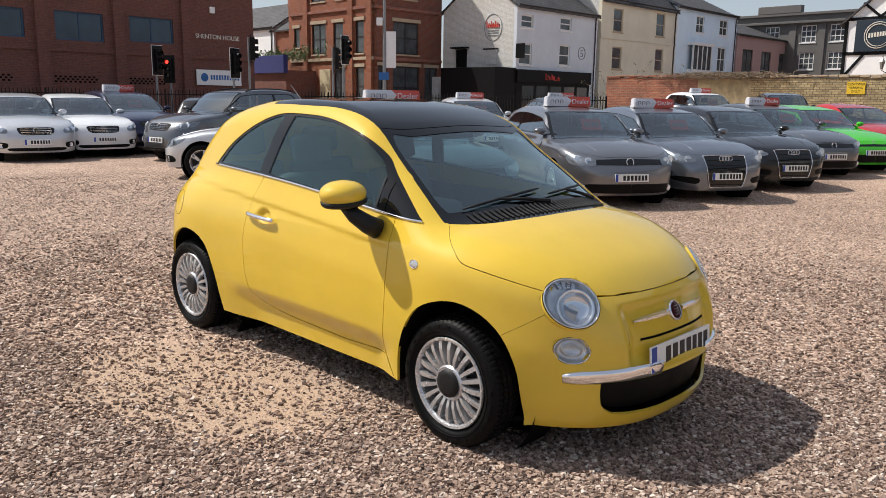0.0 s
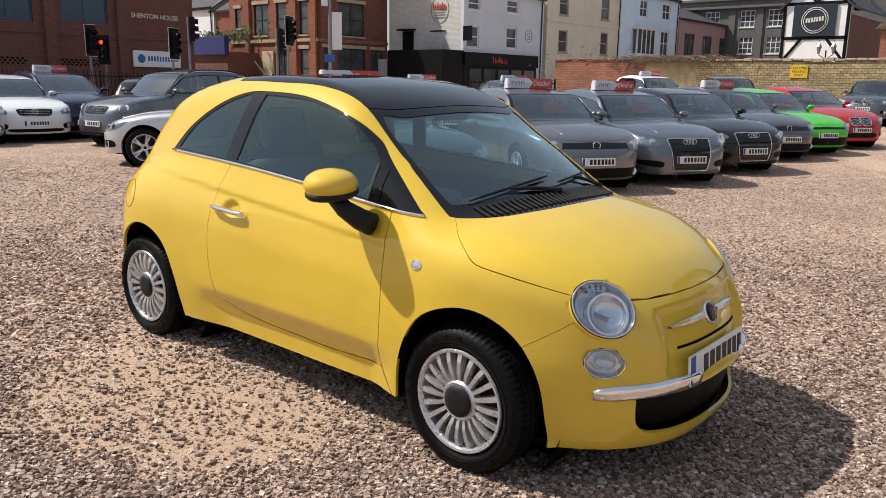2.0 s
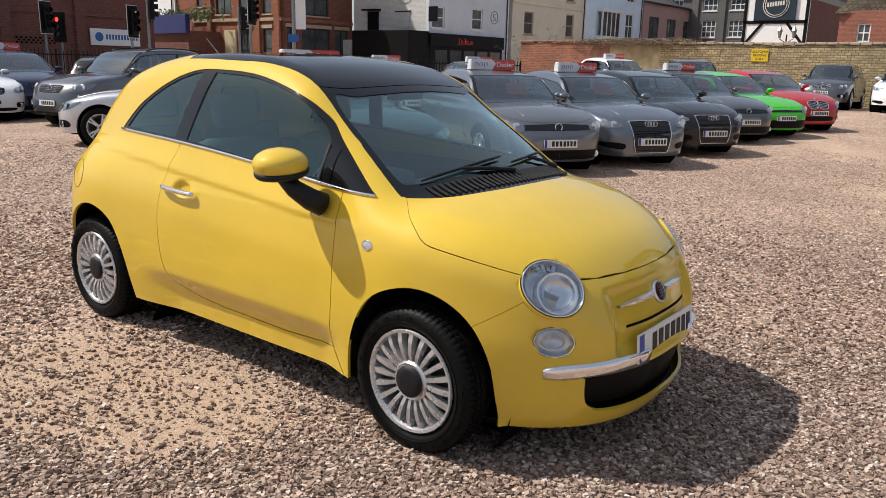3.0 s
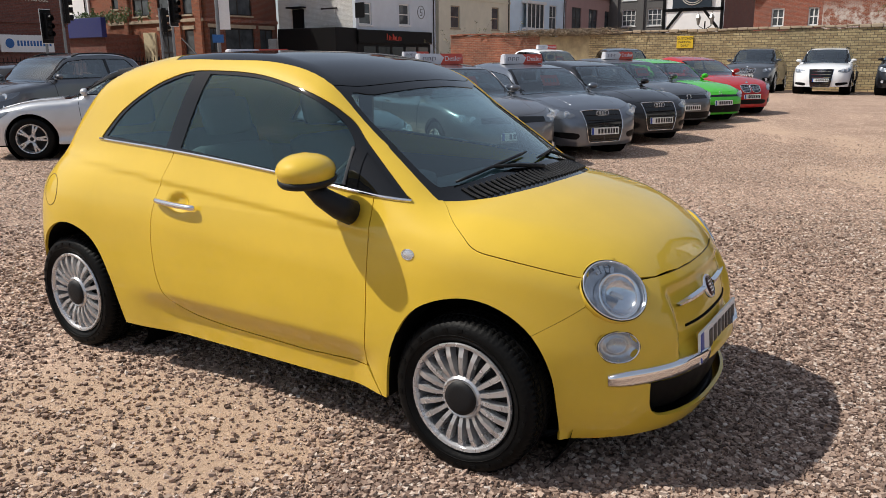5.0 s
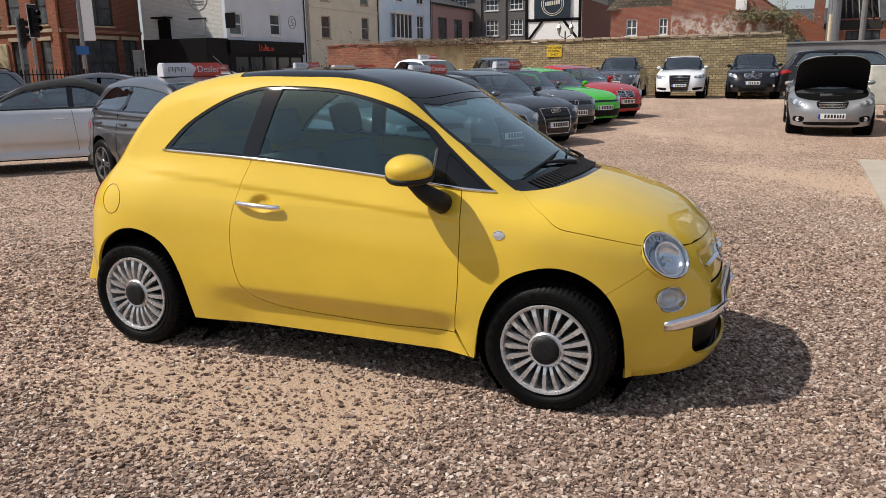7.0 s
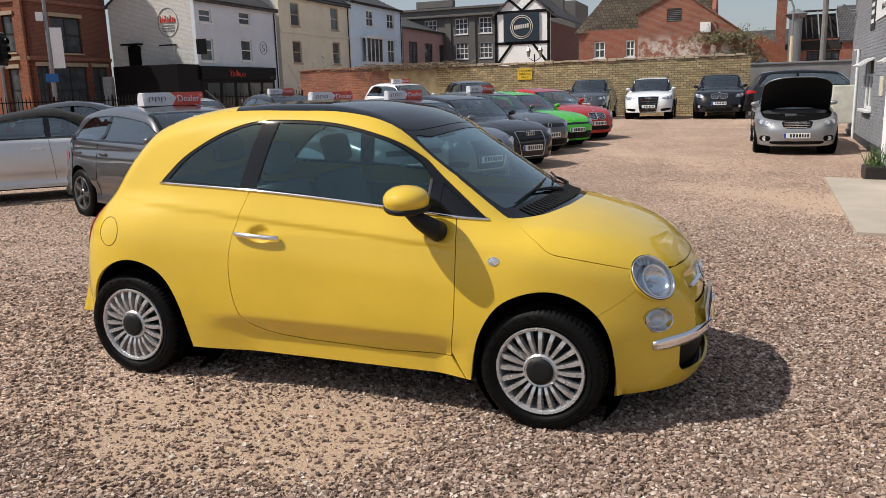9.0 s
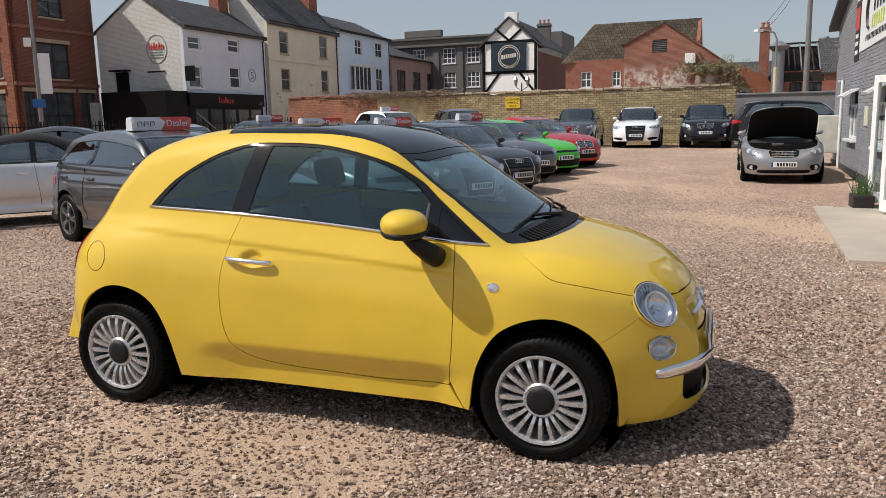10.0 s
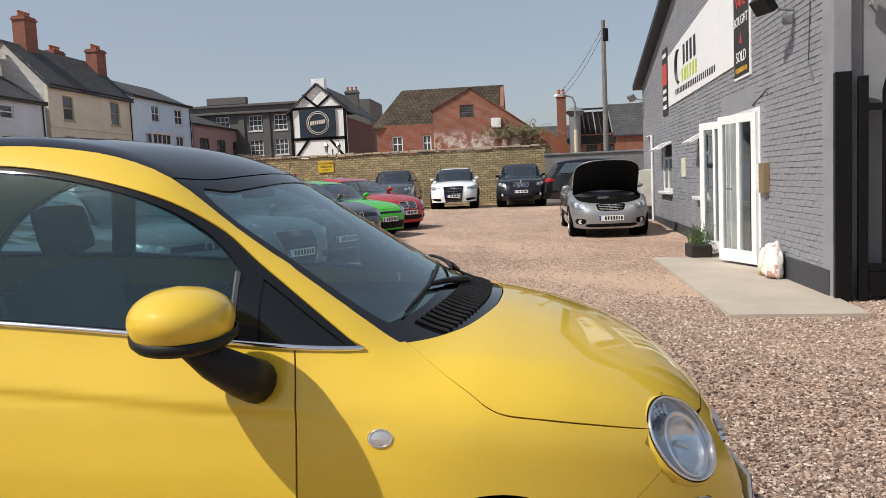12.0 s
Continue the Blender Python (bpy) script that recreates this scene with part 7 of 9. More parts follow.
    part("flue", bm, POST_GREY, h, "galvanised steel flue with a conical cap")
    chimney(h, -3.6, 2.0, 3.6, 7.6, 0.7, 0.6, 2)
    part("blue_sheet", box_bm(-6.6, -0.5, 1.9, -4.6, -0.2, 3.1, 0.08), plain("blue_tarpaulin", (0.02, 0.16, 0.42), 0.6), h)
    for x in (5.6, 8.6):
        part("air_unit", box_bm(x, -0.5, 1.9, x + 0.9, -0.05, 2.7, 0.04), SIGN_BOARD_WHITE, h)
    # --- dark brick office block
    P, D = (-21.0, 37.0), (0.646, 0.764)
    h = thing("brick_office_building", place_of(P, D), "dark red brick office block with blue-framed windows and building name", "building")
    wins = [(-1.2, 4.1, 1.49, 5.45), (2.91, 4.1, 5.36, 5.5), (6.76, 4.25, 9.3, 5.55), (-5.2, 4.1, -2.7, 5.45)]
    sheet("front_wall", [rect(-14, -0.6, 14.6, 10)] + [rect(*w) for w in wins], BRICK_DARK, h)
    for w in wins:
        sash(h, *w, frame=FRAME_BLUE, cols=2, rows=1, pane=PANE_BLUE, sill=False, bar=0.09)
    part("wall", box_bm(-14, 0.26, -0.6, 14.6, 9.0, 9.99), BRICK_DARK, h)
    for x in (-1.9, 2.2, 6.1, 10.0):
        part("brick_pier", box_bm(x - 0.28, -0.22, -0.6, x + 0.28, -0.003, 10), BRICK_DARK, h)
    part("band", box_bm(-14, -0.08, 3.55, 14.6, -0.003, 3.8), BRICK_DARK, h)
    for x0 in (-1.4, 2.7, 6.6):
        for r_ in range(3):
            for k in range(9):
                part("vent_gap", box_bm(x0 + 0.24 * k + 0.12 * (r_ % 2), -0.012, 2.05 + r_ * 0.12, x0 + 0.24 * k + 0.12 * (r_ % 2) + 0.12, -0.003, 2.13 + r_ * 0.12), BLACK_DEEP, h)
    part("wall_box", box_bm(11.6, -0.15, 6.1, 11.9, -0.003, 6.45, 0.02), SIGN_BOARD_WHITE, h)
    names = [text_mesh(word, 0.36, SIGN_TEXT_PALE, depth=0.01) for word in ("SHENTON", "HOUSE")]
    widths = [max(v.co.x for v in me.vertices) - min(v.co.x for v in me.vertices) for me in names]
    left = 12.1 - (sum(widths) + 0.14) / 2
    for me, w in zip(names, widths):
        part("name_lettering", me, None, h).matrix_local = pose(left + w / 2, -0.04, 4.79, 90, 0, 0)
        left += w + 0.14
    b = part("sign_board", box_bm(10.55, -0.12, 2.08, 13.55, -0.05, 2.95, 0.01), SIGN_BOARD_WHITE, h, "white sign board with a blue mark")
    bm = bmesh.new()
    lathe(bm, [(0.24, -0.135), (0.22, -0.14), (0.001, -0.141)], 20, "y", m=pose(11.05, 0, 2.52))
    part("blue_mark", bm, SIGN_BLUE, b)
    bars_text(b, SIGN_BLUE, 12.42, 2.53, 2.0, 0.27, 11, 0.35, -0.1235)
    # --- ornate orange brick corner building
    L = 14.0
    h = thing("corner_building", place_of((-4.7 - R2 * L, 52 + R2 * L), (R2, -R2)), "ornate orange-red brick corner building with stone bands and sash windows", "building")
    wins = [(L - 6.8, 4.45, L - 5.15, 6.5), (L - 9.0, 5.0, L - 8.3, 6.35), (L - 1.9, 4.4, L - 1.0, 6.5), (L - 4.3, 4.45, L - 3.2, 6.5), (L - 6.8, 8.0, L - 5.15, 9.6), (L - 3.9, 8.0, L - 2.9, 9.6), (L - 1.9, 1.0, L - 1.0, 3.5), (L - 4.3, 0.8, L - 3.0, 3.5)]
    sheet("front_wall", [rect(4.6, -0.6, L, 11)] + [rect(*w) for w in wins], BRICK_ORANGE, h)
    for w in wins:
        sash(h, *w, frame=FRAME_DARK, cols=2 if w[2] - w[0] > 1.2 else 1)
        part("lintel", box_bm(w[0] - 0.12, -0.07, w[3], w[2] + 0.12, -0.003, w[3] + 0.22, 0.01), STONE_TRIM, h)
    for z in (3.95, 7.2):
        part("stone_band", box_bm(4.6, -0.12, z, L, -0.003, z + 0.2, 0.02), STONE_TRIM if z < 5 else BRICK_RED, h)
    for x in (L - 0.35, L - 2.3, L - 7.4):
        part("brick_pier", box_bm(x - 0.25, -0.16, -0.6, x + 0.25, -0.003, 11), BRICK_ORANGE, h)
    rw = [(1.7, 4.4, 4.0, 6.5), (1.66, 0.8, 4.1, 3.6), (2.0, 8.0, 3.8, 9.8), (0.4, 0.8, 1.2, 3.6), (4.6, 0.8, 5.8, 3.6)]
    pr = pose(L, 0, 0, 0, 0, 90)
    # this side's shade is painted in by the darker brick
    sheet("right_wall", [rect(0.0, -0.6, 6.2, 11)] + [rect(*w) for w in rw], BRICK_RED_SHADED, h, place=pr)
    for w in rw:
        sash(h, *w, frame=FRAME_DARK, cols=2, rows=2, place=pr)
        o = part("lintel", box_bm(w[0] - 0.12, -0.07, w[3], w[2] + 0.12, -0.003, w[3] + 0.22, 0.01), STONE_TRIM, h)
        o.matrix_local = pr
    for z in (3.95, 7.2):
        o = part("stone_band", box_bm(0.0, -0.12, z, 6.2, -0.003, z + 0.2, 0.02), BRICK_RED, h)
        o.matrix_local = pr
    part("back_wall", box_bm(4.6, 6.0, -0.6, L - 0.3, 6.2, 11), BRICK_RED, h)
    part("left_gable", box_bm(4.35, 0.0, -0.6, 4.6, 6.2, 8.0), BRICK_ORANGE, h)
    gable_roof(h, 4.4, L - 0.1, 0.3, 6.0, 11.0, 13.0, SLATE)
    wing = part("rear_wing", box_bm(0.5, 1.0, -0.6, 4.5, 7.0, 6.6), BRICK_ORANGE, h)
    gable_roof(h, 0.5, 4.5, 1.0, 7.0, 6.6, 8.4, SLATE, name="wing_roof")
    shop = part("low_shop", box_bm(-0.5, -2.5, -0.6, 7.6, 0.0, 3.3), BRICK_DARK, h)
    part("blue_fascia", box_bm(-0.6, -2.75, 3.1, 7.7, -2.4, 4.3, 0.03), NAVY_PAINT, shop, "navy blue shop fascia")
    part("pale_doorway", box_bm(8.2, -0.12, -0.4, 9.4, -0.003, 3.4, 0.02), plain("cream_board", (0.55, 0.47, 0.30), 0.7), h)
    h2 = house("white_house", (-17.5, 66.0), (R2, -R2), "white rendered house with grey slate roof behind the corner", -3, 6, 7, 6.8, 9.0, RENDER_WHITE, [(-1.0, 4.6, 0.2, 6.2), (2.0, 4.6, 3.2, 6.2)], frame=FRAME_DARK)
    chimney(h2, 4.6, 3.0, 7.6, 10.4, 1.0, 0.8, 3)


street()


# ---------------------------------------------------------------- yard walls and railings
def boundary_wall():
    P = (17.3, 33.2)
    w = tagged(thing("wall_north", place_of(P, (R2, -R2)), "old yellow and red brick boundary wall with uneven top", "wall"), kind="structure")
    rng = np.random.RandomState(4)
    for nm, u0, u1, mat, top in (("yellow_part", -4.6, 9.9, BRICK_YELLOW, 2.6), ("overgrown_part", -7.2, -4.6, plain("rubble_render", (0.36, 0.29, 0.17), 0.95, vary=0.3, scale=3, bump=0.6, bscale=9), 2.6), ("red_part", -12.4, -7.2, BRICK_WALL_RED, 2.68)):
        n = int((u1 - u0) / 0.25)
        us = np.linspace(u0, u1, n)
        tops = [top + 0.035 * rng.randn() for _ in us]
        sheet(nm, [[(u0, -0.8), (u1, -0.8)] + list(zip(us[::-1], tops[::-1]))], mat, w, 0.35, step=50)
        for k in range(int((u1 - u0) / 0.42)):
            x = u0 + 0.42 * k + 0.02
            part("coping_stone", box_bm(x, -0.06, top + 0.02 + 0.02 * rng.randn(), x + 0.39, 0.40, top + 0.12 + 0.015 * rng.randn(), 0.02), STONE_TRIM if mat is not BRICK_WALL_RED else BRICK_WALL_RED, w)
    s = thing("parking_sign", place_of(P, (R2, -R2)) @ pose(-0.08, -0.03, 2.17), "small yellow customer parking sign on the brick wall", "sign")
    part("plate", box_bm(-0.36, -0.012, -0.26, 0.36, 0.012, 0.26, 0.005), SIGN_YELLOW, s)
    for k, wd in enumerate(("CUSTOMER", "PARKING", "ONLY")):
        o = part("lettering", text_mesh(wd, 0.135, PLATE_INK), None, s)
        o.matrix_local = pose(0, -0.014, 0.15 - 0.15 * k, 90, 0, 0)
    # dry stems over the wall's old part
    bm = bmesh.new()
    for k in range(560):
        u = -6.0 + rng.randn() * 1.4
        p = Vector((u, rng.rand() * 0.4 - 0.1, 2.55 + rng.rand() * 0.2))
        pts = [p.copy()]
        d = Vector((rng.randn() * 0.6, -0.3 + rng.randn() * 0.4, 0.4 + rng.rand() * 0.4))
        for _ in range(5):
            p = p + d * 0.13
            d = d + Vector((rng.randn() * 0.25, -0.06, -0.30))
            pts.append(p.copy())
        tube(bm, pts, [0.020, 0.018, 0.016, 0.014, 0.010, 0.005], 3)
    ob = part("dry_creeper", bm, TWIG, None)
    ob.matrix_world = place_of(P, (R2, -R2))
    tagged(ob, "tangle of dry brown creeper stems on the wall", "plant", "", "stuff")


boundary_wall()


def corner_wall():
    w = tagged(thing("wall_east", place_of((25.2, 28.6), (R2, -R2)), "low grey rendered wall closing the yard's far corner", "wall"), kind="structure")
    sheet("wall_face", [rect(0, -0.8, 13.0, 2.25)], plain("grey_render_wall", (0.20, 0.20, 0.20), 0.9, vary=0.25, scale=1.2, bump=0.3, bscale=20), w, 0.25)
    part("coping", box_bm(-0.05, -0.06, 2.253, 13.05, 0.31, 2.34, 0.02), POST_GREY, w)


corner_wall()


def scrub(name, label, m, seed, stems, spread, rise, droop, leaves, leaf_mat, stem_mat=None):
    """A loose plant: many thin bent stems, with small leaves along them."""
    rng = np.random.RandomState(seed)
    t = thing(name, m, label, "plant")
    bm, bl = bmesh.new(), bmesh.new()
    for k in range(stems):
        p = Vector((rng.randn() * spread[0] * 0.5, rng.randn() * spread[1] * 0.5, 0))
        d = Vector((rng.randn() * 0.5, rng.randn() * 0.4, 1.0)).normalized()
        L = rise * rng.uniform(0.5, 1.1)
        pts = [p.copy()]
        for _ in range(6):
            p = p + d * L / 6
            d = (d + Vector((rng.randn() * 0.2, rng.randn() * 0.2, -droop))).normalized()
            pts.append(p.copy())
            for _ in range(leaves):
                c = p + Vector(rng.randn(3) * 0.05)
                a = Vector(rng.randn(3)).normalized() * rng.uniform(0.05, 0.11)
                b = a.orthogonal() * 0.4
                bl.faces.new([bl.verts.new(c), bl.verts.new(c + a * 0.5 + b), bl.verts.new(c + a), bl.verts.new(c + a * 0.5 - b)])
        tube(bm, pts, [0.016, 0.013, 0.011, 0.009, 0.007, 0.005, 0.003], 3)
    tagged(part("stem_tangle", bm, stem_mat or TWIG, t), kind="stuff")
    if leaves:
        tagged(part("foliage", bl, leaf_mat, t), kind="stuff")
    else:
        bl.free()
    return t


OLIVE = plain("olive_leaf", (0.16, 0.15, 0.07), 0.7, vary=0.3, scale=6)
scrub("bush", "sparse olive-brown bush growing behind the brick wall", pose(10.6, 45.0, 0.0), 3, 60, (1.5, 0.8), 3.6, 0.10, 5, OLIVE)
scrub("roof_plant", "leafy green plants growing on the low shop roof", pose(-12.0, 57.5, 4.0, 0, 0, -45), 5, 70, (5.0, 0.8), 1.1, 0.12, 7, LEAF)
scrub("dry_climber", "dry brown climber hanging over the brick gable", place_of((34.0, 42.9), (R2, -R2)) @ pose(3.4, -0.2, 4.1), 7, 170, (1.5, 0.5), 1.5, 0.42, 3, OLIVE)
scrub("dry_climber", "dry brown climber on the brick wall's end", place_of((34.0, 42.9), (R2, -R2)) @ pose(4.5, -0.3, 2.6), 8, 150, (0.8, 0.6), 1.9, 0.3, 3, OLIVE)


def railings():
    a, b = Vector((8.4, 41.0, 0)), Vector((-24.0, 31.5, 0))
    d = (b - a)
    L = d.length
    f = tagged(thing("railings", place_of(a, d.normalized()), "black iron railings with pointed tops along the street", "fence"), kind="structure")
    bm_n = int(L / 2.4)
    me = None
    for k in range(bm_n):
        if me is None:
            bm = bmesh.new()
            for i in range(16):
                x = i * 0.15 + 0.07
                box(bm, x - 0.017, -0.017, 0.08, x + 0.017, 0.017, 1.55)
                tube(bm, [(x, 0, 1.55), (x, 0, 1.66)], [0.02, 0.002], 4)
            for z in (0.22, 1.38):
                box(bm, 0, -0.022, z, 2.4, 0.022, z + 0.045)
            box(bm, 0, -0.035, 0, 0.07, 0.035, 1.62)
            me = bpy.data.meshes.new("railing_panel")
            bm.to_mesh(me)
            bm.free()
            me.materials.append(BLACK_IRON)
        o = part("railing_panel", me, None, f)
        o.matrix_local = pose(k * 2.4, 0, 0.12)


railings()


def post_things():
    def signal(x, y, z, heading, tall=3.4, red=False):
        t = thing("traffic_light", pose(x, y, 0, 0, 0, heading), "black traffic light on a grey pole beside the road", "traffic light", "traffic lights")
        bm = bmesh.new()
        tube(bm, [(0, 0, -0.3), (0, 0, tall)], 0.06, 10)
        part("pole", bm, POST_GREY, t)
        hd = part("signal_head", box_bm(-0.17, -0.30, tall - 1.1, 0.17, -0.07, tall, 0.03), BLACK_IRON, t)
        part("backing_board", box_bm(-0.30, -0.14, tall - 1.25, 0.30, -0.11, tall + 0.15, 0.01), BLACK_IRON, hd)
        if heading == 60:
            part("board_edge", box_bm(-0.325, -0.105, tall - 1.275, 0.325, -0.095, tall + 0.175), SIGN_BOARD_WHITE, hd)
        for k in range(3):
            bm = bmesh.new()
            lathe(bm, [(0.105, -0.31), (0.09, -0.305), (0.001, -0.303)], 16, "y", m=pose(0, 0, tall - 0.2 - 0.33 * k))
            on = red and k == 0
            m = LAMP_RED if on else DARK_LENS
            part("lamp", bm, m, hd)
            bm = bmesh.new()
            lathe(bm, [(0.125, -0.30), (0.12, -0.46)], 16, "y", m=pose(0, 0, tall - 0.2 - 0.33 * k))
            part("hood", bm, BLACK_IRON, hd)
    signal(-14.2, 39.0, 0, 60, 3.7)
    signal(-14.2, 41.0, 0, -5, 3.35, True)
    signal(-10.3, 38.6, 0, 60, 3.6)
    signal(-9.6, 38.9, 0, 100, 4.3)
    signal(-5.2, 40.5, 0, 60, 4.4)
    signal(-5.8, 41.0, 0, 100, 4.0)
    # street lamp column with signs
    t = thing("lamp_column", pose(-3.3, 43.0, 0), "grey street lamp column with small signs and a banner", "lamp post")
    bm = bmesh.new()
    tube(bm, [(0, 0, -0.3), (0, 0, 1.8), (0, 0, 9.0)], [0.11, 0.10, 0.06], 10)
    part("column", bm, POST_GREY, t)
    part("banner", box_bm(0.10, -0.02, 3.1, 0.62, 0.02, 5.0, 0.005), SIGN_BOARD_WHITE, t)
    part("blue_sign", box_bm(-0.30, -0.10, 2.45, 0.25, -0.07, 2.85, 0.01), SIGN_BLUE, t)
    part("bracket_box", box_bm(-0.42, -0.1, 5.3, -0.1, 0.1, 5.7, 0.02), SIGN_BOARD_WHITE, t)
    # wooden pole and street lamp by the far sheds
    t = thing("telegraph_pole", pose(29.0, 26.6, 0), "tall weathered wooden telegraph pole with wires", "pole")
    bm = bmesh.new()
    tube(bm, [(0, 0, -0.5), (0, 0, 8.6)], [0.15, 0.10], 10)
    part("pole", bm, WOOD_POLE, t)
    part("cap_box", box_bm(-0.14, -0.2, 7.6, 0.14, -0.08, 8.2, 0.02), BLACK_IRON, t)
    bm = bmesh.new()
    for k in range(2):
        tube(bm, [Vector((0, 0, 8.3 - 0.3 * k)).lerp(Vector((6.9 + 0.5 * k, 9.4, 6.4)), s) - Vector((0, 0, 1.2 * s * (1 - s))) for s in np.linspace(0, 1, 9)], 0.012, 3)
    part("wire", bm, BLACK_IRON, t)
    t = thing("street_lamp", pose(33.5, 32.5, 0), "pale street lamp with a curved arm", "lamp post")
    bm = bmesh.new()
    tube(bm, [(0, 0, -0.5), (0, 0, 3.9)], 0.10, 10)
    part("base_column", bm, plain("pale_post", (0.60, 0.52, 0.36), 0.6), t)
    bm = bmesh.new()
    tube(bm, [(0, 0, 3.9), (0, 0, 5.4), (-0.1, 0.1, 5.75), (-0.4, 0.4, 5.9), (-0.6, 0.6, 5.9)], 0.05, 8)
    part("arm", bm, POST_GREY, t)
    part("lantern", box_bm(-0.95, 0.45, 5.82, -0.5, 0.75, 5.95, 0.03), SIGN_BOARD_WHITE, t)
    t = thing("lamp_post", pose(31.2, 56.0, 0), "black cast-iron twin lantern post outside the pub", "lamp post")
    bm = bmesh.new()
    tube(bm, [(0, 0, -0.5), (0, 0, 4.2)], [0.08, 0.05], 8)
    tube(bm, [(-0.35, 0.35, 3.9), (0, 0, 3.6), (0.35, -0.35, 3.9)], 0.03, 6)
    part("post", bm, BLACK_IRON, t)
    for sg in (-1, 1):
        bm = bmesh.new()
        lathe(bm, [(0.09, 3.95), (0.20, 4.45), (0.22, 4.47), (0.05, 4.75), (0.01, 4.95)], 6, "z", m=pose(0.35 * sg, -0.35 * sg, 0))
        part("lantern", bm, LANTERN, t)


DARK_LENS = plain("dark_lens", (0.02, 0.015, 0.012), 0.2)
LANTERN = plain("lantern_glass", (0.22, 0.21, 0.19), 0.2)
LAMP_RED, _t, _b = nodes_of("red_signal")
_b.inputs["Base Color"].default_value = (0.5, 0.01, 0.01, 1)
_b.inputs["Emission Color"].default_value = (1.0, 0.03, 0.02, 1)
_b.inputs["Emission Strength"].default_value = 4.0
post_things()


# ---------------------------------------------------------------- the grey painted shed
SHED_P, SHED_D = (7.26, 5.80), (0.719, 0.695)
SHED_L = 15.0
SHED_M = place_of((SHED_P[0] + SHED_D[0] * SHED_L, SHED_P[1] + SHED_D[1] * SHED_L), (-SHED_D[0], -SHED_D[1]))


def sbox(u0, y0, z0, u1, y1, z1, bevel=0.0):
    """A box on the shed's front, u counted from its near corner."""
    return box_bm(SHED_L - u1, y0, z0, SHED_L - u0, y1, z1, bevel)


def su(pts):
    return [(SHED_L - p[0], *p[1:]) for p in pts]


def shed_top(u):
    return 3.78 + (15.0 - u) * 0.245 if u > 7.0 else 3.78 + 8.0 * 0.245 - (7.0 - u) * 0.245


SHED_OPEN = [(2.66, -0.2, 4.40, 2.12), (10.0, 0.80, 11.45, 1.98), (6.05, 0.78, 6.95, 1.98)]


def grey_shed():
    s = tagged(thing("shed_wall", SHED_M, "grey painted brick gable wall of a low workshop", "wall"), kind="structure")
    outline = su([(0, -0.5), (15.0, -0.5), (15.0, shed_top(15.0)), (7.0, shed_top(7.0)), (0, shed_top(0))])
    sheet("wall_face", [outline] + [rect(SHED_L - o[2], o[1], SHED_L - o[0], o[3]) for o in SHED_OPEN], GREY_PAINT, s, 0.3)
    part("side_wall", sbox(0, 0.302, -0.5, 0.3, 10, shed_top(0)), GREY_PAINT, s)
    part("far_side_wall", sbox(14.7, 0.302, -0.5, 15.0, 10, shed_top(15)), GREY_PAINT, s)
    part("back_wall", sbox(0.3, 9.7, -0.5, 14.7, 10, 3.7), GREY_PAINT, s)
    part("inner_floor", sbox(0.3, 0.3, -0.5, 14.7, 9.7, -0.12), CONCRETE, s)
    bm = bmesh.new()
    for a, b in ((15.25, 7.0), (-0.25, 7.0)):
        za, zb = shed_top(a), shed_top(7.0)
        vs = [bm.verts.new(p) for p in su(((a, -0.25, za + 0.12), (b, -0.25, zb + 0.12), (b, 10.2, zb + 0.12), (a, 10.2, za + 0.12), (a, -0.25, za - 0.02), (b, -0.25, zb - 0.02), (b, 10.2, zb - 0.02), (a, 10.2, za - 0.02)))]
        for f in ((0, 1, 2, 3), (7, 6, 5, 4), (0, 4, 5, 1), (1, 5, 6, 2), (2, 6, 7, 3), (3, 7, 4, 0)):
            bm.faces.new([vs[i] for i in f])
    bmesh.ops.recalc_face_normals(bm, faces=bm.faces[:])
    part("roof", bm, plain("dark_roof_edge", (0.03, 0.032, 0.04), 0.6), s)
    part("side_canopy", sbox(-1.7, 0.42, 3.36, -0.003, 9.0, 3.62, 0.02), GREY_PAINT_DARK, s)
    part("corner_pier", sbox(-0.10, -0.02, -0.5, 0.22, 0.16, 3.5, 0.01), GREY_PAINT, s)
    return s


SHED = grey_shed()


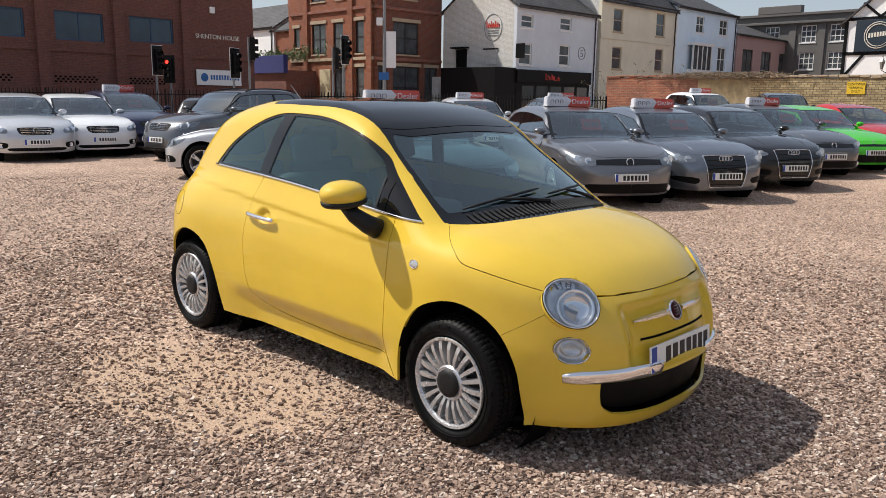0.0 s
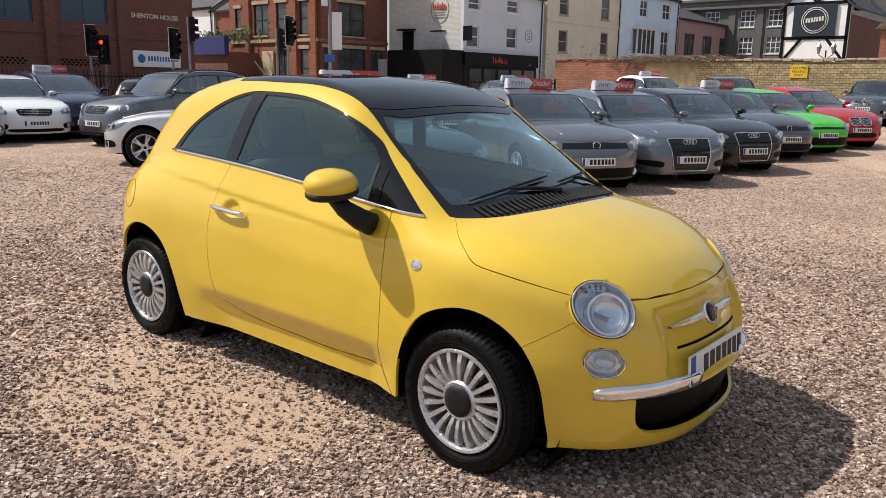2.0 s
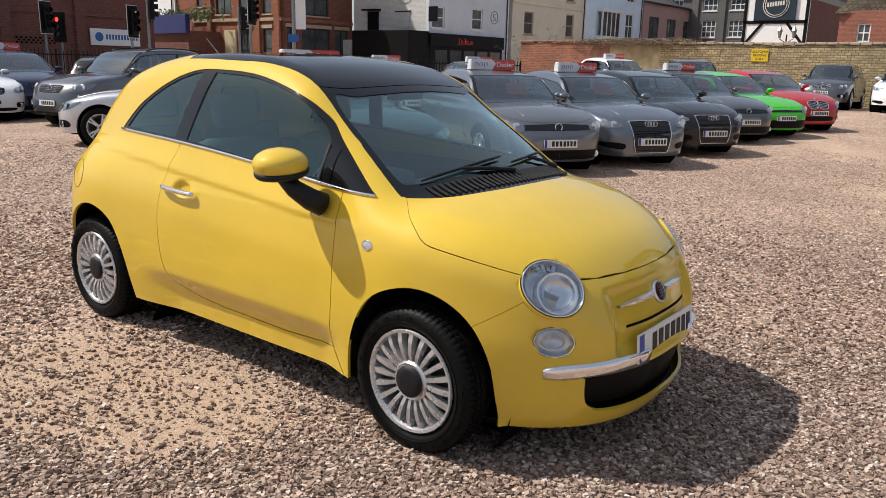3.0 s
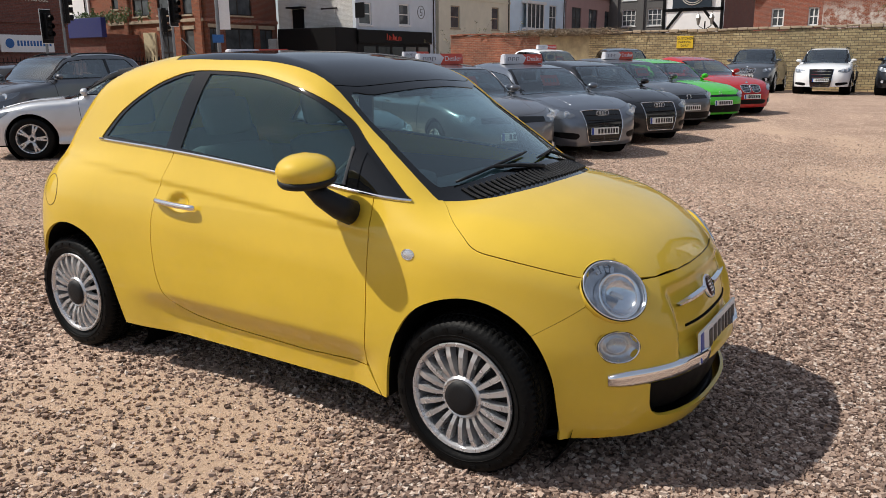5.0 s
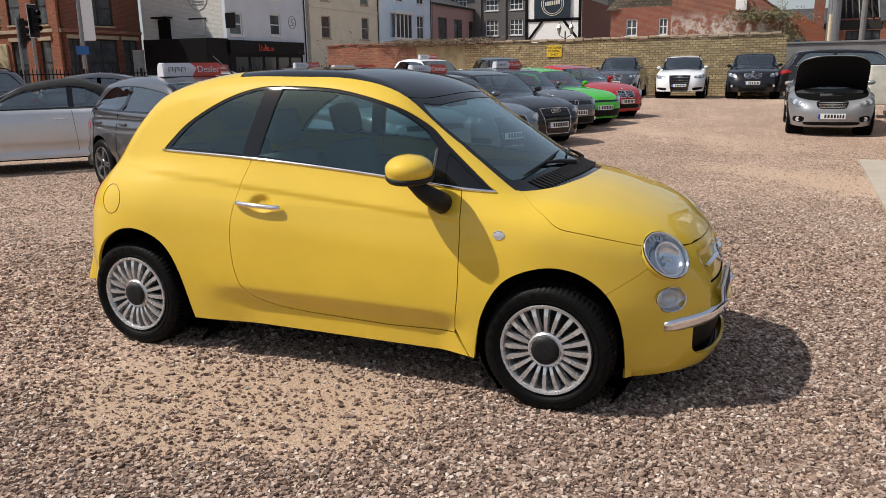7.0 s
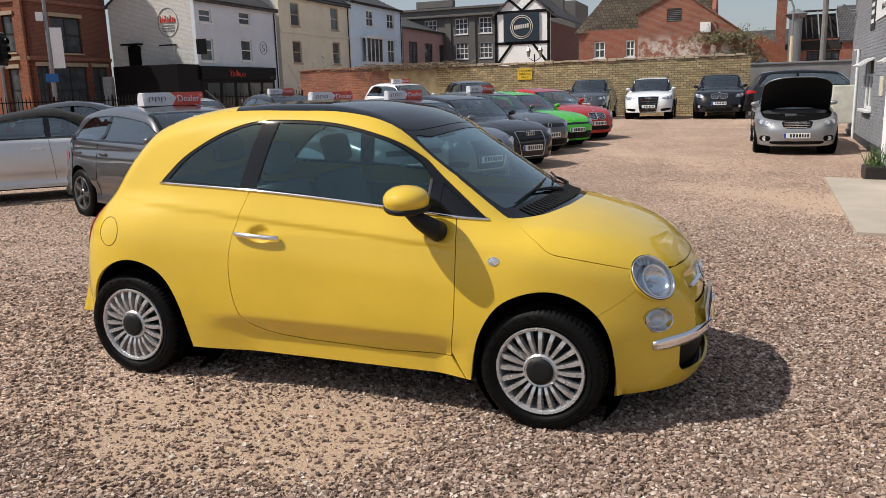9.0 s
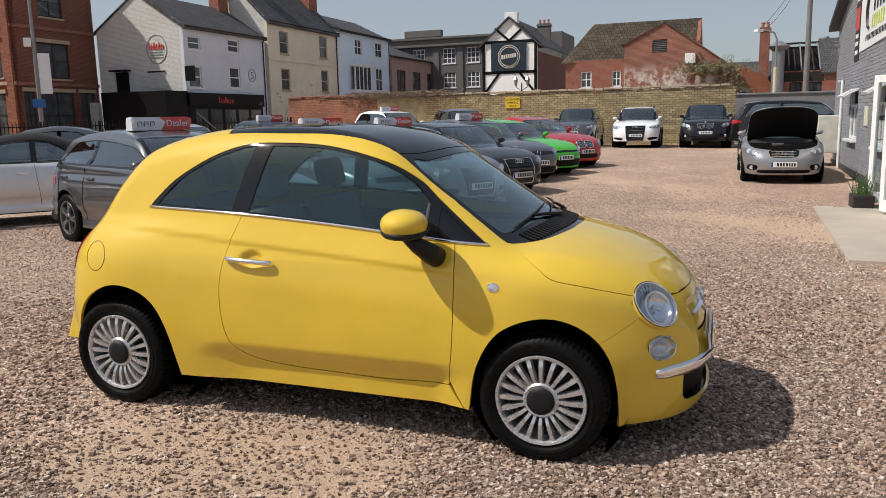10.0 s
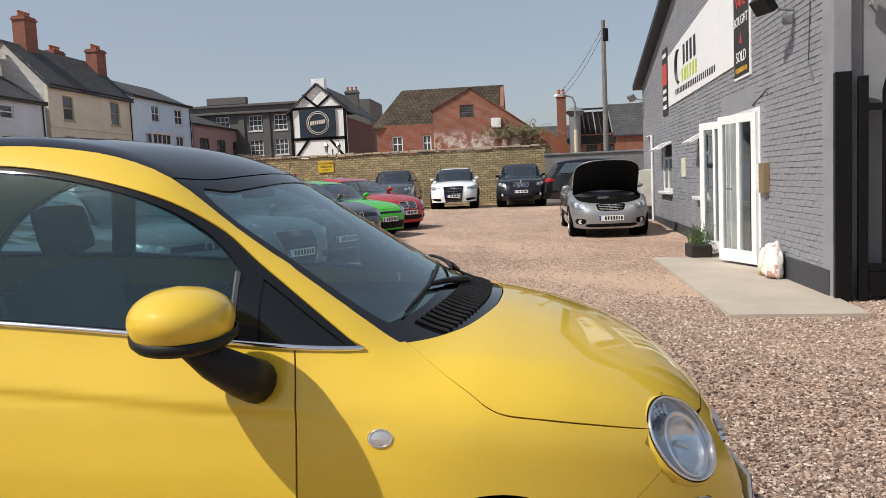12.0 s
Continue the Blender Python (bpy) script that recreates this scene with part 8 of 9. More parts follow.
def shed_things():
    M = SHED_M
    # doorway: white double doors standing open against the wall
    fr = tagged(thing("door_1", M @ pose(0, 0, 0), "white plastic double doors standing open on a concrete step", "door"), kind="structure")
    bm = bmesh.new()
    for x0, x1, z0, z1 in ((2.66, 2.73, -0.16, 2.12), (4.33, 4.40, -0.16, 2.12), (2.73, 4.33, 2.05, 2.12)):
        box(bm, SHED_L - x1, -0.01, z0, SHED_L - x0, 0.08, z1, 0.004)
    part("door_frame", bm, UPVC, fr)

    def leaf(x, y, ang, w, flip):
        o = new("door_leaf")
        o.empty_display_size = 0.1
        o.parent = fr
        o.matrix_local = pose(x, y, 0, 0, 0, ang)
        bm = bmesh.new()
        for x0, x1, z0, z1 in ((0, 0.11, -0.08, 2.05), (w - 0.11, w, -0.08, 2.05), (0.11, w - 0.11, -0.08, 0.10), (0.11, w - 0.11, 1.93, 2.05), (w * 0.42, w * 0.5, 0.10, 1.93)):
            box(bm, x0, -0.03, z0, x1, 0.03, z1, 0.004)
        part("leaf_frame", bm, UPVC, o)
        part("leaf_pane", box_bm(0.11, -0.008, 0.10, w - 0.11, 0.008, 1.93), CLEAR, o)
        hb = bmesh.new()
        tube(hb, [(w - 0.055, -0.03, 0.98), (w - 0.055, -0.08, 0.98), (w - 0.17, -0.08, 0.98)], 0.012, 6)
        box(hb, w - 0.075, -0.04, 0.86, w - 0.035, -0.03, 1.10, 0.004)
        part("handle", hb, CHROME, o)
        return o
    leaf(SHED_L - 2.70, -0.03, 180 + 20, 0.92, False)
    o2 = leaf(SHED_L - 4.38, -0.04, 180 + 27, 0.66, True)
    part("door_notice", box_bm(0.25, -0.04, 1.30, 0.62, -0.032, 1.38), FRAME_DARK, o2)
    # windows with top lights tilted open
    for k, (a0, z0, a1, z1) in enumerate(SHED_OPEN[1:]):
        u0, u1 = SHED_L - a1, SHED_L - a0
        w = tagged(thing("window_%d" % (k + 1), M, "white plastic window with its top light tilted open", "window"), kind="structure")
        bm = bmesh.new()
        for x0, x1, y0, y1 in ((u0, u0 + 0.07, z0, z1), (u1 - 0.07, u1, z0, z1), (u0 + 0.07, u1 - 0.07, z0, z0 + 0.07), (u0 + 0.07, u1 - 0.07, z1 - 0.07, z1), (u0 + 0.07, u1 - 0.07, z1 - 0.42, z1 - 0.36), ((u0 + u1) / 2 - 0.03, (u0 + u1) / 2 + 0.03, z0 + 0.07, z1 - 0.42)):
            box(bm, x0, 0.02, y0, x1, 0.09, y1, 0.004)
        part("window_frame", bm, UPVC, w)
        part("window_pane", box_bm(u0 + 0.06, 0.045, z0 + 0.06, u1 - 0.06, 0.06, z1 - 0.40), PANE, w)
        part("window_sill", box_bm(u0 - 0.07, -0.12, z0 - 0.06, u1 + 0.07, 0.02, z0, 0.01), UPVC, w)
        bm = bmesh.new()
        h = 0.36
        mm = pose(0, 0.0, z1 - 0.02, -62, 0, 0)
        for x0, x1, y0, y1 in ((u0 + 0.02, u0 + 0.08, -h, 0), (u1 - 0.08, u1 - 0.02, -h, 0), (u0 + 0.08, u1 - 0.08, -h, -h + 0.06), (u0 + 0.08, u1 - 0.08, -0.06, 0)):
            box(bm, x0, -0.02, y0, x1, 0.02, y1, 0.0, mm)
        tl = part("top_light", bm, UPVC, w)
        bm = bmesh.new()
        box(bm, u0 + 0.08, -0.006, -h + 0.06, u1 - 0.08, 0.006, -0.06, 0.0, mm)
        part("top_pane", bm, plain("milky_pane", (0.55, 0.58, 0.60), 0.15), tl)
    # signs
    b = thing("banner_sign", M, "large white banner with green and black marks on grey wall", "sign")
    bm = bmesh.new()
    vs = [(4.0, 2.84), (10.15, 2.76), (10.15, 3.90), (4.0, 4.32)]
    f = [bm.verts.new((SHED_L - x, -0.03, z)) for x, z in vs] + [bm.verts.new((SHED_L - x, -0.008, z)) for x, z in vs]
    for q in ((0, 1, 2, 3), (7, 6, 5, 4), (0, 4, 5, 1), (1, 5, 6, 2), (2, 6, 7, 3), (3, 7, 4, 0)):
        bm.faces.new([f[i] for i in q])
    bmesh.ops.recalc_face_normals(bm, faces=bm.faces[:])
    part("banner", bm, SIGN_BOARD_WHITE, b)
    bars_text(b, PLATE_INK, SHED_L - 7.55, 3.66, 1.5, 0.40, 4, 0.45, -0.036)
    bars_text(b, plain("lime_lettering", (0.50, 0.62, 0.05), 0.5), SHED_L - 7.6, 3.26, 1.7, 0.26, 6, 0.45, -0.036)
    bars_text(b, PLATE_INK, SHED_L - 7.2, 2.99, 4.0, 0.12, 22, 0.45, -0.036)
    bm = bmesh.new()
    tube(bm, [(SHED_L - 8.75 - 0.22 * math.cos(a), -0.034, 3.5 + 0.34 * math.sin(a)) for a in np.linspace(-1.9, 1.9, 14)], [0.01 + 0.05 * math.sin(math.pi * k / 13) for k in range(14)], 5)
    part("crescent_mark", bm, PLATE_INK, b)
    p = thing("van_sales_poster", M, "tall dark poster saying vans bought and sold", "sign")
    part("board", sbox(3.04, -0.03, 2.60, 3.96, -0.004, 4.12, 0.004), SIGN_BOARD_WHITE, p)
    part("black_field", sbox(3.08, -0.036, 2.64, 3.92, -0.0305, 4.08), FRAME_DARK, p)
    for k, (wd, mt) in enumerate((("VANS", SIGN_TEXT_RED), ("BOUGHT", SIGN_BOARD_WHITE), ("&", SIGN_TEXT_RED), ("SOLD", SIGN_BOARD_WHITE))):
        o = part("lettering", text_mesh(wd, 0.225 if len(wd) < 6 else 0.19, mt), None, p)
        o.matrix_local = pose(SHED_L - 3.50, -0.039, 3.70 - 0.262 * k, 90, 0, 0)
    bars_text(p, plain("amber_bars", (0.6, 0.35, 0.03), 0.5), SHED_L - 3.50, 2.73, 0.66, 0.07, 10, 0.3, -0.039)
    p = thing("narrow_poster", M, "narrow red and black poster on the grey wall", "sign")
    part("board", sbox(10.3, -0.03, 2.6, 11.0, -0.004, 4.15, 0.004), FRAME_DARK, p)
    part("red_field", sbox(10.33, -0.036, 3.3, 10.97, -0.0305, 3.8), SIGN_TEXT_RED, p)
    bm = bmesh.new()
    for z in (2.75, 2.95, 3.12, 3.95):
        box(bm, SHED_L - 10.88, -0.036, z, SHED_L - 10.42, -0.0305, z + 0.09)
    part("text_bars", bm, SIGN_BOARD_WHITE, p)
    # flood lamps, meter box, notice, pipe, cable
    for u, z in ((1.15, 3.10), (14.6, 3.35)):
        t = thing("flood_light", M @ pose(SHED_L - u, -0.02, z), "dark metal flood light on a wall bracket", "lamp", "flood lights on the shed")
        bm = bmesh.new()
        box(bm, -0.16, -0.10, -0.10, 0.16, 0.0, 0.10, 0.02, pose(0, -0.30, 0.10, 35, 0, 20))
        part("lamp_housing", bm, BLACK_PLASTIC if u < 5 else POST_GREY, t)
        bm = bmesh.new()
        tube(bm, [(0, 0.01, 0), (0, -0.15, 0.02), (0, -0.26, 0.08)], 0.018, 6)
        part("bracket", bm, POST_GREY, t)
        part("sensor", box_bm(-0.05, -0.12, -0.16, 0.05, -0.01, -0.05, 0.02), POST_GREY, t)
    for y in (0.37, 0.73):
        t = thing("security_camera", M @ pose(SHED_L + 0.004, y, 2.95), "small pale bullet security camera under the canopy", "camera", "cameras on the shed")
        bm = bmesh.new()
        lathe(bm, [(0.001, -0.10), (0.032, -0.10), (0.036, -0.09), (0.036, 0.05), (0.001, 0.055)], 16, "y", m=pose(0.10, -0.03, 0.03, 18, 0, 25))
        part("housing", bm, SIGN_BOARD_WHITE, t, smooth=True)
        bm = bmesh.new()
        tube(bm, [(0, 0, -0.06), (0.05, 0, -0.06), (0.09, -0.01, 0.0)], 0.014, 8)
        part("bracket", bm, SIGN_BOARD_WHITE, t, smooth=True)
        bm = bmesh.new()
        lathe(bm, [(0.026, -0.103), (0.001, -0.104)], 14, "y", m=pose(0.10, -0.03, 0.03, 18, 0, 25))
        part("lens", bm, BLACK_GLOSS, t)
    t = thing("meter_box", M, "brown and cream meter box on the grey wall", "meter box")
    part("brown_cover", sbox(2.20, -0.09, 0.94, 2.44, -0.002, 1.34, 0.01), plain("brown_cover", (0.22, 0.16, 0.09), 0.5), t)
    part("cream_box", sbox(2.46, -0.08, 0.96, 2.62, -0.002, 1.32, 0.01), UPVC, t)
    t = thing("wall_notice", M, "small pale notice board on the grey wall", "sign")
    part("board", sbox(8.25, -0.03, 1.15, 8.65, -0.002, 1.55, 0.005), plain("cream_card", (0.66, 0.62, 0.48), 0.6), t)
    t = thing("drain_pipe", M, "thin white pipe and bracket on the grey wall", "pipe")
    bm = bmesh.new()
    tube(bm, su([(12.9, -0.05, -0.1), (12.9, -0.05, 2.25), (13.8, -0.05, 2.25)]), 0.035, 8)
    part("pipe", bm, UPVC, t)
    t = thing("wall_cabinet", M, "weathered cream cabinet standing against the grey wall", "cabinet")
    part("body", sbox(13.2, -0.55, 0.35, 14.2, -0.01, 1.35, 0.03), plain("aged_cream", (0.60, 0.58, 0.50), 0.6, vary=0.15, scale=4), t)
    for x in (13.3, 14.0):
        part("leg", sbox(x, -0.45, -0.15, x + 0.08, -0.37, 0.35), POST_GREY, t)
    t = thing("wall_cable", M, "thin grey cable clipped to the wall", "cable")
    bm = bmesh.new()
    tube(bm, su([(0.62, -0.012, 4.2), (0.60, -0.012, 3.0), (0.66, -0.012, 2.45), (0.5, -0.012, 2.2)]), 0.008, 5)
    part("cable", bm, GREY_PAINT_DARK, t)
    bm = bmesh.new()
    tube(bm, su([(3.0, -0.012, 2.16), (2.3, -0.012, 2.30), (2.25, -0.012, 2.22)]), 0.01, 5)
    part("cable", bm, GREY_PAINT_DARK, t)
    # plinth, pad, trough, bags
    tagged(part("baseboard", sbox(0.0, -0.035, -0.4, 2.62, -0.003, 0.17, 0.01), GREY_PAINT_DARK), "dark painted plinth at the foot of the shed wall", "wall", "", "structure").matrix_world = M
    tagged(part("baseboard", sbox(4.44, -0.035, -0.4, 15.0, -0.003, 0.12, 0.01), GREY_PAINT_DARK), "dark painted plinth at the foot of the shed wall", "wall", "", "structure").matrix_world = M
    bm = bmesh.new()
    q = [(5.55, 5.95), (9.55, 9.75), (10.25, 8.65), (7.3, 5.80), (6.4, 5.05)]
    lo = [bm.verts.new((x, y, float(gz(x, y)) - 0.10)) for x, y in q]
    hi = [bm.verts.new((x, y, float(gz(x, y)) + 0.035)) for x, y in q]
    bm.faces.new(hi[::-1])
    for k in range(len(q)):
        bm.faces.new((lo[k], lo[(k + 1) % len(q)], hi[(k + 1) % len(q)], hi[k]))
    bmesh.ops.recalc_face_normals(bm, faces=bm.faces[:])
    tagged(part("pavement", bm, CONCRETE), "worn pale concrete apron in front of the shed door", "pavement", "", "structure")
    t = thing("plant_trough", M @ pose(SHED_L - 4.50, -0.50, -0.12), "dark plastic trough with straggly green plants", "planter")
    part("trough", box_bm(-0.30, -0.16, -0.02, 0.30, 0.16, 0.20, 0.02), FRAME_DARK, t)
    rng = np.random.RandomState(8)
    bm = bmesh.new()
    for k in range(60):
        p = Vector((rng.uniform(-0.26, 0.26), rng.uniform(-0.12, 0.12), 0.18))
        d = Vector((rng.randn() * 0.3, rng.randn() * 0.3, 1.0))
        tip = p + d * rng.uniform(0.12, 0.38)
        tube(bm, [p, p.lerp(tip, 0.6), tip], [0.006, 0.005, 0.002], 3)
        for _ in range(3):
            c = p.lerp(tip, rng.uniform(0.4, 1.0))
            a = Vector((rng.randn(), rng.randn(), rng.randn() * 0.5)).normalized() * 0.05
            b2 = a.cross(Vector((0, 0, 1))) * 0.4
            bm.faces.new([bm.verts.new(c), bm.verts.new(c + a * 0.5 + b2), bm.verts.new(c + a), bm.verts.new(c + a * 0.5 - b2)])
    part("foliage", bm, LEAF, t)
    for k, (u, y, h, tint) in enumerate(((1.82, -0.17, 0.40, (0.74, 0.66, 0.62)), (1.52, -0.16, 0.46, (0.80, 0.79, 0.76)))):
        t = thing("plastic_sack", M @ pose(SHED_L - u, y, -0.10, 0, 0, 15 * k), "crumpled white plastic sack with red and yellow print", "sack", "sacks by the door")
        bm = bmesh.new()
        prof = [(0.02, 0.0), (0.14, 0.01), (0.17, 0.06), (0.175, 0.14), (0.17, 0.23), (0.15, 0.30), (0.125, 0.36), (0.11, 0.41), (0.08, 0.44), (0.02, 0.45)]
        lathe(bm, [(r * 0.95, z * h / 0.46) for r, z in prof], 26, "z")
        for v in bm.verts:
            n = noise.noise_vector(v.co * 9 + Vector((k * 5, 0, 0)))
            v.co += n * 0.055
            v.co.y *= 0.62
            v.co.x += v.co.z * (0.25 - 0.3 * k)
            v.co.z = max(v.co.z, 0.0)
        part("sack", bm, SACKS[k], t, smooth=True)


SACKS = []
for _k, (_c, _d) in enumerate((((0.72, 0.55, 0.10), (0.45, 0.10, 0.08)), ((0.60, 0.25, 0.22), (0.5, 0.45, 0.2)))):
    _m, _t, _b = nodes_of("printed_sack")
    _r = ramp(_t, noise_node(_t, 5.0 + _k, 3), [(0.0, (0.78, 0.77, 0.74)), (0.56, (0.80, 0.79, 0.76)), (0.60, _c), (0.68, _d), (0.72, (0.78, 0.77, 0.74))])
    _t.links.new(_r.outputs[0], _b.inputs["Base Color"])
    _b.inputs["Roughness"].default_value = 0.4
    bump_of(_t, _b, noise_node(_t, 22.0, 4).outputs[0], 0.5, 0.02)
    SACKS.append(_m)
shed_things()


def palisade_gate():
    """The tall black steel palisade fence beside the shed's corner, with its thick posts."""
    M = SHED_M
    t = thing("palisade_fence", M @ pose(SHED_L + 0.11, 0.06, -0.14, 0, 0, 80), "tall black steel palisade gate and posts", "fence")
    part("gate_post", box_bm(-0.08, -0.10, 0.0, 0.08, 0.10, 2.35, 0.01), BLACK_IRON, t)
    part("gate_post", box_bm(0.15, -0.04, 0.0, 0.24, 0.05, 2.30, 0.008), BLACK_IRON, t)
    for z in (0.32, 1.95):
        part("rail", box_bm(0.24, -0.03, z, 5.2, 0.03, z + 0.07), BLACK_IRON, t)
    bm = bmesh.new()
    for sg in (-1, 1):
        vs = [bm.verts.new(p) for p in ((0, 0.045, 0.05), (sg * 0.045, 0.03, 0.05), (sg * 0.045, 0.03, 2.15), (sg * 0.012, 0.04, 2.28), (0, 0.045, 2.24))]
        bm.faces.new(vs if sg > 0 else vs[::-1])
    bmesh.ops.solidify(bm, geom=bm.faces[:], thickness=0.004)
    pale = bpy.data.meshes.new("pale")
    bm.to_mesh(pale)
    bm.free()
    pale.materials.append(BLACK_IRON)
    for k in range(16):
        part("pale", pale, None, t).matrix_local = pose(0.42 + 0.26 * k, 0, 0)
    part("foot_board", box_bm(0.24, -0.02, 0.06, 5.2, 0.02, 0.31), BLACK_IRON, t)
    # the leaf that stands open into the yard
    x, y = 4.22, 3.98
    t = thing("palisade_gate", pose(x, y, float(gz(x, y)) + 0.02, 0, 0, -37), "black steel palisade gate leaf standing open over the gravel", "gate")
    part("gate_post", box_bm(-0.045, -0.045, 0.0, 0.045, 0.045, 2.30, 0.008), BLACK_IRON, t)
    part("gate_post", box_bm(2.40, -0.045, -0.03, 2.49, 0.045, 2.30, 0.008), BLACK_IRON, t)
    for z in (0.24, 1.90):
        part("rail", box_bm(0.047, -0.025, z, 2.398, 0.025, z + 0.07, 0.004), BLACK_IRON, t)
    for k in range(14):
        part("pale", pale, None, t).matrix_local = pose(0.165 + 0.165 * k, -0.06 if k % 2 else 0.0, 0.03)
    part("drop_bolt", box_bm(0.06, -0.015, -0.03, 0.09, 0.015, 0.5), POST_GREY, t)


palisade_gate()

FIAT_AT = (-0.2535, 4.5535)
build_fiat(pose(FIAT_AT[0], FIAT_AT[1], float(gz(*FIAT_AT)), 0, 0.7, -44.5))


# ---------------------------------------------------------------- the ground
def lattice_noise(x, y, seed, octaves=4):
    """Smooth noise in 0..1 on arrays."""
    out, amp, tot = 0.0, 1.0, 0.0
    for o in range(octaves):
        xi, yi = np.floor(x).astype(int), np.floor(y).astype(int)
        fx, fy = x - xi, y - yi
        fx, fy = fx * fx * (3 - 2 * fx), fy * fy * (3 - 2 * fy)

        def h(i, j):
            k = (i * 374761393 + j * 668265263 + (seed + o) * 982451653) & 0x7FFFFFFF
            k = ((k ^ (k >> 13)) * 1274126177) & 0x7FFFFFFF
            return ((k ^ (k >> 16)) & 0xFFFF) / 65535.0
        v = (h(xi, yi) * (1 - fx) + h(xi + 1, yi) * fx) * (1 - fy) + (h(xi, yi + 1) * (1 - fx) + h(xi + 1, yi + 1) * fx) * fy
        out, tot = out + v * amp, tot + amp
        amp, x, y = amp * 0.55, x * 2.03 + 7.1, y * 2.03 + 3.7
    return out / tot


def bare(x, y):
    """How bare and sandy the ground is, 0 to 1: worn lanes where cars pass, stones elsewhere."""
    n = lattice_noise(x * 0.42 + 3, y * 0.42 + 9, 5, 5)
    spots = 0.0
    for cx, cy, r, s in ((-1.55, 3.8, 0.75, 0.30), (-0.9, 3.38, 0.5, 0.24), (-1.2, 2.7, 0.65, -0.25), (0.2, 2.9, 0.8, -0.15), (6.5, 10.5, 2.2, 0.03), (9.0, 13.5, 3.0, 0.03), (2.6, 4.6, 1.2, -0.14), (3.6, 6.3, 1.4, -0.1), (-4.0, 8.5, 3.4, -0.22), (-7.5, 13.0, 5.0, -0.22)):
        spots = spots + s * np.exp(-((x - cx) ** 2 + (y - cy) ** 2) / (r * r))
    return sstep(0.50, 0.74, n + spots - 0.06 * sstep(5.0, 9.0, y))


def gravel_mat():
    m, t, s = nodes_of("gravel_ground")
    at = t.nodes.new("ShaderNodeAttribute")
    at.attribute_name = "bare"
    c = t.nodes.new("ShaderNodeTexCoord")
    v = t.nodes.new("ShaderNodeTexVoronoi")
    v.inputs["Scale"].default_value = 62.0
    t.links.new(c.outputs["Object"], v.inputs["Vector"])
    v2 = t.nodes.new("ShaderNodeTexVoronoi")
    v2.inputs["Scale"].default_value = 140.0
    t.links.new(c.outputs["Object"], v2.inputs["Vector"])
    sep = t.nodes.new("ShaderNodeSeparateColor")
    t.links.new(v.outputs["Color"], sep.inputs[0])
    stone = ramp(t, sep.outputs[0], [(0.0, (0.155, 0.104, 0.080)), (0.3, (0.290, 0.200, 0.155)), (0.65, (0.415, 0.293, 0.226)), (0.9, (0.555, 0.414, 0.325)), (1.0, (0.70, 0.575, 0.47))])
    big = noise_node(t, 0.55, 6, 0.65)
    tone = ramp(t, big, [(0.3, (0.98, 0.95, 0.92)), (0.7, (1.42, 1.40, 1.37))])
    gcol = mixc(t, 1.0, stone.outputs[0], tone.outputs[0], "MULTIPLY")
    fine = noise_node(t, 55.0, 6, 0.7)
    sand = ramp(t, fine, [(0.3, (0.45, 0.315, 0.225)), (0.7, (0.62, 0.455, 0.335))])
    n2 = noise_node(t, 7.0, 6, 0.7)
    fac = t.nodes.new("ShaderNodeMath")
    fac.operation = "MULTIPLY_ADD"
    fac.inputs[1].default_value = 0.5
    fac.inputs[2].default_value = -0.25
    t.links.new(n2.outputs[0], fac.inputs[0])
    ad = t.nodes.new("ShaderNodeMath")
    ad.use_clamp = True
    t.links.new(fac.outputs[0], ad.inputs[0])
    t.links.new(at.outputs["Fac"], ad.inputs[1])
    t.links.new(mixc(t, ad.outputs[0], gcol, sand.outputs[0]), s.inputs["Base Color"])
    s.inputs["Roughness"].default_value = 0.92
    s.inputs["Specular IOR Level"].default_value = 0.25
    h = mixc(t, 0.4, v.outputs["Distance"], v2.outputs["Distance"])
    h = mixc(t, ad.outputs[0], h, fine.outputs[0])
    bump_of(t, s, h, 0.9, -0.02)
    return m


def ground():
    n = 281
    u = np.linspace(-1, 1, n)
    w = np.sign(u) * (np.abs(u) ** 4 * 640 + np.abs(u) ** 2 * 22 + np.abs(u) * 6)
    gx, gy = np.meshgrid(w + 1.0, w + 6.0)
    x, y = gx.ravel(), gy.ravel()
    near = np.exp(-((x - 1) ** 2 + (y - 6) ** 2) / 400)
    z = gz(x, y) + (lattice_noise(x * 2.2, y * 2.2, 11, 3) - 0.5) * 0.022 * near
    faces = [(j * n + i, j * n + i + 1, (j + 1) * n + i + 1, (j + 1) * n + i) for j in range(n - 1) for i in range(n - 1)]
    me = mesh_of("ground", np.stack([x, y, z], axis=1), faces, gravel_mat(), True)
    a = me.attributes.new("bare", "FLOAT", "POINT")
    a.data.foreach_set("value", bare(x, y).astype(np.float32))
    tagged(new("ground", me), "reddish brown gravel yard with bare sandy patches", "ground", "", "structure")


ground()


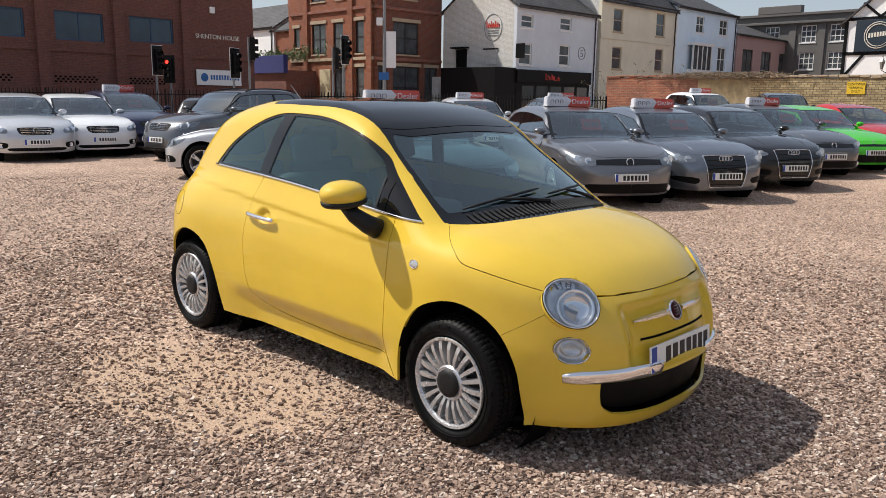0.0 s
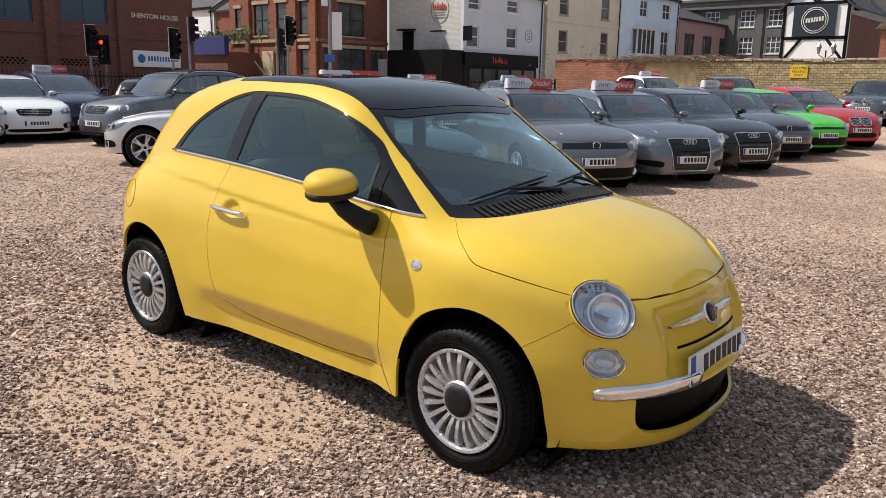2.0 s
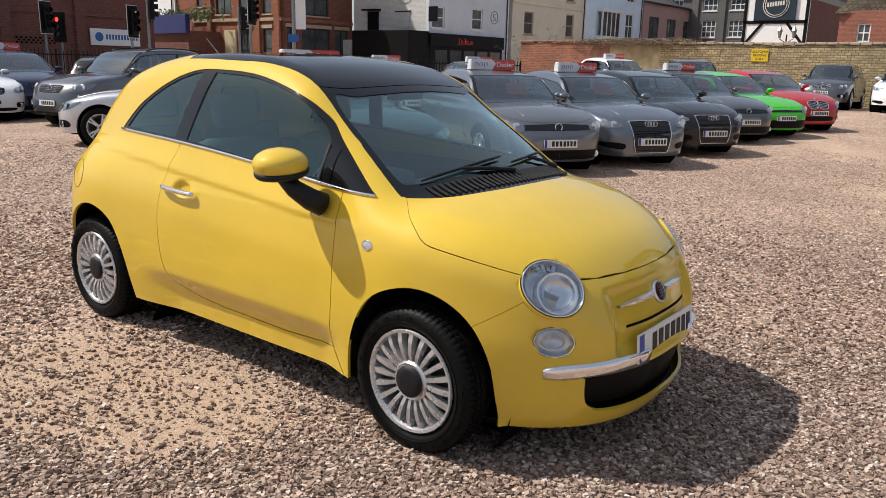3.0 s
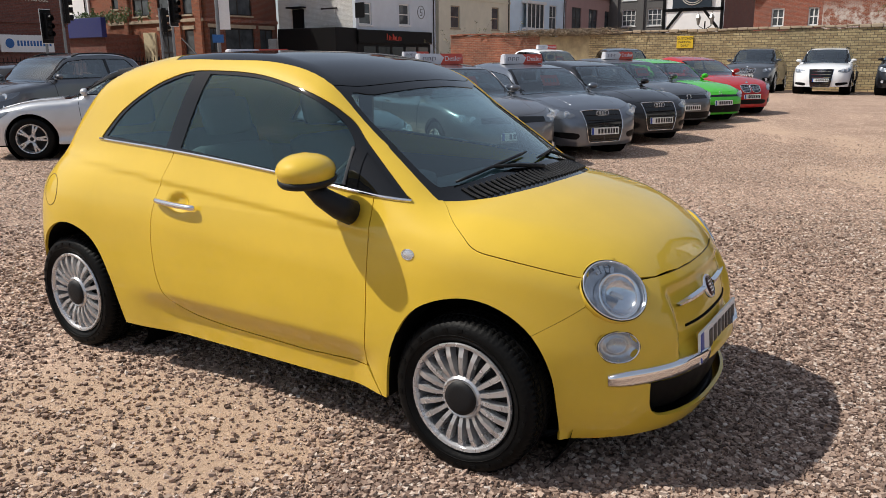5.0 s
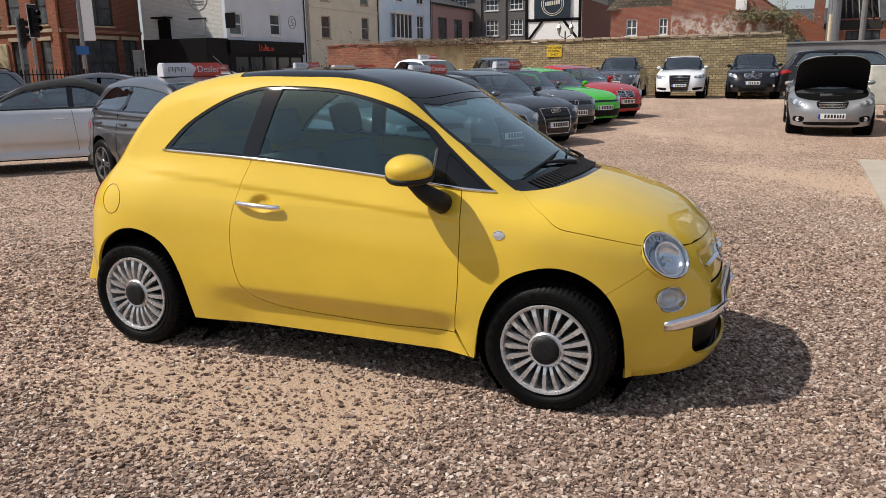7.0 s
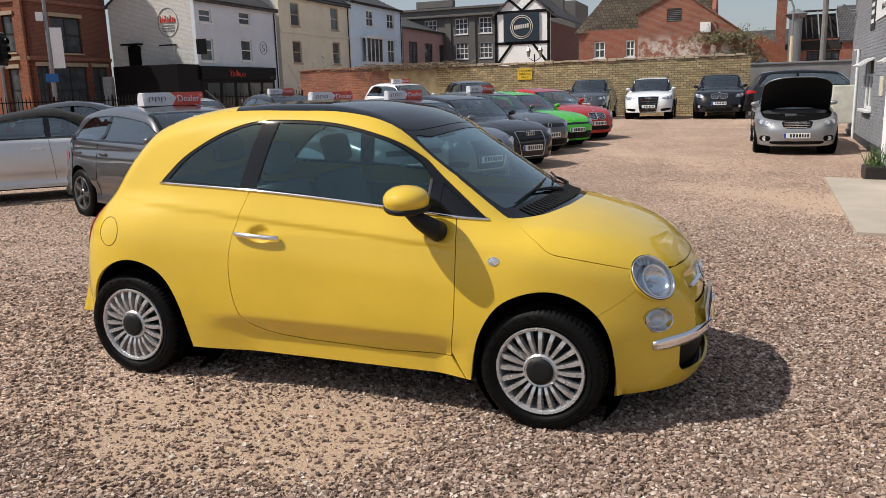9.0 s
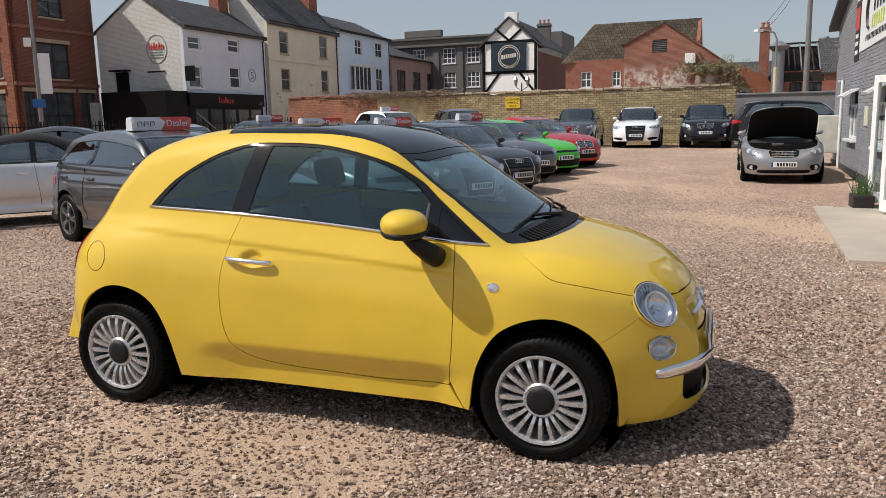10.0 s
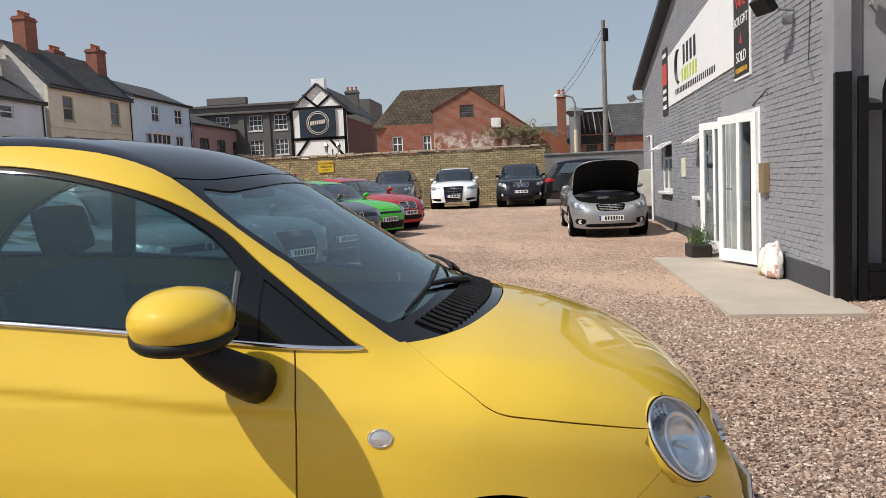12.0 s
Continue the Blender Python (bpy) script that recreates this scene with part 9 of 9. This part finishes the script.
def stones(name, count, x0, x1, y0, y1, lo, hi, seed, keep_bare, label, mat, fade=0.01, fade_in=0.001):
    """Loose angular stones scattered over the yard, as one body of stuff."""
    rng = np.random.RandomState(seed)
    x, y = rng.uniform(x0, x1, count), rng.uniform(y0, y1, count)
    b = bare(x, y)
    clump = lattice_noise(x * 3.1, y * 3.1, 21, 3)
    ok = rng.rand(count) < (1 - b * (1 - keep_bare)) * (0.45 + 0.9 * clump) * np.clip((y1 - y) / (fade * 2), 0, 1) * np.clip((y - y0) / fade_in, 0, 1) * np.clip(np.minimum(x - x0, x1 - x) / fade, 0, 1)
    x, y = x[ok], y[ok]
    k = len(x)
    size = lo + (hi - lo) * rng.rand(k) ** 2.3
    cube = np.array([(i, j, l) for i in (-1, 1) for j in (-1, 1) for l in (-1, 1)], float) * 0.5
    v = cube[None] * rng.uniform(0.62, 1.0, (k, 1, 3)) * [1.05, 0.82, 0.60] + rng.uniform(-0.17, 0.17, (k, 8, 3))
    a = rng.uniform(0, 2 * np.pi, k)
    til = rng.uniform(-0.5, 0.5, k)
    ca, sa, ct, st = np.cos(a), np.sin(a), np.cos(til), np.sin(til)
    vx, vy, vz = v[..., 0], v[..., 1], v[..., 2]
    vy, vz = vy * ct[:, None] - vz * st[:, None], vy * st[:, None] + vz * ct[:, None]
    px = (vx * ca[:, None] - vy * sa[:, None]) * size[:, None] + x[:, None]
    py = (vx * sa[:, None] + vy * ca[:, None]) * size[:, None] + y[:, None]
    pz = vz * size[:, None] + (gz(x, y) + size * 0.24 + (lattice_noise(x * 2.2, y * 2.2, 11, 3) - 0.5) * 0.022 * np.exp(-((x - 1) ** 2 + (y - 6) ** 2) / 400))[:, None]
    co = np.stack([px, py, pz], axis=-1).reshape(-1, 3)
    q = np.array([(0, 1, 3, 2), (4, 6, 7, 5), (0, 4, 5, 1), (2, 3, 7, 6), (0, 2, 6, 4), (1, 5, 7, 3)])
    tri = np.concatenate([q[:, [0, 1, 2]], q[:, [0, 2, 3]]])
    f = (tri[None] + (np.arange(k) * 8)[:, None, None]).reshape(-1, 3)
    me = bpy.data.meshes.new(name)
    me.vertices.add(len(co))
    me.vertices.foreach_set("co", co.ravel())
    me.loops.add(f.size)
    me.loops.foreach_set("vertex_index", f.ravel().astype(np.int32))
    me.polygons.add(len(f))
    me.polygons.foreach_set("loop_start", np.arange(0, f.size, 3, dtype=np.int32))
    me.update(calc_edges=True)
    me.shade_flat()
    me.materials.append(mat)
    tagged(new(name, me), label, "gravel", "", "stuff")
    return k


def stone_mat(name, stops):
    m, t, s = nodes_of(name)
    g = t.nodes.new("ShaderNodeNewGeometry")
    r = ramp(t, g.outputs["Random Per Island"], stops)
    n = noise_node(t, 60.0, 4)
    q = ramp(t, n, [(0.3, (0.61,) * 3), (0.7, (0.91,) * 3)])
    t.links.new(mixc(t, 1.0, r.outputs[0], q.outputs[0], "MULTIPLY"), s.inputs["Base Color"])
    s.inputs["Roughness"].default_value = 0.88
    s.inputs["Specular IOR Level"].default_value = 0.25
    return m


STONE = stone_mat("gravel_stone", [(0.0, (0.12, 0.082, 0.064)), (0.25, (0.28, 0.192, 0.150)), (0.55, (0.44, 0.312, 0.243)), (0.85, (0.59, 0.440, 0.350)), (1.0, (0.84, 0.72, 0.62))])
STONE_PALE = stone_mat("pale_gravel_stone", [(0.0, (0.30, 0.22, 0.175)), (0.3, (0.46, 0.34, 0.265)), (0.7, (0.64, 0.485, 0.39)), (1.0, (0.92, 0.80, 0.70))])
stones("gravel_stones", 150000, -2.7, 2.8, 2.1, 4.5, 0.006, 0.023, 6, 0.14, "fine angular pink-brown gravel near the car", STONE, 0.25)
stones("gravel_stones", 150000, -4.6, 4.6, 1.6, 8.4, 0.007, 0.026, 1, 0.20, "loose angular pink-brown gravel stones", STONE, 1.2)
stones("gravel_stones", 150000, -9.0, 11.0, 4.2, 15.5, 0.009, 0.023, 2, 0.16, "loose angular pink-brown gravel stones", STONE_PALE, 1.8, 4.0)
stones("gravel_stones", 45000, 3.4, 8.4, 2.2, 7.9, 0.009, 0.027, 3, 0.2, "loose angular pink-brown gravel stones", STONE_PALE, 1.0, 0.8)


# ---------------------------------------------------------------- painted bricks of the shed wall
def shed_bricks():
    rng = np.random.RandomState(12)
    meshes = []
    for k in range(4):
        bm = bmesh.new()
        d = 0.005 + 0.0022 * k
        w, h, c = 0.1055, 0.0315, 0.004
        lo = [bm.verts.new((x * w, 0.0, z * h)) for x, z in ((-1, -1), (1, -1), (1, 1), (-1, 1))]
        hi = [bm.verts.new((x * (w - c) + rng.uniform(-1, 1) * 0.002, -d + rng.uniform(-1, 1) * 0.0015, z * (h - c) + rng.uniform(-1, 1) * 0.0015)) for x, z in ((-1, -1), (1, -1), (1, 1), (-1, 1))]
        bm.faces.new(hi)
        for i in range(4):
            bm.faces.new((lo[i], lo[(i + 1) % 4], hi[(i + 1) % 4], hi[i]))
        bmesh.ops.recalc_face_normals(bm, faces=bm.faces[:])
        me = bpy.data.meshes.new("brick")
        bm.to_mesh(me)
        bm.free()
        me.materials.append(GREY_PAINT)
        meshes.append(me)
    tmpl = [np.array([tuple(v.co) for v in me.vertices]) for me in meshes]
    tf = [[tuple(p.vertices) for p in me.polygons] for me in meshes]
    verts, faces, n, made = [], [], 0, 0
    for row in range(80):
        z = -0.28 + 0.075 * row
        off = 0.1125 * (row % 2)
        for col in range(68):
            u = 0.11 + 0.225 * col + off
            if u > 14.85 or z > shed_top(u) - 0.12:
                continue
            if any(o[0] - 0.13 < u < o[2] + 0.13 and o[1] - 0.05 < z < o[3] + 0.05 for o in SHED_OPEN):
                continue
            if 2.75 < u < 4.95 and 2.1 < z < 2.45:           # rendered lintel
                continue
            k = rng.randint(4)
            x, dz = SHED_L - u, rng.uniform(-0.002, 0.002)
            if u < 2.45 and 0.15 < z < 2.2 and made < 300:
                o = part("brick", meshes[k], None, SHED)
                o.location = (x, -0.0005, z + dz)
                made += 1
            else:
                verts.append(tmpl[k] + [x, -0.0005, z + dz])
                faces += [tuple(i + n for i in f) for f in tf[k]]
                n += len(tmpl[k])
    ob = part("brickwork", mesh_of("brickwork", np.concatenate(verts), faces, GREY_PAINT), None, SHED)
    tagged(ob, kind="stuff")


shed_bricks()
